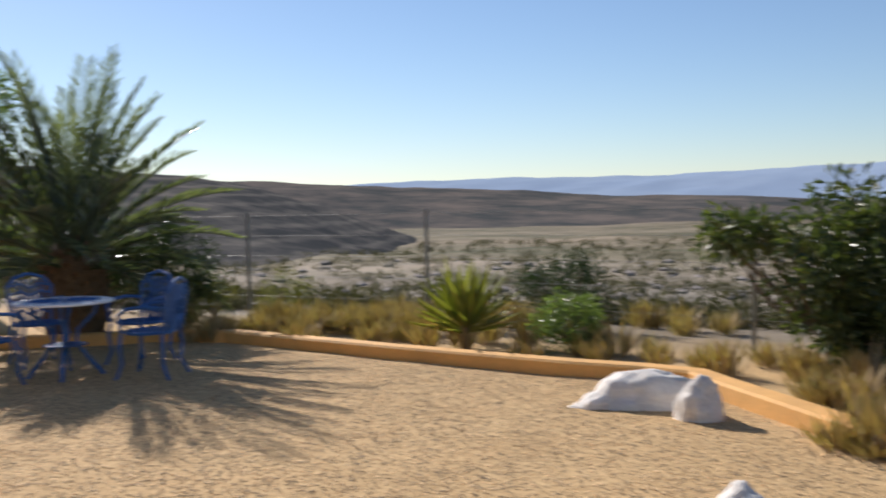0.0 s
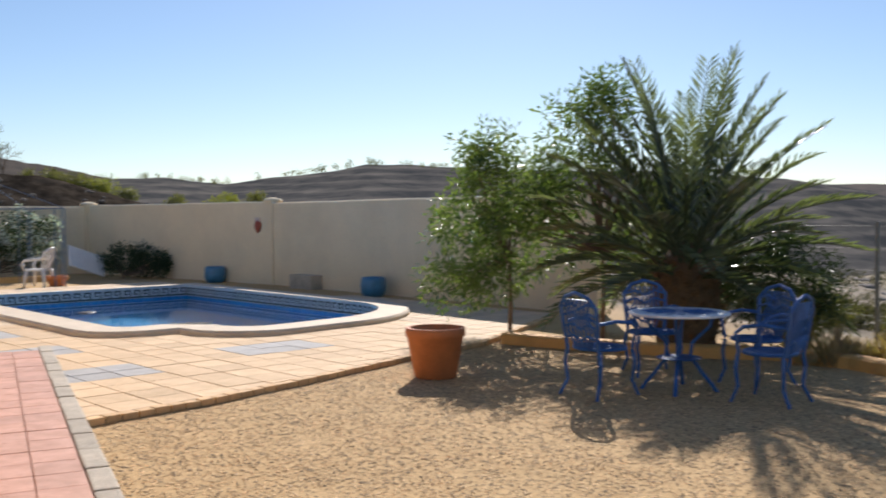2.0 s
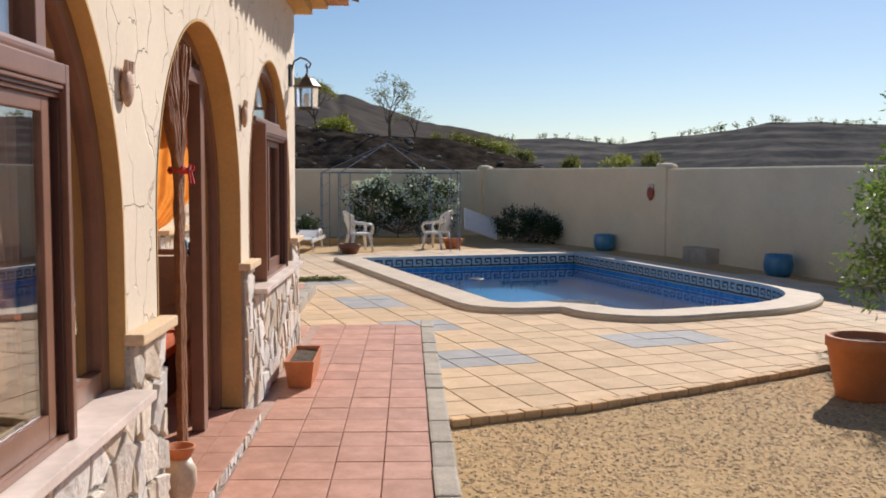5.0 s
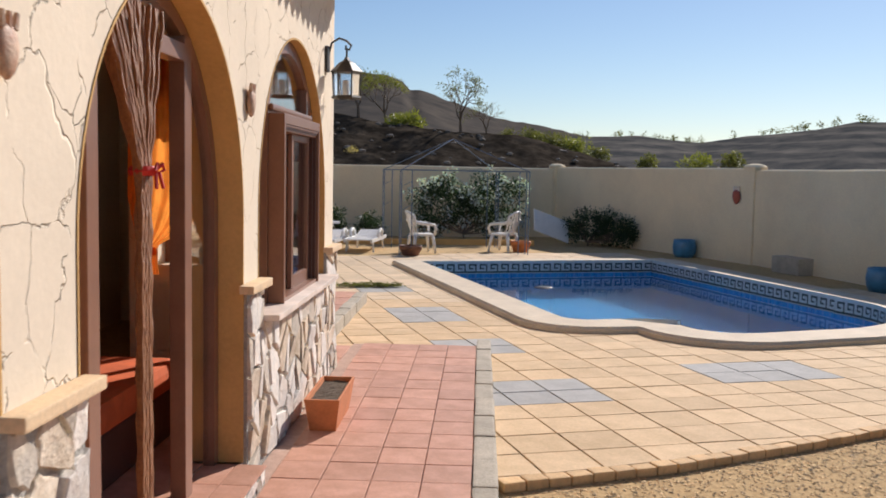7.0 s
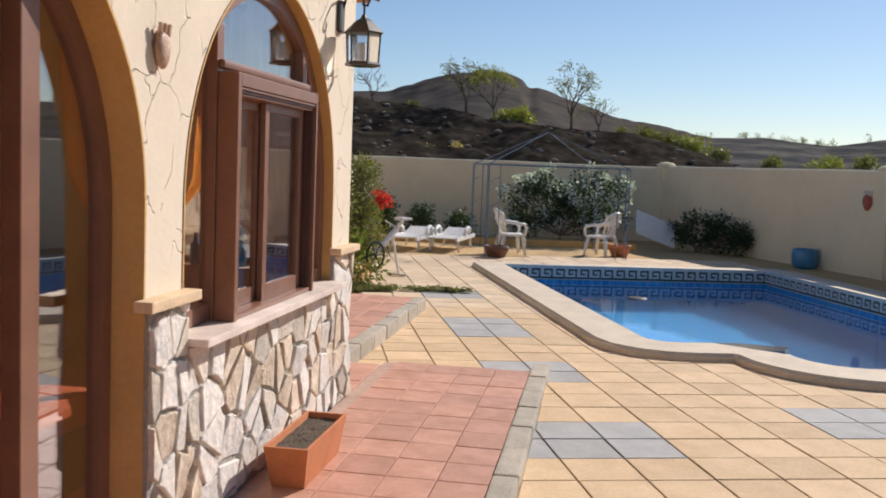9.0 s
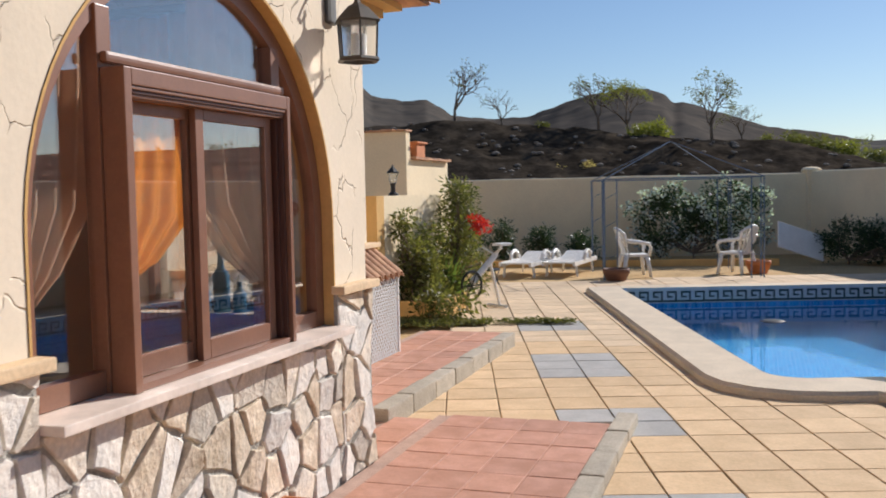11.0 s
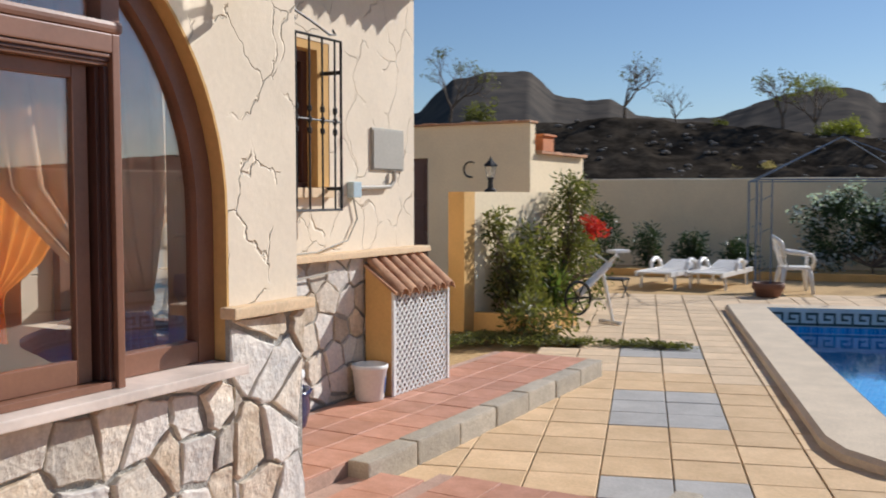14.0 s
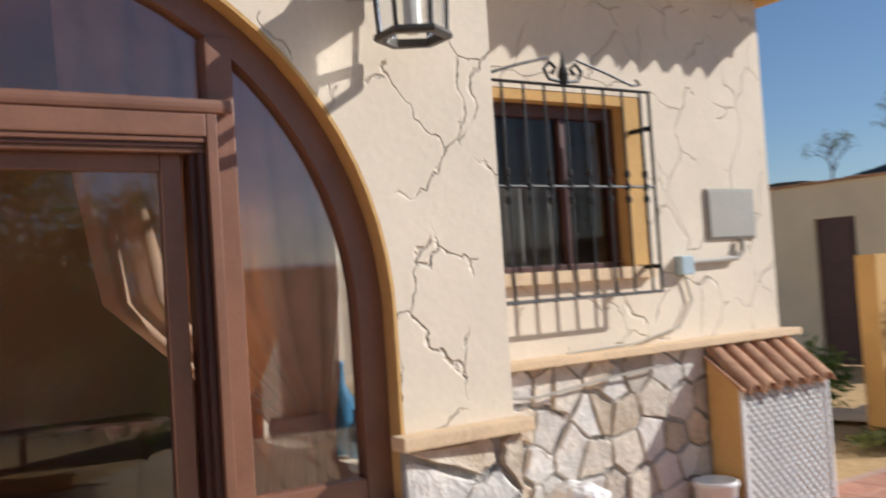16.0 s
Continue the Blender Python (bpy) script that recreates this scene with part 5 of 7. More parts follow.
for k, (az, r, s, m) in enumerate([(-5.4, 51, 1.0, LEAF_YELL), (-6.4, 50.5, 0.8, LEAF_YELL), (2.2, 52, 0.9, LEAF_OLIVE), (3.6, 52.5, 1.0, LEAF_OLIVE), (5.0, 53, 0.9, LEAF_YELL), (6.4, 54, 0.8, LEAF_OLIVE), (0.8, 51, 0.7, LEAF_OLIVE),
                                   (-12.2, 50, 0.5, LEAF_OLIVE), (-9.5, 44, 0.6, LEAF_DRY), (-11.3, 44, 0.5, LEAF_DRY), (12.6, 62, 1.1, LEAF_YELL), (9.5, 60, 0.9, LEAF_OLIVE), (14.5, 75, 1.3, LEAF_OLIVE), (-26, 53, 1.1, LEAF_OLIVE)]):
    p = on_bank(az, r) if az < 9 and r >= 50 else (*[CENTRE.x + r * math.sin(radians(az)), CENTRE.y + r * math.cos(radians(az))], 1.6 + r * math.tan(radians(1.3 if az > 0 else 0.9)))
    if az > 9:
        p = (p[0], p[1], 1.6 + r * math.tan(radians(1.0)) - s * 0.4)
    shrub("bank_bush", "dry yellowish-green bush on the slope", "bush", p, 0.1, [((0, 0, s * 0.5), (s, s, s * 0.6), 26)], m, 26, 0.26 * s, 0.08 * s, 60 + k, 0.3 * s, group="bushes on the bank")


def ridge_trees():
    rnd = random.Random(77)
    bm = bmesh.new()
    for i in range(60):
        az = rnd.uniform(3, 34)
        r = 209
        x, y = CENTRE.x + r * math.sin(radians(az)), CENTRE.y + r * math.cos(radians(az))
        z = 1.6 + r * math.tan(radians(interp(RIDGE, az))) - 0.2
        s = rnd.uniform(0.5, 1.3)
        tube(bm, [(x, y, z - 0.8), (x, y, z + s * 0.3)], 0.08, 4, 0.05)
        leaf_mesh(bm, rnd, blob(rnd, (x, y, z + s * 0.35), (s, s, s * 0.7), 6), 6, s * 0.4, s * 0.5, s * 0.2)
    tagged(part("ridge_trees", bm, LEAF_OLIVE), "tiny scattered trees along the hill crest", "trees", kind="stuff")


ridge_trees()


def bank_stones():
    rnd = random.Random(78)
    bs = bmesh.new()
    for i in range(260):
        az = rnd.uniform(-32, 8)
        s = rnd.random() ** 0.7
        r = 36 + 14 * s
        top = 1.6 + 50 * math.tan(radians(interp(EMBANK, az)))
        z = -0.5 + (top + 0.5) * s ** 0.8
        q = rnd.uniform(0.04, 0.16)
        x, y = CENTRE.x + r * math.sin(radians(az)), CENTRE.y + r * math.cos(radians(az))
        for v in bmesh.ops.create_icosphere(bs, subdivisions=1, radius=q)["verts"]:
            v.co = Vector((x, y, z)) + Vector((v.co.x * 1.5, v.co.y, v.co.z * 0.7)) * (1 + 0.4 * noise.noise(v.co * 3 / q))
    tagged(part("bank_stones", bs, surf("bank_stone", (0.22, 0.19, 0.16), 0.95, 0.2, 3, 0.1, 40, 0.5, 20, per_island=0.4)), "pale stones scattered over the embankment", "stones", kind="stuff")


bank_stones()


# ---- yard: kerb, rocks, fence ----
def yellow_kerb(pts):
    bm = bmesh.new()
    pts = [Vector(p) for p in pts]
    secs = []
    for i, p in enumerate(pts):
        d = (pts[min(i + 1, len(pts) - 1)] - pts[max(0, i - 1)]).normalized()
        n = Vector((-d.y, d.x)) * 0.11
        secs.append([bm.verts.new((q.x, q.y, z)) for q, z in ((p - n, -0.1), (p - n, 0.115), (p - n * 0.8, 0.135), (p + n * 0.8, 0.135), (p + n, 0.115), (p + n, -0.1))])
    for u, w in zip(secs, secs[1:]):
        for k in range(5):
            bm.faces.new((u[k], u[k + 1], w[k + 1], w[k]))
    bm.faces.new(secs[0])
    bm.faces.new(secs[-1][::-1])
    bmesh.ops.recalc_face_normals(bm, faces=bm.faces)
    return part("garden_kerb", bm, YKERB)


tagged(yellow_kerb([(6.35, -0.8), (6.85, -0.25), (7.4, 0.27), (7.9, 0.75), (8.25, 1.05), (8.33, 1.5), (8.33, 2.2), (8.42, 3.2), (8.52, 4.2), (8.68, 5.4), (8.85, 6.75), (8.55, 7.6), (7.7, 8.4), (7.0, 9.4), (6.6, 10.2)]),
       "low orange painted kerb round the gravel yard", "kerb", kind="structure")

ROCK = surf("white_rock", (0.72, 0.67, 0.60), 0.85, 0.15, 5, 0.1, 40, 0.8, 14, other=(0.80, 0.76, 0.70), dist=0.03)


def rock(at, size, rz, seed, label):
    bm = bmesh.new()
    bmesh.ops.create_icosphere(bm, subdivisions=4, radius=1)
    for v in bm.verts:
        k = 1 + 0.35 * noise.noise(v.co * 1.1 + Vector((seed, 0, 0))) + 0.12 * noise.noise(v.co * 3.2 + Vector((0, seed, 0)))
        q = v.co * k
        q = Vector((round(q.x * 3.5) / 3.5 * 0.45 + q.x * 0.55, q.y, q.z))
        v.co = Vector((q.x * size[0], q.y * size[1], max(-0.1, q.z) * size[2]))
    ob = part("boulder", bm, ROCK, None, "", True)
    ob.matrix_world = pose(*at, 0, 0, rz)
    tagged(ob, label, "rock", "white boulders")


rock((7.35, 1.25, 0.0), (0.52, 0.27, 0.27), -52, 2.0, "large white boulder lying on the gravel beside the kerb")
rock((7.05, 0.72, 0.0), (0.20, 0.14, 0.26), -40, 5.5, "upright white boulder piece leaning beside the large one")
rock((5.12, 0.02, -0.01), (0.19, 0.14, 0.13), 20, 7.1, "small white boulder on the gravel")
rock((4.85, 0.42, -0.01), (0.12, 0.09, 0.08), 20, 9.1, "small white boulder on the gravel")

WIRE = surf("galvanised_wire", (0.24, 0.24, 0.22), 0.5, 0.15, 10, 0.1, 60, 0.1, 60, metal=0.7)


def wire_fence(pts):
    f = thing("wire_fence", "thin grey wire mesh fence on metal posts", "fence", (*pts[0], 0))
    o = Vector((*pts[0], 0))
    for p in pts:
        bm = bmesh.new()
        z = far_fall(*p)
        tube(bm, [Vector((*p, z - 0.1)) - o, Vector((*p, 1.52)) - o], 0.024, 8)
        part("post", bm, WIRE, f)
    for k in range(6):
        bm = bmesh.new()
        for a, b in zip(pts, pts[1:]):
            tube(bm, [Vector((*a, 0.12 + 0.27 * k)) - o, Vector((*b, 0.12 + 0.27 * k)) - o], 0.0022, 3)
        part("wire", bm, WIRE, f)


wire_fence([(8.9, -2.2), (9.75, 0.9), (10.35, 4.9), (10.3, 7.7), (10.1, 10.4)])

def gravel():
    """Loose pebbles on the sandy yard."""
    rnd = random.Random(12)
    verts, faces = [], []
    octa = [(1, 0, 0), (-1, 0, 0), (0, 1, 0), (0, -1, 0), (0, 0, 1), (0, 0, -1)]
    tri = [(0, 2, 4), (2, 1, 4), (1, 3, 4), (3, 0, 4), (2, 0, 5), (1, 2, 5), (3, 1, 5), (0, 3, 5)]
    n = 0
    while n < 95000:
        x, y = rnd.uniform(1.35, 8.4), rnd.uniform(-2.0, 10.6)
        if y > 7.3 + 0.62 * (x - 1.3) or x > 7.2 and y < 0.2 + (x - 7.2):
            continue
        if rnd.random() > 0.85 + 0.3 * max(0, 0.5 + noise.noise(Vector((x * 1.4, y * 1.4, 1)))):
            continue
        r = rnd.uniform(0.0045, 0.012) * (1.5 if rnd.random() < 0.08 else 1)
        a = rnd.uniform(0, 6.28)
        k = len(verts)
        for p in octa:
            q = [c * r * rnd.uniform(0.7, 1.2) for c in p]
            verts.append((x + q[0] * math.cos(a) * 1.4 - q[1] * math.sin(a), y + q[0] * math.sin(a) * 1.4 + q[1] * math.cos(a), 0.003 + 0.012 * noise.noise(Vector((x * 1.3, y * 1.3, 0))) + q[2] * 0.3))
        faces += [tuple(k + i for i in f) for f in tri]
        n += 1
    me = bpy.data.meshes.new("gravel")
    me.from_pydata(verts, [], faces)
    me.materials.append(surf("gravel_pebble", (0.74, 0.505, 0.255), 0.9, 0.2, 5, 0.1, 60, 0.2, 60, per_island=0.75))
    tagged(new("gravel", me), "loose sand coloured gravel over the yard", "gravel", kind="stuff")


gravel()

# rounded edging stones along the deck
EDGE = surf("ochre_edging", (0.72, 0.46, 0.22), 0.85, 0.2, 6, 0.1, 50, 0.4, 40, per_object=0.15)


def edging():
    t = thing("deck_edging", "row of small ochre edging stones along the deck", "edging", (*DECK[0], 0), kind="structure")
    bm = bmesh.new()
    box(bm, -0.070, 0.070, -0.055, 0.055, 0.0, 0.062, bevel=0.016)
    me = mesh_of(bm, "edging_stone", EDGE)
    for a, b in zip(DECK[:5], DECK[1:6]):
        a, b = Vector(a), Vector(b)
        n = round((b - a).length / 0.142)
        for i in range(n):
            o = new("edging_stone", me)
            o.parent = t
            q = a.lerp(b, (i + 0.5) / n) - Vector(DECK[0]) + Vector(((b - a).y, -(b - a).x)).normalized() * 0.035
            o.location = (q.x, q.y, 0)
            o.rotation_euler = (0, 0, math.atan2(b.y - a.y, b.x - a.x) + 0.03 * math.sin(i * 2.7))
            o.scale = (1, 1, 0.97 + 0.05 * math.sin(i * 1.9))


edging()

# ---- blue garden table and chairs ----
BLUE = surf("blue_cast_metal", (0.035, 0.12, 0.34), 0.36, 0.25, 8, 0.12, 60, 0.25, 60, metal=0.1)
# Sky reflection on the tabletop is put into this pale base colour.
TOPM = surf("sky_glare_tabletop", (0.86, 0.87, 0.88), 0.3, 0.12, 8, 0.1, 50, 0.2, 50)


def garden_table(at):
    t = thing("garden_table", "round blue cast metal garden table, its top paled for sky reflection", "table", at)
    bm = bmesh.new()
    lathe(bm, [(0.0, 0.70), (0.44, 0.70), (0.455, 0.705), (0.455, 0.722), (0.44, 0.728), (0.36, 0.724), (0.355, 0.728), (0.0, 0.728)], 40)
    part("tabletop", bm, TOPM, t, "cast tabletop with sky glare in its pale colour")
    bm = bmesh.new()
    for k in range(16):
        a = k * math.pi / 8
        for s in (-1, 1):
            pts = [(r * math.cos(a + s * q), r * math.sin(a + s * q), 0.731) for r, q in ((0.05, 0), (0.14, 0.2), (0.24, 0.05), (0.34, 0.19))]
            tube(bm, pts, 0.0035, 4)
    part("top_pattern", bm, BLUE, t)
    for k in range(4):
        a = radians(45 + 90 * k)
        bm = bmesh.new()
        pts = [(r * math.cos(a), r * math.sin(a), z) for r, z in ((0.30, 0.70), (0.27, 0.6), (0.12, 0.45), (0.10, 0.33), (0.2, 0.18), (0.3, 0.06), (0.34, 0.0))]
        tube(bm, pts, 0.016, 6, 0.02)
        part("leg", bm, BLUE, t)
    bm = bmesh.new()
    lathe(bm, [(0.02, 0.28), (0.20, 0.30), (0.205, 0.31), (0.02, 0.33)], 20)
    part("shelf", bm, BLUE, t)
    return t


def garden_chair(at, rz):
    """An ornate cast armchair; it faces +y."""
    t = thing("garden_chair", "ornate blue cast metal garden armchair by the table", "chair", at, rz, "chairs round the table")
    for sx in (-1, 1):
        for y0, y1 in ((0.2, 0.25), (-0.2, -0.27)):
            bm = bmesh.new()
            tube(bm, [(sx * 0.2, y0, 0.42), (sx * 0.225, y0 * 1.05, 0.3), (sx * 0.2, y0, 0.14), (sx * 0.235, y1, 0.0)], 0.019, 6, 0.014)
            part("leg", bm, BLUE, t)
        bm = bmesh.new()
        tube(bm, [(sx * 0.2, -0.2, 0.66), (sx * 0.25, -0.05, 0.68), (sx * 0.27, 0.12, 0.66), (sx * 0.25, 0.2, 0.6), (sx * 0.21, 0.19, 0.43)], 0.017, 6)
        part("arm", bm, BLUE, t)
    bm = bmesh.new()
    pts = [(0.24 * math.cos(a), 0.22 * math.sin(a), 0.43) for a in [2 * math.pi * k / 24 for k in range(25)]]
    tube(bm, pts, 0.016, 6)
    for k in range(-4, 5):
        w = math.sqrt(max(0, 1 - (k / 5) ** 2))
        tube(bm, [(0.048 * k, -0.22 * w, 0.432), (0.048 * k + 0.015, 0, 0.436), (0.048 * k, 0.22 * w, 0.432)], 0.0085, 4)
        tube(bm, [(-0.24 * w, 0.044 * k, 0.436), (0, 0.044 * k + 0.015, 0.438), (0.24 * w, 0.044 * k, 0.436)], 0.0085, 4)
    part("seat", bm, BLUE, t)
    bm = bmesh.new()
    tube(bm, [(-0.19, -0.21, 0.42), (-0.21, -0.24, 0.62), (-0.22, -0.27, 0.8), (-0.14, -0.29, 0.89), (0, -0.3, 0.93), (0.14, -0.29, 0.89), (0.22, -0.27, 0.8), (0.21, -0.24, 0.62), (0.19, -0.21, 0.42)], 0.018, 6)
    part("back_frame", bm, BLUE, t)
    for k in range(-3, 4):
        bm = bmesh.new()
        tube(bm, [(0.03 * k, -0.21, 0.44), (0.055 * k + 0.02, -0.24, 0.58), (0.04 * k - 0.02, -0.26, 0.72), (0.05 * k, -0.285, 0.87)], 0.012, 5)
        part("back_bar", bm, BLUE, t)
    for z, q in ((0.52, 0.18), (0.62, 0.2), (0.72, 0.205), (0.8, 0.2)):
        y = -0.2 - 0.16 * (z - 0.42)
        bm = bmesh.new()
        tube(bm, [(-q, y, z), (-q / 2, -0.24, z + 0.03), (0, y, z - 0.02), (q / 2, -0.25, z + 0.03), (q, y, z)], 0.012, 5)
        part("back_scroll", bm, BLUE, t)
    return t


TABLE = (6.37, 6.55, 0)
garden_table(TABLE)
_c = garden_chair((5.62, 6.72, 0), -80)
for x, y, rz in ((6.72, 5.78, 22), (6.75, 7.42, 160), (7.25, 6.5, 92)):
    copy_thing(_c, pose(x, y, 0, 0, 0, rz))

# ---- pool side ----
PLASTIC = surf("white_plastic", (0.80, 0.78, 0.74), 0.4, 0.06, 5, 0.04, 40, 0.03, 40)


def plastic_chair(at, rz, label):
    """A moulded garden armchair; it faces +y."""
    t = thing("plastic_chair", label, "chair", at, rz, "white plastic chairs")
    for sx in (-1, 1):
        for y in (0.22, -0.24):
            bm = bmesh.new()
            tube(bm, [(sx * 0.21, y * 0.85, 0.41), (sx * 0.25, y * 1.0, 0.2), (sx * 0.28, y * 1.12, 0.0)], 0.045, 8, 0.028)
            part("leg", bm, PLASTIC, t, "", True)
        bm = bmesh.new()
        tube(bm, [(sx * 0.23, -0.30, 0.74), (sx * 0.29, -0.15, 0.68), (sx * 0.31, 0.05, 0.66), (sx * 0.31, 0.2, 0.64), (sx * 0.29, 0.25, 0.56), (sx * 0.25, 0.23, 0.42)], 0.036, 8, 0.03)
        part("arm", bm, PLASTIC, t, "", True)
    part("seat", newbox(-0.25, 0.25, -0.23, 0.25, 0.385, 0.435, bevel=0.02), PLASTIC, t)
    # rounded back: a bowed shell of upright slats under a curved crown
    for k in range(-3, 4):
        bm = bmesh.new()
        a = k * 0.072
        bow = 0.9 * a * a
        h = 0.50 - 1.6 * a * a
        pts = [(a * (1 + 0.22 * f), -0.235 + bow * 2.0 - 0.13 * f, 0.42 + h * f) for f in (0.0, 0.35, 0.7, 1.0)]
        for p, q in zip(pts, pts[1:]):
            u = [bm.verts.new((p[0] + d, p[1] + e, p[2])) for d, e in ((-0.027, -0.011), (0.027, -0.011), (0.027, 0.011), (-0.027, 0.011))]
            w = [bm.verts.new((q[0] + d, q[1] + e, q[2])) for d, e in ((-0.027, -0.011), (0.027, -0.011), (0.027, 0.011), (-0.027, 0.011))]
            for n in range(4):
                bm.faces.new((u[n], u[(n + 1) % 4], w[(n + 1) % 4], w[n]))
        part("back_slat", bm, PLASTIC, t)
    bm = bmesh.new()
    crown = []
    for k in range(13):
        a = (k - 6) / 6 * 0.235
        crown.append((a * 1.22, -0.365 + 1.8 * a * a, 0.93 - 1.7 * a * a))
    crown = [(-0.26, -0.22, 0.60)] + crown + [(0.26, -0.22, 0.60)]
    tube(bm, crown, 0.030, 8)
    part("back_frame", bm, PLASTIC, t, "", True)
    return t


plastic_chair((-0.12, 23.6, 0.0), -70, "white plastic garden armchair on the sand behind the pool")
plastic_chair((1.75, 24.3, 0.0), 62, "white plastic garden armchair beside the gazebo post")


def lounger(at, rz):
    """A low plastic sunbed; it lies along +y with the head at +y."""
    t = thing("sun_lounger", "white plastic sun lounger with curved side arms", "sun lounger", at, rz, "sun loungers")
    for k in range(12):
        part("bed_slat", newbox(-0.278, 0.278, -0.85 + 0.09 * k, -0.85 + 0.09 * k + 0.07, 0.27, 0.295), PLASTIC, t)
    for sx in (-1, 1):
        part("side_rail", newbox(sx * 0.305 - 0.026, sx * 0.305 + 0.026, -0.9, 0.95, 0.22, 0.31, bevel=0.015), PLASTIC, t)
    for k in range(7):
        part("back_slat", newbox(-0.28, 0.28, 0.09 * k, 0.09 * k + 0.07, -0.012, 0.012, m=pose(0, 0.25, 0.285, 12, 0, 0)), PLASTIC, t)
    for sx in (-1, 1):
        bm = bmesh.new()
        tube(bm, [(sx * 0.31, -0.15, 0.28), (sx * 0.33, -0.10, 0.42), (sx * 0.33, 0.05, 0.48), (sx * 0.33, 0.2, 0.47), (sx * 0.33, 0.33, 0.42), (sx * 0.31, 0.38, 0.28)], 0.036, 8)
        part("side_arm", bm, PLASTIC, t)
        for y in (-0.65, 0.6):
            bm = bmesh.new()
            tube(bm, [(sx * 0.29, y, 0.26), (sx * 0.31, y, 0.0)], 0.03, 6, 0.025)
            part("leg", bm, PLASTIC, t)
    return t


_l = lounger((-2.25, 23.75, 0.0), -4)
copy_thing(_l, pose(-1.45, 24.0, 0.0, 0, 0, -4))
GAZ = surf("blue_gazebo_tube", (0.12, 0.17, 0.25), 0.5, 0.2, 8, 0.1, 60, 0.1, 60, metal=0.2)


def gazebo():
    a = thing("gazebo_frame", "bare blue metal gazebo frame without its canopy", "gazebo", (-0.47, 22.15, 0), 14)
    s, h, apex = 2.8, 1.86, 2.58
    cor = [(0, 0), (s, 0), (s, s), (0, s)]
    for x, y in cor:
        bm = bmesh.new()
        for dx, dy in ((0, 0), (0.22 if x == 0 else -0.22, 0), (0, 0.22 if y == 0 else -0.22)):
            tube(bm, [(x + dx, y + dy, 0), (x + dx, y + dy, h)], 0.011, 6)
        for z in (0.4, 1.0, 1.5):
            tube(bm, [(x, y, z), (x + (0.22 if x == 0 else -0.22), y, z + 0.12)], 0.006, 4)
            tube(bm, [(x, y, z), (x, y + (0.22 if y == 0 else -0.22), z + 0.12)], 0.006, 4)
        part("post", bm, GAZ, a)
    for (x0, y0), (x1, y1) in zip(cor, cor[1:] + cor[:1]):
        bm = bmesh.new()
        tube(bm, [(x0, y0, h), (x1, y1, h)], 0.010, 6)
        part("rail", bm, GAZ, a)
    for x, y in cor:
        bm = bmesh.new()
        tube(bm, [(x, y, h), (s / 2, s / 2, apex)], 0.010, 6)
        part("roof_bar", bm, GAZ, a)


gazebo()
clay_pot("plant_pot", "low dark terracotta pot beside the gazebo post", (-0.25, 22.0, 0.06), 0.24, 0.22, DARKCLAY)
clay_pot("plant_pot", "terracotta pot beside the white chair", (2.15, 24.3, 0.0), 0.24, 0.26, CLAY)
shrub("flowering_bush", "broad dark bush covered with pale blue-white flowers", "bush", (0.75, 27.3, 0), 0.2,
      [((-0.6, 0.2, 1.0), (1.0, 0.6, 0.95), 70), ((0.7, 0.4, 1.0), (1.1, 0.6, 0.9), 70)], LEAF_DARK, 50, 0.11, 0.04, 91, 0.22, (PETAL_W, 1.0, "pale blue-white flower heads"))
shrub("dark_bush", "low dark spreading bush by the boundary wall", "bush", (3.95, 26.6, 0), 0.1, [((0.2, 0.2, 0.5), (0.95, 0.6, 0.5), 60), ((1.0, -0.6, 0.45), (0.5, 0.4, 0.4), 26)], LEAF_DARK, 55, 0.09, 0.03, 92, 0.18)
for k, (x, y, h) in enumerate(((-3.4, 26.2, 1.0), (-2.6, 26.6, 0.8), (-4.3, 26.0, 1.5), (-1.6, 26.7, 0.7))):
    shrub("border_bush", "dark border plant along the boundary wall", "bush", (x, y, 0), 0.2, [((0, 0, h * 0.55), (0.45, 0.4, h * 0.5), 26)], LEAF_DARK, 45, 0.1, 0.035, 93 + k, 0.18, group="border plants")
bm = newbox(-0.55, 0.55, -0.02, 0.02, 0.0, 0.62, bevel=0.008)
_b = part("white_board", bm, PLASTIC)
_b.matrix_world = pose(3.0, 26.2, 0.25, -28, 18, 30)
tagged(_b, "white board leaning in front of the dark bush", "board")
bm = newbox(-4.2, 2.6, -0.07, 0.07, 0, 0.15, bevel=0.01, m=pose(0, 26.0, 0, 0, 0, 9))
tagged(part("border_edge", bm, OCHRE), "low ochre edging wall of the plant border", "edging", kind="structure")

BLUEPOT = surf("blue_glazed_pot", (0.06, 0.22, 0.38), 0.3, 0.25, 8, 0.1, 50, 0.1, 40)


def barrel_pot(at, label):
    t = thing("glazed_pot", label, "pot", at, group="blue pots by the wall")
    bm = bmesh.new()
    lathe(bm, [(0.20, 0), (0.25, 0.1), (0.265, 0.22), (0.25, 0.34), (0.235, 0.40), (0.20, 0.40), (0.2, 0.33), (0.0, 0.32)], 28)
    part("body", bm, BLUEPOT, t, "", True)


barrel_pot((5.85, 23.9, 0), "blue glazed pot standing by the boundary wall")
barrel_pot((7.75, 17.75, 0), "blue glazed pot standing by the boundary wall")
bm = newbox(-0.42, 0.42, -0.17, 0.17, 0, 0.32, bevel=0.02, m=pose(7.2, 20.55, 0, 0, 0, -72))
tagged(part("stone_trough", bm, KERB), "weathered grey stone trough by the boundary wall", "trough")
REDM = surf("red_ceramic", (0.36, 0.07, 0.04), 0.5, 0.2, 10, 0.1, 50, 0.1, 40)


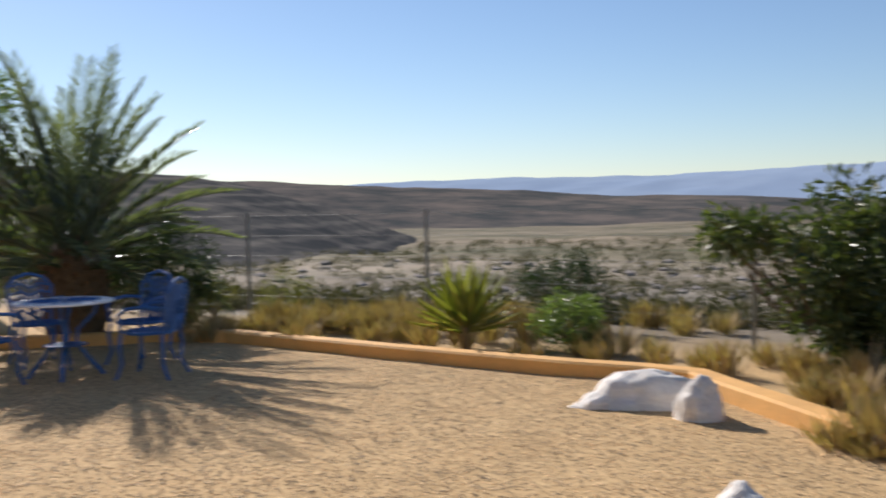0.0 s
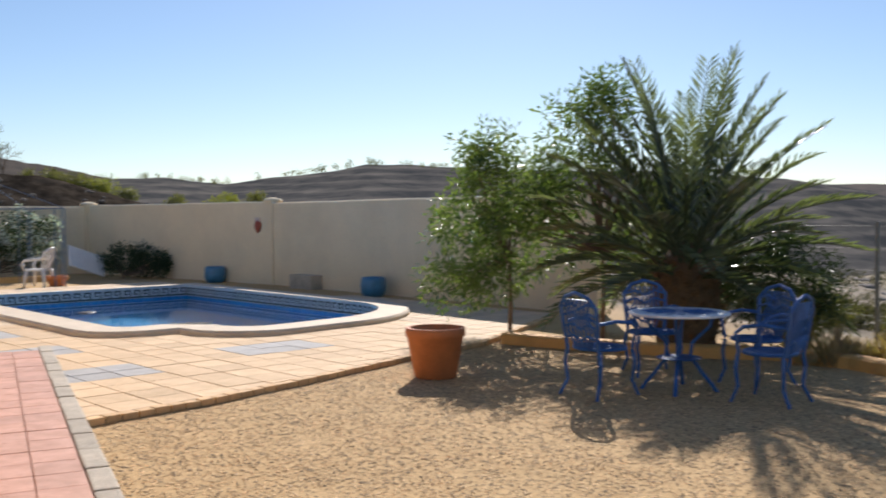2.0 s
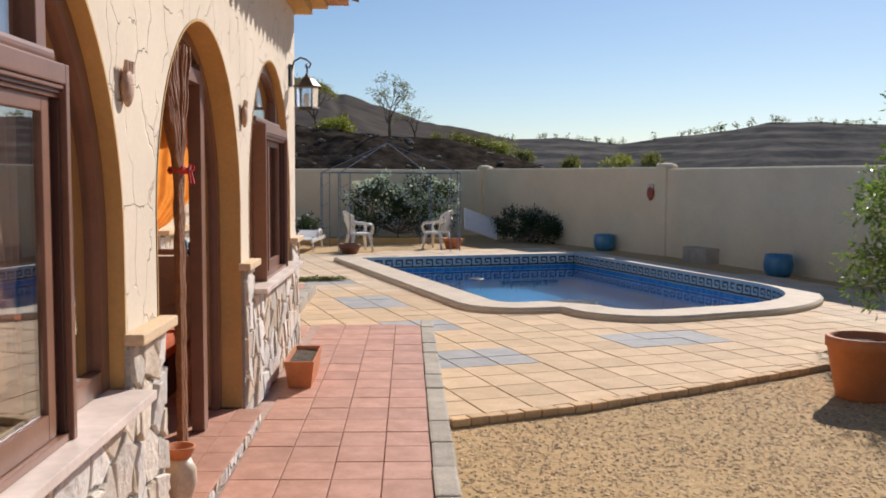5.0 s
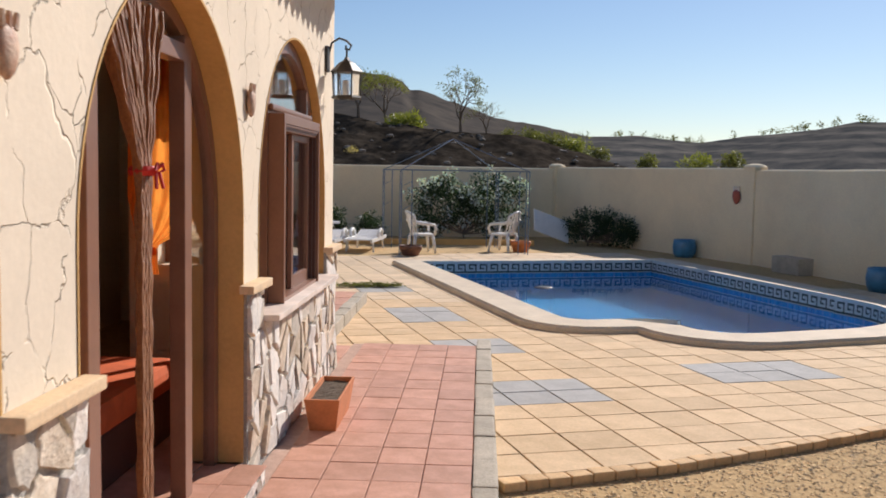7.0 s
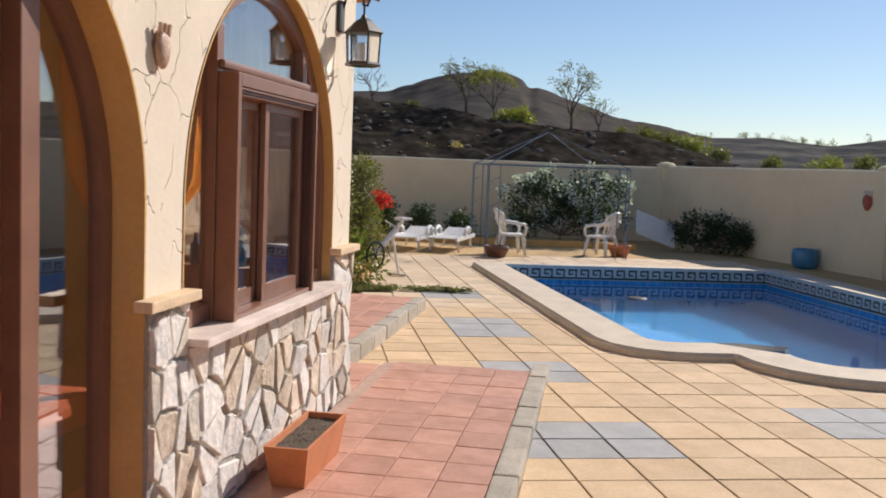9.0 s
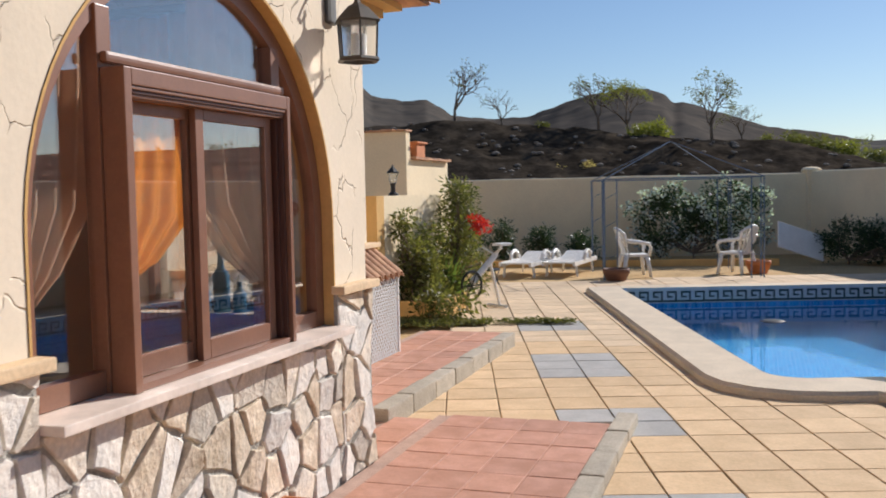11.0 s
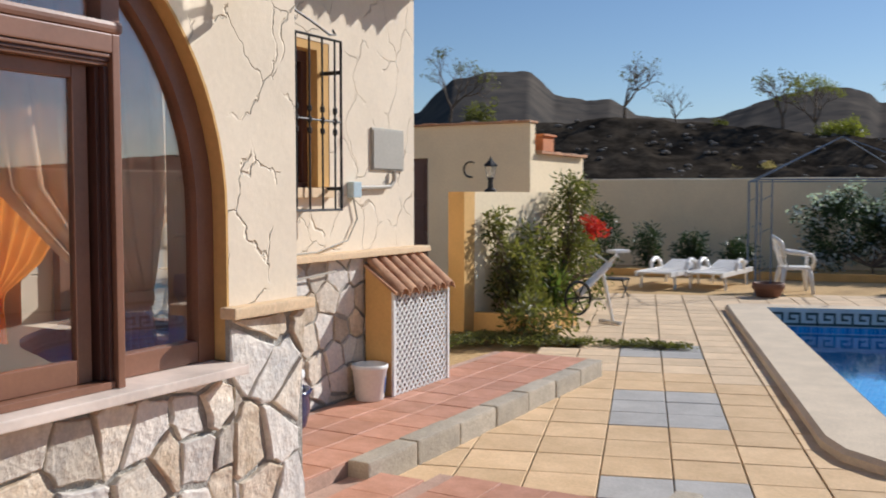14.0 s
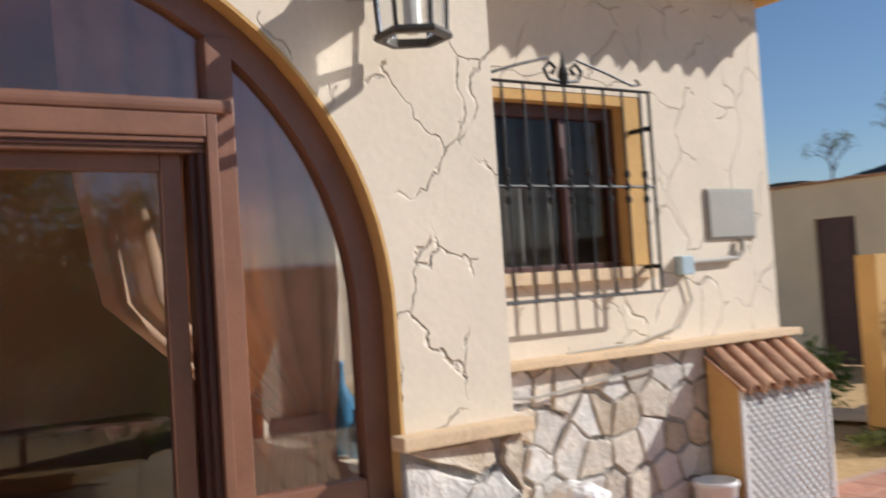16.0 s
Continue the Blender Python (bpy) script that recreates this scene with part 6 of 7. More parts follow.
def wall_ornament(at, rz, s, mat, label):
    t = thing("wall_ornament", label, "ornament", at, rz)
    bm = bmesh.new()
    bmesh.ops.create_icosphere(bm, subdivisions=3, radius=0.1)
    for v in bm.verts:
        k = 1 - 0.35 * max(0, -v.co.z * 10) * 0.6
        v.co = Vector((v.co.x * 0.9 * k, v.co.y * 0.35, v.co.z * 1.25)) * s
    part("body", bm, mat, t, "", True)
    bm = bmesh.new()
    for dx in (-0.05, 0, 0.05):
        tube(bm, [(dx * s, -0.005, 0.09 * s), (dx * 1.3 * s, -0.01, 0.16 * s)], 0.02 * s, 6, 0.012 * s)
    part("crest", bm, SILLM if mat is REDM else mat, t)


wall_ornament((6.66, 22.72, 1.42), -65, 1.35, REDM, "red ceramic ornament hanging on the boundary wall")
_p = bpy.data.objects["wall_ornament"]
FACE = surf("painted_clay_mask", (0.50, 0.24, 0.13), 0.6, 0.35, 18, 0.2, 60, 0.3, 60, other=(0.62, 0.48, 0.34))
wall_ornament((FX + 0.02, 7.20, 2.15), 90, 0.62, FACE, "small painted clay ornament on the pier between door and window")
wall_ornament((FX + 0.02, 4.58, 2.09), 90, 0.62, FACE, "small painted clay ornament on the narrow pier")

# ---- by the porch ----
GLASSL = glass("lantern_glass", (0.95, 0.95, 0.92), 0.25)


BRONZE = surf("weathered_bronze", (0.085, 0.075, 0.062), 0.5, 0.2, 10, 0.1, 90, 0.1, 90, metal=0.3)


def lantern(at):
    """A six-sided wall lantern on a scrolled bracket; the wall lies behind it at -x."""
    t = thing("wall_lantern", "black iron six-sided wall lantern on a scrolled bracket", "lamp", at)
    bm = bmesh.new()
    lathe(bm, [(0.052, -0.13), (0.06, -0.12), (0.06, 0.05), (0.052, 0.07)], 12, Matrix.Translation((-0.155, 0, 0.34)) @ Matrix.Diagonal((0.35, 1, 1, 1)))
    tube(bm, [(-0.14, 0, 0.36), (-0.12, 0, 0.44), (-0.06, 0, 0.475), (0.0, 0, 0.455), (0.035, 0, 0.42), (0.02, 0, 0.385), (-0.01, 0, 0.39), (-0.005, 0, 0.42)], 0.009, 6)
    tube(bm, [(0, 0, 0.40), (0, 0, 0.30)], 0.008, 6)
    part("bracket", bm, BRONZE, t)
    bm = bmesh.new()
    lathe(bm, [(0.125, 0.205), (0.13, 0.215), (0.10, 0.245), (0.06, 0.285), (0.025, 0.305), (0.012, 0.33), (0.0, 0.335)], 6)
    part("cap", bm, BRONZE, t)
    bm = bmesh.new()
    lathe(bm, [(0.115, 0.0), (0.12, 0.01), (0.115, 0.022), (0.092, 0.026), (0.092, 0.0), (0.115, 0.0)], 6, caps=False)
    part("base_ring", bm, BRONZE, t)
    for k in range(6):
        a = radians(60 * k)
        bm = bmesh.new()
        tube(bm, [(0.103 * math.cos(a), 0.103 * math.sin(a), 0.02), (0.113 * math.cos(a), 0.113 * math.sin(a), 0.21)], 0.006, 5)
        part("rib", bm, BRONZE, t)
        b = radians(60 * (k + 1))
        bm = bmesh.new()
        q = [(0.098 * math.cos(a), 0.098 * math.sin(a), 0.025), (0.098 * math.cos(b), 0.098 * math.sin(b), 0.025), (0.108 * math.cos(b), 0.108 * math.sin(b), 0.207), (0.108 * math.cos(a), 0.108 * math.sin(a), 0.207)]
        bm.faces.new([bm.verts.new(p) for p in q])
        part("pane", bm, GLASSL, t).visible_shadow = False
    bm = bmesh.new()
    lathe(bm, [(0.02, 0.02), (0.028, 0.03), (0.028, 0.14), (0.0, 0.15)], 10)
    part("bulb", bm, PLASTIC, t)


lantern((FX + 0.165, 9.74, 2.37))


def trough_planter():
    t = thing("planter_box", "long orange terracotta planter with bare soil against the cladding", "planter", (0.215, 8.44, Z_WK))
    bm = bmesh.new()
    o = [(0.085, 0.31, 0.0), (0.115, 0.36, 0.215), (0.10, 0.345, 0.215), (0.095, 0.34, 0.18)]
    rows = [[bm.verts.new((sx * x, sy * y, z)) for sx, sy in ((-1, -1), (1, -1), (1, 1), (-1, 1))] for x, y, z in o]
    bm.faces.new(rows[0][::-1])
    for u, w in zip(rows, rows[1:]):
        for i in range(4):
            bm.faces.new((u[i], u[(i + 1) % 4], w[(i + 1) % 4], w[i]))
    part("body", bm, CLAY, t)
    bm = bmesh.new()
    n = 14
    vs = [[bm.verts.new((-0.094 + 0.188 * i / 4, -0.338 + 0.676 * j / n, 0.185 + 0.012 * noise.noise(Vector((i * 1.3, j * 1.1, 2))))) for i in range(5)] for j in range(n + 1)]
    for j in range(n):
        for i in range(4):
            bm.faces.new((vs[j][i], vs[j][i + 1], vs[j + 1][i + 1], vs[j + 1][i]))
    part("soil", bm, SOIL, t)


trough_planter()
VASE = surf("cream_vase", (0.62, 0.48, 0.33), 0.5, 0.25, 8, 0.1, 50, 0.15, 40)
_t = thing("vase", "small cream vase with a red clay rim beside the doorway", "vase", (-0.01, 5.22, W2[2]))
_t.scale = (0.86, 0.86, 0.86)
bm = bmesh.new()
lathe(bm, [(0.055, 0), (0.06, 0.02), (0.095, 0.12), (0.09, 0.2), (0.06, 0.26)], 24)
part("body", bm, VASE, _t, "", True)
bm = bmesh.new()
lathe(bm, [(0.06, 0.26), (0.085, 0.31), (0.088, 0.325), (0.075, 0.325), (0.055, 0.27)], 24)
part("rim", bm, CLAY, _t, "red clay rim", True)

# curtains, sofa, bottles inside


def cloth(name, color, trans, sheer=0.0):
    m, n, l, p = base_mat(name)
    co = n.new("ShaderNodeTexCoord").outputs["Object"]
    c = ramp(n, l, noise_node(n, l, co, 6, 4), shade(color, 0.85), shade(color, 1.1))
    l.new(c, p.inputs["Base Color"])
    p.inputs["Roughness"].default_value = 0.8
    tr = n.new("ShaderNodeBsdfTranslucent")
    l.new(c, tr.inputs[0])
    mx = n.new("ShaderNodeMixShader")
    mx.inputs[0].default_value = trans
    l.new(p.outputs[0], mx.inputs[1])
    l.new(tr.outputs[0], mx.inputs[2])
    if sheer:
        tp = n.new("ShaderNodeBsdfTransparent")
        mt = n.new("ShaderNodeMixShader")
        mt.inputs[0].default_value = sheer
        l.new(mx.outputs[0], mt.inputs[1])
        l.new(tp.outputs[0], mt.inputs[2])
        mx = mt
    l.new(mx.outputs[0], n["Material Output"].inputs[0])
    return m


ORANGE = cloth("orange_curtain", (0.92, 0.34, 0.06), 0.6)
PEACH = cloth("sheer_peach_curtain", (0.92, 0.60, 0.40), 0.5, 0.2)


def tied_curtain(at, w_top, w_tie, z_top, z_tie, z_end, shift, material, label, seed, rz=0):
    """A gathered curtain in the plane of y, tied aside."""
    t = thing("curtain", label, "curtain", at, rz, group="porch curtains")
    bm = bmesh.new()
    nu, rows = 40, []
    prof = [(z_top, w_top, 0.0), (z_top - (z_top - z_tie) * 0.4, w_top * 0.98, shift * 0.06), (z_top - (z_top - z_tie) * 0.72, w_top * 0.9, shift * 0.25), (z_top - (z_top - z_tie) * 0.88, w_top * 0.55, shift * 0.65), (z_tie + 0.05, w_tie * 1.4, shift * 0.97), (z_tie, w_tie, shift),
            (z_tie - 0.08, w_tie * 1.2, shift), (z_end, w_tie * 1.5, shift)]
    for z, w, s in prof:
        rows.append([bm.verts.new((0.024 * math.sin(i * 0.95 + seed) * min(1, w / w_top + 0.3), s + w * (i / nu - 0.5), z)) for i in range(nu + 1)])
    for u, v in zip(rows, rows[1:]):
        for i in range(nu):
            bm.faces.new((u[i], u[i + 1], v[i + 1], v[i]))
    bmesh.ops.subdivide_edges(bm, edges=bm.edges, cuts=1, smooth=0.6)
    part("cloth", bm, material, t, "", True)
    bm = bmesh.new()
    lathe(bm, [(w_tie * 0.55, z_tie - 0.03), (w_tie * 0.6, z_tie), (w_tie * 0.55, z_tie + 0.03)], 16, Matrix.Translation((0, shift, 0)) @ Matrix.Diagonal((0.45, 1, 1, 1)))
    part("tie", bm, material, t)


XC = FX - 0.265
tied_curtain((-1.25, 9.73, 0), 0.80, 0.09, 2.72, 1.12, 0.93, 0.22, ORANGE, "orange curtain tied aside at the porch side window", 1, 90)
tied_curtain((-0.70, 9.66, 0), 0.62, 0.09, 2.72, 1.16, 0.93, -0.24, PEACH, "sheer peach curtain tied aside at the porch side window", 2, 90)
tied_curtain((XC, 9.22, 0), 0.84, 0.17, 2.72, 1.22, 0.99, 0.27, PEACH, "sheer peach curtain hanging behind the window edge", 6)
tagged(part("curtain_rail", newbox(-1.75, -0.42, 9.63, 9.846, 2.70, 2.74, bevel=0.005), WOODD), "dark wooden curtain rail over the side window", "curtain rail", kind="structure")
tied_curtain((XC, 7.86, 0), 0.66, 0.11, 2.72, 1.22, 0.99, -0.20, PEACH, "sheer peach curtain tied aside behind the window edge", 3)
tied_curtain((XC, 7.26, 0), 0.60, 0.10, 2.70, 1.28, 0.95, 0.20, ORANGE, "orange curtain tied aside in the doorway", 4)
tied_curtain((XC, 3.9, 0), 0.7, 0.10, 2.72, 1.30, 1.02, 0.2, PEACH, "sheer peach curtain tied aside behind the first window", 5)

for y0, y1 in ((2.3, 4.35), (6.9, 7.498), (7.5, 9.7)):
    tagged(part("curtain_rail", newbox(FX - 0.30, FX - 0.203, y0, y1, 2.70, 2.74, bevel=0.005), WOODD), "dark wooden curtain rail on the porch wall", "curtain rail", kind="structure")
BEAD = surf("brown_bead", (0.28, 0.105, 0.035), 0.5, 0.35, 30, 0.3, 90, 0.6, 120, other=(0.40, 0.18, 0.06))
RIBBON = surf("red_ribbon", (0.62, 0.03, 0.02), 0.6, 0.2, 10, 0.1, 60, 0.1, 60)


def bead_curtain():
    t = thing("bead_curtain", "brown bead curtain gathered and tied with a red ribbon", "bead curtain", (FX - 0.12, 5.82, 0))
    rnd = random.Random(6)
    for i in range(44):
        k = (i + 0.5) / 44 - 0.5
        bm = bmesh.new()
        pts = []
        x = rnd.uniform(-0.03, 0.03)
        for s in range(34):
            z = 2.44 - 2.14 * s / 33
            f = max(0.0, (z - 1.78) / 0.66)
            w = 0.10 + 0.54 * f ** 1.1
            pts.append((x * (0.4 + f), k * w + 0.14 * (1 - f) - 0.04 * f + 0.005 * math.sin(s * 1.9 + i), z))
        tube(bm, pts, 0.009, 4)
        for v in bm.verts:
            v.co.x += 0.003 * math.sin(v.co.z * 260 + i)
            v.co.y += 0.003 * math.cos(v.co.z * 260 + i * 2)
        part("bead_string", bm, BEAD, t)
    bm = bmesh.new()
    lathe(bm, [(0.05, 1.76), (0.06, 1.78), (0.05, 1.80)], 14, Matrix.Translation((0, 0.14, 0)))
    for s in (-1, 1):
        tube(bm, [(0.05, 0.14, 1.78), (0.07, 0.14 + s * 0.03, 1.81), (0.07, 0.14 + s * 0.055, 1.785), (0.06, 0.14 + s * 0.02, 1.775), (0.07, 0.14 + s * 0.04, 1.71)], 0.008, 5)
    part("ribbon", bm, RIBBON, t, "red ribbon tied in a bow")


bead_curtain()
SOFAC = cloth("orange_throw", (0.74, 0.15, 0.04), 0.1)


def daybed():
    t = thing("daybed", "low daybed covered with an orange-red throw inside the doorway", "daybed", (-1.0, 6.75, 0.216))
    part("base", newbox(-0.4, 0.4, -0.95, 0.95, 0.0, 0.28, bevel=0.02), WOODD, t)
    part("mattress", newbox(-0.42, 0.42, -0.96, 0.96, 0.285, 0.45, bevel=0.05), SOFAC, t)
    part("bolster", newbox(-0.40, -0.18, -0.9, 0.9, 0.452, 0.68, bevel=0.08), SOFAC, t)


daybed()
INK = glass("cobalt_bottle_glass", (0.05, 0.08, 0.55), 0.05)
bm = newbox(-2.995, -2.55, 7.6, 9.8, 0.22, 1.02, bevel=0.01)
tagged(part("inner_ledge", bm, WOODD), "low dark wooden ledge inside the porch", "ledge", kind="structure")
for k, (y, h, r) in enumerate(((-0.88, 0.36, 0.05), (-1.0, 0.2, 0.04), (-1.09, 0.22, 0.04), (-0.76, 0.18, 0.04))):
    bm = bmesh.new()
    lathe(bm, [(r, 0), (r, h * 0.6), (r * 0.4, h * 0.75), (r * 0.35, h * 0.95), (r * 0.45, h), (0.0, h)], 16)
    ob = part("bottle", bm, BLUEPOT, None, "", True)
    ob.location = (y, 9.94, 1.0)
    tagged(ob, "cobalt blue glass bottle on the side window sill", "bottle", "blue bottles")

# ---- rear terrace ----
def grille():
    y0, y1, z0, z1, x = 10.91 - WIN[0], 12.15 - WIN[0], 1.52, 2.63, 0.16
    t = thing("window_grille", "black wrought iron window grille with scrolls on top", "grille", (WX, WIN[0], 0))
    bm = bmesh.new()
    tube(bm, [(x, y0, z0), (x, y1, z0), (x, y1, z1), (x, y0, z1), (x, y0, z0)], 0.011, 6)
    tube(bm, [(x, y0, 2.10), (x, y1, 2.10)], 0.008, 6)
    part("frame", bm, IRON, t)
    n = 9
    for k in range(n):
        y = y0 + (y1 - y0) * (k + 0.5) / n
        bm = bmesh.new()
        tube(bm, [(x, y, z0), (x, y, z1)], 0.007, 6)
        for z in (2.03, 2.10, 2.17):
            lathe(bm, [(0.006, z - 0.025), (0.016, z - 0.012), (0.016, z + 0.012), (0.006, z + 0.025)], 8, Matrix.Translation((x, y, 0)))
        part("bar", bm, IRON, t)
    for y in (y0, y1):
        for z in (z0 + 0.14, z1 - 0.2):
            bm = newbox(0.001, x, y - 0.012, y + 0.012, z - 0.012, z + 0.012)
            part("bracket", bm, IRON, t)
    bm = bmesh.new()
    c = (y0 + y1) / 2
    for s in (-1, 1):
        tube(bm, [(x, c + s * 0.1, z1 + 0.14), (x, c + s * 0.3, z1 + 0.09), (x, c + s * 0.5, z1 + 0.03), (x, c + s * 0.56, z1 + 0.04), (x, c + s * 0.53, z1 + 0.065)], 0.008, 6)
        tube(bm, [(x, c + s * 0.02, z1 + 0.02), (x, c + s * 0.1, z1 + 0.03), (x, c + s * 0.13, z1 + 0.08), (x, c + s * 0.09, z1 + 0.12), (x, c + s * 0.05, z1 + 0.09), (x, c + s * 0.08, z1 + 0.06)], 0.010, 6)
    lathe(bm, [(0.02, z1), (0.03, z1 + 0.06), (0.012, z1 + 0.12), (0.0, z1 + 0.19)], 8, Matrix.Translation((x, c, 0)))
    part("scroll", bm, IRON, t)


grille()
w = thing("window_3", "dark brown sash window with a white curtain behind the bars", "window", (WX - 0.12, WIN[0], WIN[2]), kind="structure")
bm = bmesh.new()
ww, hh = WIN[1] - WIN[0] - 0.03, WIN[3] - WIN[2]
for a in ((0, ww, 0, 0.07), (0, ww, hh - 0.07, hh)):
    box(bm, -0.03, 0.03, a[0], a[1], a[2], a[3], bevel=0.005)
for a in ((0, 0.06), (ww - 0.06, ww), (ww * 0.66 - 0.02, ww * 0.66 + 0.02)):
    box(bm, -0.03, 0.03, a[0], a[1], 0.072, hh - 0.072, bevel=0.005)
part("window_frame", bm, WOODD, w)
for a, b in ((0.062, ww * 0.66 - 0.022), (ww * 0.66 + 0.022, ww - 0.062)):
    g = part("pane", newbox(-0.006, 0, a, b, 0.074, hh - 0.074), SCREEN, w)
    g.visible_shadow = False
bm = newbox(WX - 0.29, WX - 0.004, WIN[1] - 0.03, WIN[1] + 0.098, WIN[2] + 0.04, WIN[3] + 0.058)
box(bm, WX - 0.29, WX - 0.004, WIN[0] + 0.002, WIN[1] - 0.031, WIN[3] + 0.002, WIN[3] + 0.058)
tagged(part("window_lining", bm, OCHRE), "ochre painted window reveal", "window reveal", kind="structure")
tagged(part("window_sill", newbox(WX - 0.29, WX + 0.05, WIN[0] + 0.002, WIN[1] + 0.098, WIN[2] - 0.03, WIN[2] + 0.036, bevel=0.005), LEDGE), "yellowish stone sill under the barred window", "sill", kind="structure")
LACE = cloth("white_net_curtain", (0.72, 0.70, 0.66), 0.4)
bm = bmesh.new()
rows = [[bm.verts.new((0.02 * math.sin(i * 1.1), i * 0.017, z)) for i in range(40)] for z in (0.0, 0.45)]
for i in range(39):
    bm.faces.new((rows[0][i], rows[0][i + 1], rows[1][i + 1], rows[1][i]))
_o = part("net_curtain", bm, LACE)
_o.location = (WX - 0.18, WIN[0] + 0.08, WIN[2] + 0.05)
tagged(_o, "white net half curtain behind the barred window", "curtain")

METERM = surf("grey_meter_box", (0.40, 0.37, 0.31), 0.55, 0.08, 3, 0.06, 40, 0.08, 40)
t = thing("meter_box", "flat grey meter box with a conduit on the wing wall", "meter box", (WX, 12.74, 1.80))
part("body", newbox(0.001, 0.016, 0, 0.44, 0, 0.31, bevel=0.004), METERM, t)
part("cover", newbox(0.017, 0.024, 0.012, 0.428, 0.012, 0.298, bevel=0.003), METERM, t)
bm = bmesh.new()
tube(bm, [(0.03, 0.28, 0.0), (0.03, 0.275, -0.08), (0.03, 0.22, -0.12), (0.03, 0.1, -0.125), (0.03, -0.2, -0.13)], 0.016, 8)
part("conduit", bm, METERM, t)
JBOX = surf("pale_blue_plastic", (0.45, 0.56, 0.60), 0.5, 0.1, 5, 0.05, 40, 0.05, 40)
part("junction_box", newbox(0.001, 0.06, -0.30, -0.2, -0.2, -0.09, bevel=0.008), JBOX, t, "pale blue junction box")
bm = bmesh.new()
tube(bm, [(0.02, -0.25, -0.2), (0.02, -0.2, -0.35), (0.02, -0.32, -0.5), (0.03, -0.7, -0.565), (0.03, -1.2, -0.575)], 0.006, 5)
part("cable", bm, METERM, t, "grey cable clipped to the wall")
bm = bmesh.new()
tube(bm, [(0.075, 11.0, 1.05), (0.085, 11.3, 1.03), (0.08, 11.7, 1.07), (0.075, 12.2, 1.10)], 0.008, 5)
_o = part("loose_cable", bm, METERM)
_o.location.x = WX
tagged(_o, "loose grey cable hanging along the cladding", "cable")

LATT = surf("white_lattice", (0.80, 0.79, 0.76), 0.5, 0.06, 6, 0.04, 50, 0.05, 50)


def gas_box():
    """A small ochre store with a lattice front and a roof of clay tiles."""
    y0, y1, x0, x1, zf, zb = 0.0, 0.80, 0.066, 0.29, 0.74, 0.92
    t = thing("gas_store", "small ochre store with a white lattice front and clay tile roof", "storage box", (WX, 12.57, Z_WK2))
    for a, b in ((y0, y0 + 0.06), (y1 - 0.06, y1)):
        bm = bmesh.new()
        vs = [[bm.verts.new((x, y, z)) for x, z in ((x0, 0), (x1, 0), (x1, zf), (x0, zb))] for y in (a, b)]
        bm.faces.new(vs[0])
        bm.faces.new(vs[1][::-1])
        for i in range(4):
            bm.faces.new((vs[0][i], vs[1][i], vs[1][(i + 1) % 4], vs[0][(i + 1) % 4]))
        bmesh.ops.recalc_face_normals(bm, faces=bm.faces)
        part("side_wall", bm, OCHRE, t)
    # A dark sheet stands in for the shade behind the lattice.
    part("inside_shade_panel", newbox(x0, x0 + 0.02, y0 + 0.062, y1 - 0.062, 0, zf), WOODD, t)
    bm = bmesh.new()
    n = 13
    span = 0.80
    for s in (-1, 1):
        for k in range(-n, n * 2):
            c = k * span / n * 1.0
            pts = []
            a0, a1 = (c, 0.0), (c + s * zf, zf)
            ya, yb = sorted((a0[0], a1[0]))
            # cut the strip to the panel
            def at_z(z):
                return c + s * z
            zs = [0.0, zf]
            if s > 0:
                zs = [max(0.0, -c), min(zf, span - c)]
            else:
                zs = [max(0.0, c - span), min(zf, c)]
            if zs[1] - zs[0] < 0.02:
                continue
            h = 0.0115
            q = [(x1 + (0.006 if s > 0 else 0.001), at_z(z) + d, z) for z, d in ((zs[0], -h), (zs[0], h), (zs[1], h), (zs[1], -h))]
            lo = [bm.verts.new(p) for p in q]
            hi = [bm.verts.new((p[0] + 0.006, p[1], p[2])) for p in q]
            bm.faces.new(hi)
            for i in range(4):
                bm.faces.new((lo[i], lo[(i + 1) % 4], hi[(i + 1) % 4], hi[i]))
    bmesh.ops.recalc_face_normals(bm, faces=bm.faces)
    part("lattice", bm, LATT, t)
    part("lattice_frame", newbox(x1, x1 + 0.02, -0.005, 0.02, 0.0, zf), LATT, t)
    part("lattice_frame", newbox(x1, x1 + 0.02, y1 - 0.02, y1 + 0.005, 0.0, zf), LATT, t)
    for k in range(6):
        bm = bmesh.new()
        m = 8
        y = 0.07 + 0.135 * k
        rows = []
        for x, z, r in ((x1 + 0.07, zf - 0.03, 0.062), (x0 + 0.0, zb + 0.03, 0.055)):
            for q in (r, r - 0.012):
                rows.append([bm.verts.new((x, y + q * math.cos(math.pi * i / m), z + q * math.sin(math.pi * i / m))) for i in range(m + 1)])
        for i in range(m):
            bm.faces.new((rows[0][i], rows[0][i + 1], rows[2][i + 1], rows[2][i]))
            bm.faces.new((rows[1][i + 1], rows[1][i], rows[3][i], rows[3][i + 1]))
            bm.faces.new((rows[0][i + 1], rows[0][i], rows[1][i], rows[1][i + 1]))
        part("roof_tile", bm, ROOFT, t, "", True)
    bm = bmesh.new()
    vs = [bm.verts.new(p) for p in ((x1 + 0.05, -0.02, zf + 0.002), (x1 + 0.05, y1 + 0.02, zf + 0.002), (x0, y1 + 0.02, zb + 0.015), (x0, -0.02, zb + 0.015))]
    bm.faces.new(vs)
    vt = [bm.verts.new(v.co - Vector((0, 0, 0.02))) for v in vs]
    bm.faces.new(vt[::-1])
    for i in range(4):
        bm.faces.new((vs[i], vt[i], vt[(i + 1) % 4], vs[(i + 1) % 4]))
    part("roof_bed", bm, ROOFT, t)


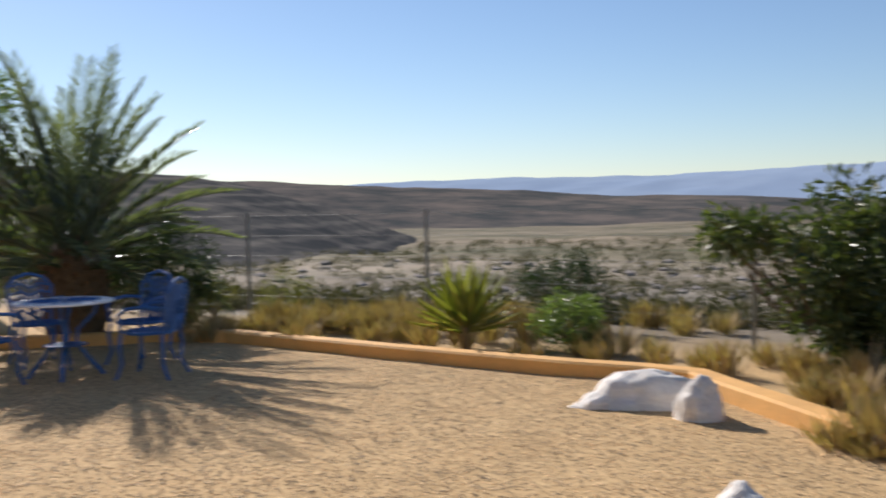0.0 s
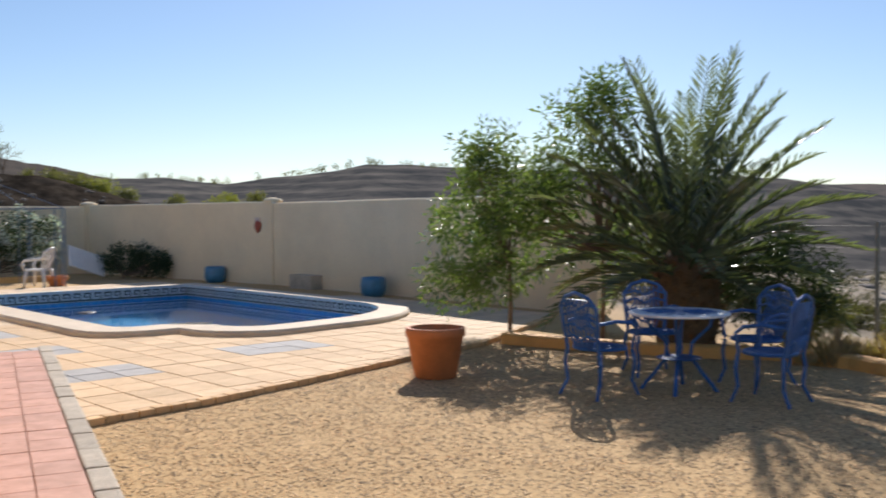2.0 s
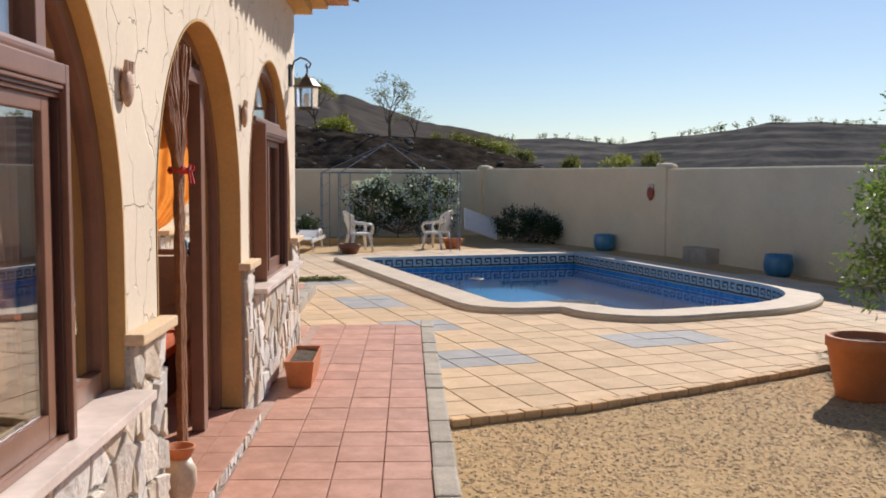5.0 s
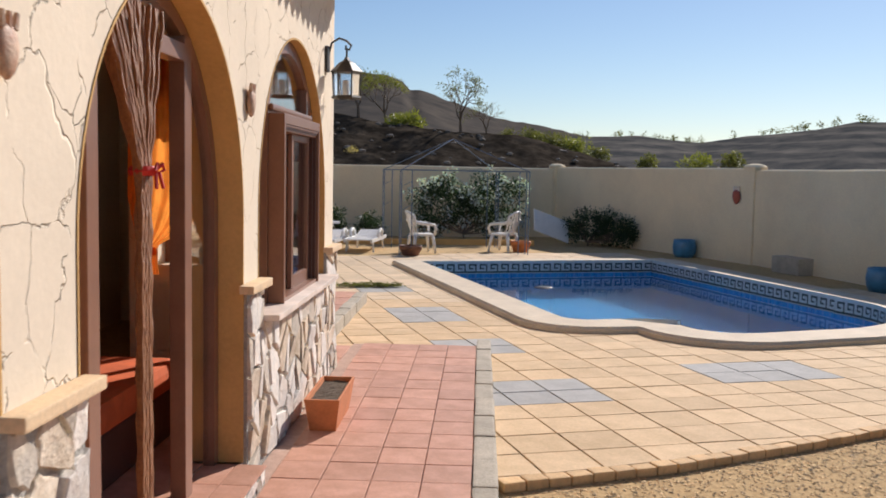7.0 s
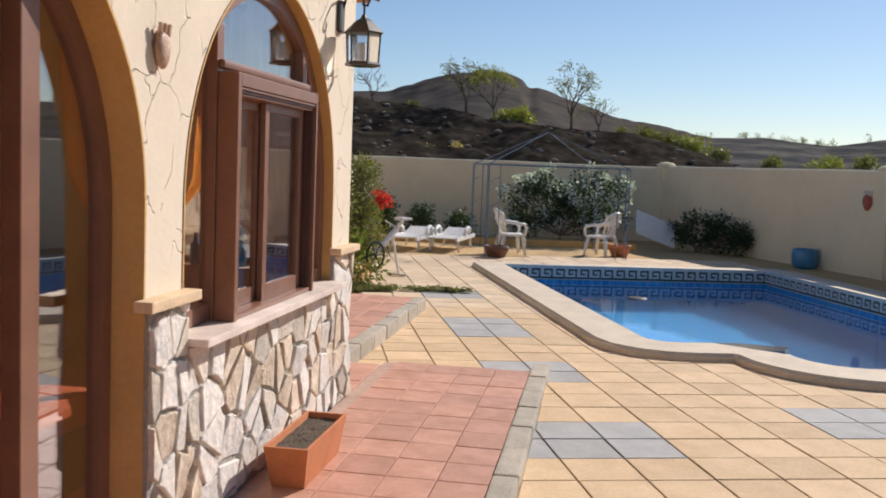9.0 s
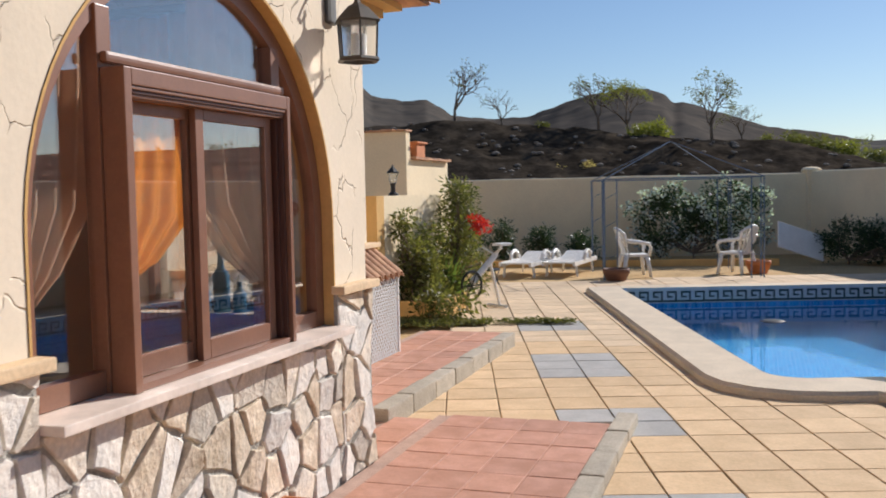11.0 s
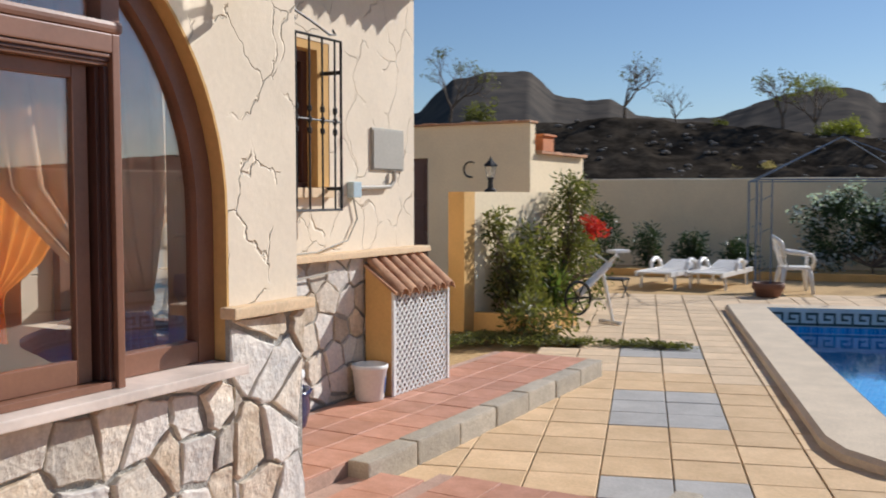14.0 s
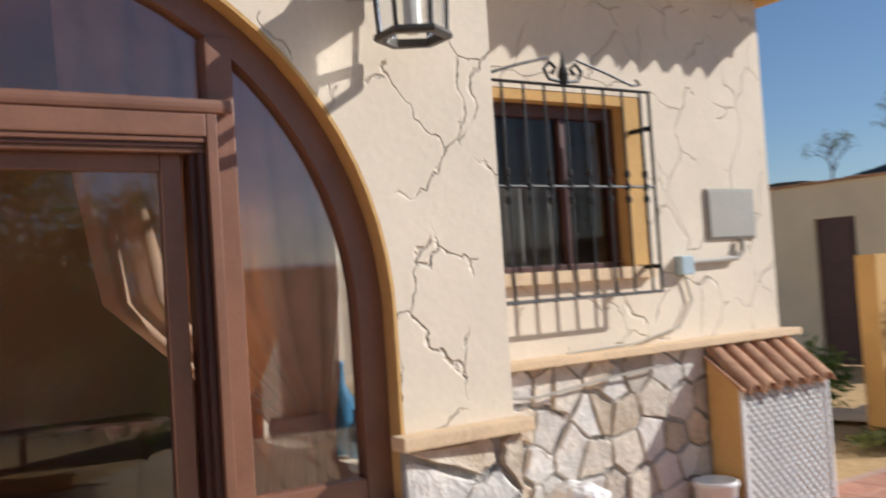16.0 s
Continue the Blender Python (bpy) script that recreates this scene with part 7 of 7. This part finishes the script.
gas_box()
t = thing("bucket", "white plastic bucket with a blue label beside the store", "bucket", (WX + 0.2, 12.42, Z_WK2))
bm = bmesh.new()
lathe(bm, [(0.095, 0), (0.10, 0.01), (0.122, 0.215), (0.13, 0.22), (0.13, 0.245), (0.122, 0.25), (0.118, 0.245), (0.10, 0.03), (0.0, 0.025)], 28)
part("body", bm, PLASTIC, t, "", True)
bm = bmesh.new()
rows = [[bm.verts.new((1.012 * (0.101 + 0.098 * z) * math.cos(a), 1.012 * (0.101 + 0.098 * z) * math.sin(a), z)) for a in [radians(10 + 7 * i) for i in range(10)]] for z in (0.05, 0.16)]
for i in range(9):
    bm.faces.new((rows[0][i], rows[0][i + 1], rows[1][i + 1], rows[1][i]))
part("label_patch", bm, BLUE, t, "blue printed label patch")
COBALT = surf("cobalt_glaze", (0.015, 0.02, 0.09), 0.15, 0.2, 6, 0.05, 50, 0.02, 40)
t = thing("glazed_planter", "dark cobalt glazed pot holding a white plastic bag", "pot", (WX + 0.27, 11.34, Z_WK2))
bm = bmesh.new()
lathe(bm, [(0.11, 0), (0.16, 0.05), (0.185, 0.15), (0.18, 0.23), (0.195, 0.25), (0.195, 0.27), (0.17, 0.27), (0.165, 0.2), (0.0, 0.19)], 30)
part("body", bm, COBALT, t, "", True)
bm = bmesh.new()
bmesh.ops.create_icosphere(bm, subdivisions=4, radius=0.15)
for v in bm.verts:
    v.co = v.co * (1 + 0.3 * noise.noise(v.co * 11) + 0.12 * noise.noise(v.co * 28))
    v.co = Vector((v.co.x, v.co.y * 1.05, v.co.z * 0.75 + 0.32))
part("plastic_bag", bm, PLASTIC, t, "crumpled white plastic bag")

# ---- garden wall, planting and outbuilding ----
plain_wall("garden_pier", "ochre end face of the low garden wall", -2.62, -2.42, 16.15, 16.40, 0, 1.655, OCHRE)
plain_wall("garden_wall", "cream rendered garden wall behind the planting", -2.62, -2.42, 16.402, 19.2, 0, 1.655, CREAM)
bm = bmesh.new()
box(bm, -2.6, -1.66, 16.38, 16.5, 0, 0.30, bevel=0.01)
box(bm, -1.78, -1.66, 16.502, 17.6, 0, 0.30, bevel=0.01)
tagged(part("planter_wall", bm, OCHRE), "low ochre planter wall overgrown by plants", "planter", kind="structure")
bm = bmesh.new()
OB = 21.2
box(bm, -9.0, -6.50, OB, OB + 0.2, 0, 2.80)
box(bm, -5.81, -3.88, OB, OB + 0.2, 0, 2.80)
box(bm, -6.50, -5.81, OB, OB + 0.2, 2.26, 2.80)
box(bm, -4.08, -3.88, OB + 0.202, OB + 2.4, 0, 2.30)
tagged(part("outbuilding_wall", bm, CREAM), "cream rendered outbuilding with a flat tiled top", "outbuilding", kind="structure")
bm = newbox(-6.495, -5.815, OB + 0.06, OB + 0.12, 0.02, 2.255, bevel=0.004)
for k in range(3):
    box(bm, -6.40, -5.91, OB + 0.045, OB + 0.062, 0.2 + 0.68 * k, 0.78 + 0.68 * k, bevel=0.006)
tagged(part("door_2", bm, WOODD), "dark brown panelled wooden outbuilding door", "door", kind="structure")
cap = thing("outbuilding_cap", "thin clay tile capping on the outbuilding walls", "capping", (-3.88, OB, 2.802), kind="structure")
for k in range(20):
    part("roof_tile", newbox(-0.255 * (k + 1) + 0.03, -0.255 * k + 0.025, -0.07, 0.26, 0.0, 0.035 + 0.012 * (k % 3 == 1), bevel=0.01), ROOFT, cap)
for k in range(10):
    part("roof_tile", newbox(-0.26, 0.10, 0.262 + 0.21 * k, 0.468 + 0.21 * k, -0.498, -0.455 + 0.01 * (k % 3 == 0), bevel=0.01), ROOFT, cap)
bm = newbox(-4.05, -3.80, OB + 0.35, OB + 0.80, 2.352, 2.60, bevel=0.008)
box(bm, -4.09, -3.76, OB + 0.31, OB + 0.84, 2.60, 2.635, bevel=0.008)
tagged(part("chimney_stub", bm, CLAY), "small terracotta coloured chimney on the outbuilding", "chimney")
bm = bmesh.new()
tube(bm, [(-4.97 + 0.13 * math.cos(a), OB - 0.015, 2.05 + 0.13 * math.sin(a)) for a in [radians(60 + 25 * i) for i in range(10)]], 0.013, 6)
tagged(part("horseshoe", bm, IRON), "old iron horseshoe hung on the outbuilding wall", "horseshoe")


def post_lamp(at):
    t = thing("garden_lamp", "small black lantern on a short post on the garden wall", "lamp", at)
    bm = bmesh.new()
    lathe(bm, [(0.07, 0), (0.07, 0.02), (0.035, 0.05), (0.03, 0.14), (0.045, 0.16), (0.03, 0.17)], 14)
    part("post", bm, IRON, t)
    bm = bmesh.new()
    lathe(bm, [(0.045, 0.17), (0.075, 0.30), (0.07, 0.30), (0.04, 0.175)], 6)
    part("glass", bm, GLASSL, t)
    bm = bmesh.new()
    lathe(bm, [(0.09, 0.30), (0.085, 0.32), (0.03, 0.37), (0.02, 0.39), (0.0, 0.42)], 6)
    part("cap", bm, IRON, t)


post_lamp((-2.52, 17.0, 1.655))
shrub("climbing_plant", "green climbing plant spreading over the garden wall", "climber", (-2.25, 17.0, 0.05), 0.4,
      [((0.05, 0.0, 0.55), (0.40, 0.45, 0.50), 50), ((-0.05, -0.2, 1.15), (0.16, 0.25, 0.3), 9), ((0.15, 0.6, 0.75), (0.40, 0.6, 0.65), 46), ((0.55, -0.45, 0.22), (0.55, 0.5, 0.26), 34)], LEAF_OLIVE, 34, 0.09, 0.035, 121, 0.16)
shrub("bougainvillea", "tall green bougainvillea with clusters of red flowers", "bush", (-2.1, 18.3, 0.05), 0.5,
      [((0.0, 0.2, 1.25), (0.36, 0.55, 0.75), 50), ((0.1, 0.3, 0.65), (0.4, 0.55, 0.55), 34)], LEAF_OLIVE, 40, 0.08, 0.03, 122, 0.17)
rnd = random.Random(5)
bm = bmesh.new()
leaf_mesh(bm, rnd, blob(rnd, (-1.68, 18.2, 1.22), (0.22, 0.3, 0.12), 16, 0.1), 26, 0.07, 0.05, 0.035)
tagged(part("red_flowers", bm, PETAL_R), "cluster of bright red flowers on the bush", "flowers", kind="stuff")
yucca((-1.98, 17.55, 0.05), 14, 50, 0.75, LEAF_BRIGHT, "green spiky yucca in the planter")
shrub("doorside_plant", "green leafy plant beside the dark outbuilding door", "plant", (-3.0, 15.9, 0), 0.2, [((0, 0, 0.6), (0.3, 0.3, 0.5), 20)], LEAF_BRIGHT, 40, 0.1, 0.035, 125, 0.15)
bm = bmesh.new()
cl = [Vector((-2.3 + 2.25 * k + rnd.gauss(0, 0.12), 15.95 + 0.5 * k + rnd.gauss(0, 0.24 * (1.02 - k)), 0.10)) for k in [rnd.random() ** 2.4 for _ in range(170)]]
leaf_mesh(bm, rnd, cl, 34, 0.10, 0.05, 0.03)
for v in bm.verts:
    v.co.z = max(0.065, 0.07 + abs(v.co.z - 0.10) * 0.55)
tagged(part("trailing_plant", bm, LEAF_OLIVE), "creeping green plant trailing over the deck slabs", "creeper", kind="stuff")


def exercise_bike(at, rz):
    """White tube frame with a black flywheel; the wheel is at -y."""
    t = thing("exercise_bike", "old white exercise bicycle with a black spoked flywheel", "exercise bike", at, rz)
    bm = bmesh.new()
    tube(bm, [(0, -0.30, 0.46), (0, 0.1, 0.75), (0, 0.28, 0.88)], 0.055, 12, 0.05)
    part("main_tube", bm, PLASTIC, t)
    w = bmesh.new()
    pts = [(0.075, -0.38 + 0.23 * math.cos(a), 0.42 + 0.23 * math.sin(a)) for a in [2 * math.pi * k / 28 for k in range(29)]]
    tube(w, pts, 0.022, 6)
    wheel = part("flywheel", w, IRON, t, "black spoked flywheel")
    for k in range(6):
        a = math.pi * k / 3
        bm = bmesh.new()
        tube(bm, [(0.075, -0.38, 0.42), (0.075, -0.38 + 0.22 * math.cos(a), 0.42 + 0.22 * math.sin(a))], 0.012, 5)
        part("spoke", bm, IRON, wheel)
    for nm, pts, r, m in (("leg", [(0, -0.38, 0.42), (0, -0.42, 0.0)], 0.02, KERB), ("leg", [(0, 0.15, 0.75), (0.05, 0.3, 0.05)], 0.025, PLASTIC), ("foot_bar", [(-0.22, 0.3, 0.03), (0.22, 0.3, 0.03)], 0.025, PLASTIC),
                          ("handlebar", [(-0.22, 0.2, 1.0), (0, 0.24, 0.9), (0.22, 0.2, 1.0)], 0.016, PLASTIC), ("seat_post", [(0, 0.28, 0.86), (0, 0.42, 1.02)], 0.02, PLASTIC)):
        bm = bmesh.new()
        tube(bm, pts, r, 8)
        part(nm, bm, m, t)
    part("seat", newbox(-0.1, 0.1, 0.3, 0.58, 1.02, 1.07, bevel=0.02), PLASTIC, t)
    return t


exercise_bike((-1.46, 17.67, Z_DECK), -28).scale = (0.84, 0.84, 0.84)
t = thing("stool", "low dark folding stool on the deck beside the bicycle", "stool", (-2.35, 20.9, Z_DECK))
part("seat", newbox(-0.22, 0.22, -0.16, 0.16, 0.26, 0.29, bevel=0.006), IRON, t)
for sx in (-1, 1):
    bm = bmesh.new()
    tube(bm, [(sx * 0.2, -0.14, 0.26), (sx * 0.2, 0.12, 0.0)], 0.012, 6)
    tube(bm, [(sx * 0.2, 0.14, 0.26), (sx * 0.2, -0.12, 0.0)], 0.012, 6)
    part("leg", bm, IRON, t)
bm = bmesh.new()
lathe(bm, [(0.16, 0.0), (0.165, 0.01), (0.12, 0.025), (0.0, 0.03)], 24)
_o = part("pool_skimmer_float", bm, IRON)
_o.location = (*pool_xy(1.2, 2.2), -0.145)
tagged(_o, "dark round cover floating on the pool water", "pool float")


# ---- small pieces of the setting ----
wainscot("cladding_front", "irregular pale stone cladding along the porch", FX,
         [(Y0, W1[0] - W1[1], Z_WK, 1.089), (W1[0] - W1[1] + 0.0, W1[0] + W1[1] - 0.02, Z_WK, 0.883), (W1[0] + W1[1] - 0.02, W2[0] - W2[1], Z_WK, 1.089),
          (W2[0] + W2[1], W3[0] - W3[1], Z_WK, 1.139), (W3[0] - W3[1], W3[0] + W3[1] - 0.02, Z_WK, 0.936), (W3[0] + W3[1] - 0.02, 10.15, Z_WK, 1.139)], 0.19, 11)
wainscot("cladding_wing", "irregular pale stone cladding along the wing", WX, [(10.16, 13.36, Z_WK2, 1.176)], 0.19, 23)


def tile_field(parent, x0, x1, y0, y1, z, step, wide, material):
    bm = bmesh.new()
    h, g = step / 2 - 0.0035, wide / 2 - 0.0035
    lo = [(-g, -h), (g, -h), (g, h), (-g, h)]
    a = [bm.verts.new((x, y, -0.012)) for x, y in lo]
    b = [bm.verts.new((x, y, -0.003)) for x, y in lo]
    c = [bm.verts.new((x * 0.985, y * 0.985, 0)) for x, y in lo]
    for u, w in ((a, b), (b, c)):
        for k in range(4):
            bm.faces.new((u[k], u[(k + 1) % 4], w[(k + 1) % 4], w[k]))
    bm.faces.new(c)
    me = mesh_of(bm, "tile", material)
    rnd = random.Random(8)
    nx, ny = int((x1 - x0) / wide + 0.5), int((y1 - y0) / step + 0.5)
    for i in range(nx):
        for j in range(ny):
            p = (x1 - wide * (i + 0.5), y1 - step * (j + 0.5))
            o = new("tile", me)
            o.parent = parent
            o.location = (p[0], p[1], z + rnd.uniform(-0.0015, 0.0015))
            if i == nx - 1:
                w = wide - max(0, x0 - (x1 - wide * nx))
                o.scale = (max(0.2, w / wide), 1, 1)
                o.location.x = x1 - wide * (nx - 1) - w / 2


tile_field(bpy.data.objects["walkway_front"], FX + 0.035, 1.19, 1.0, 11.33, Z_WK, 0.32, 0.276, TERRA)
tile_field(bpy.data.objects["walkway_front"], -0.42, FX + 0.03, 10.22, 11.18, Z_WK, 0.32, 0.276, TERRA)
tile_field(WALK2, WX + 0.035, -0.43, 10.2, 14.75, Z_WK2, 0.32, 0.276, TERRA)
deck()
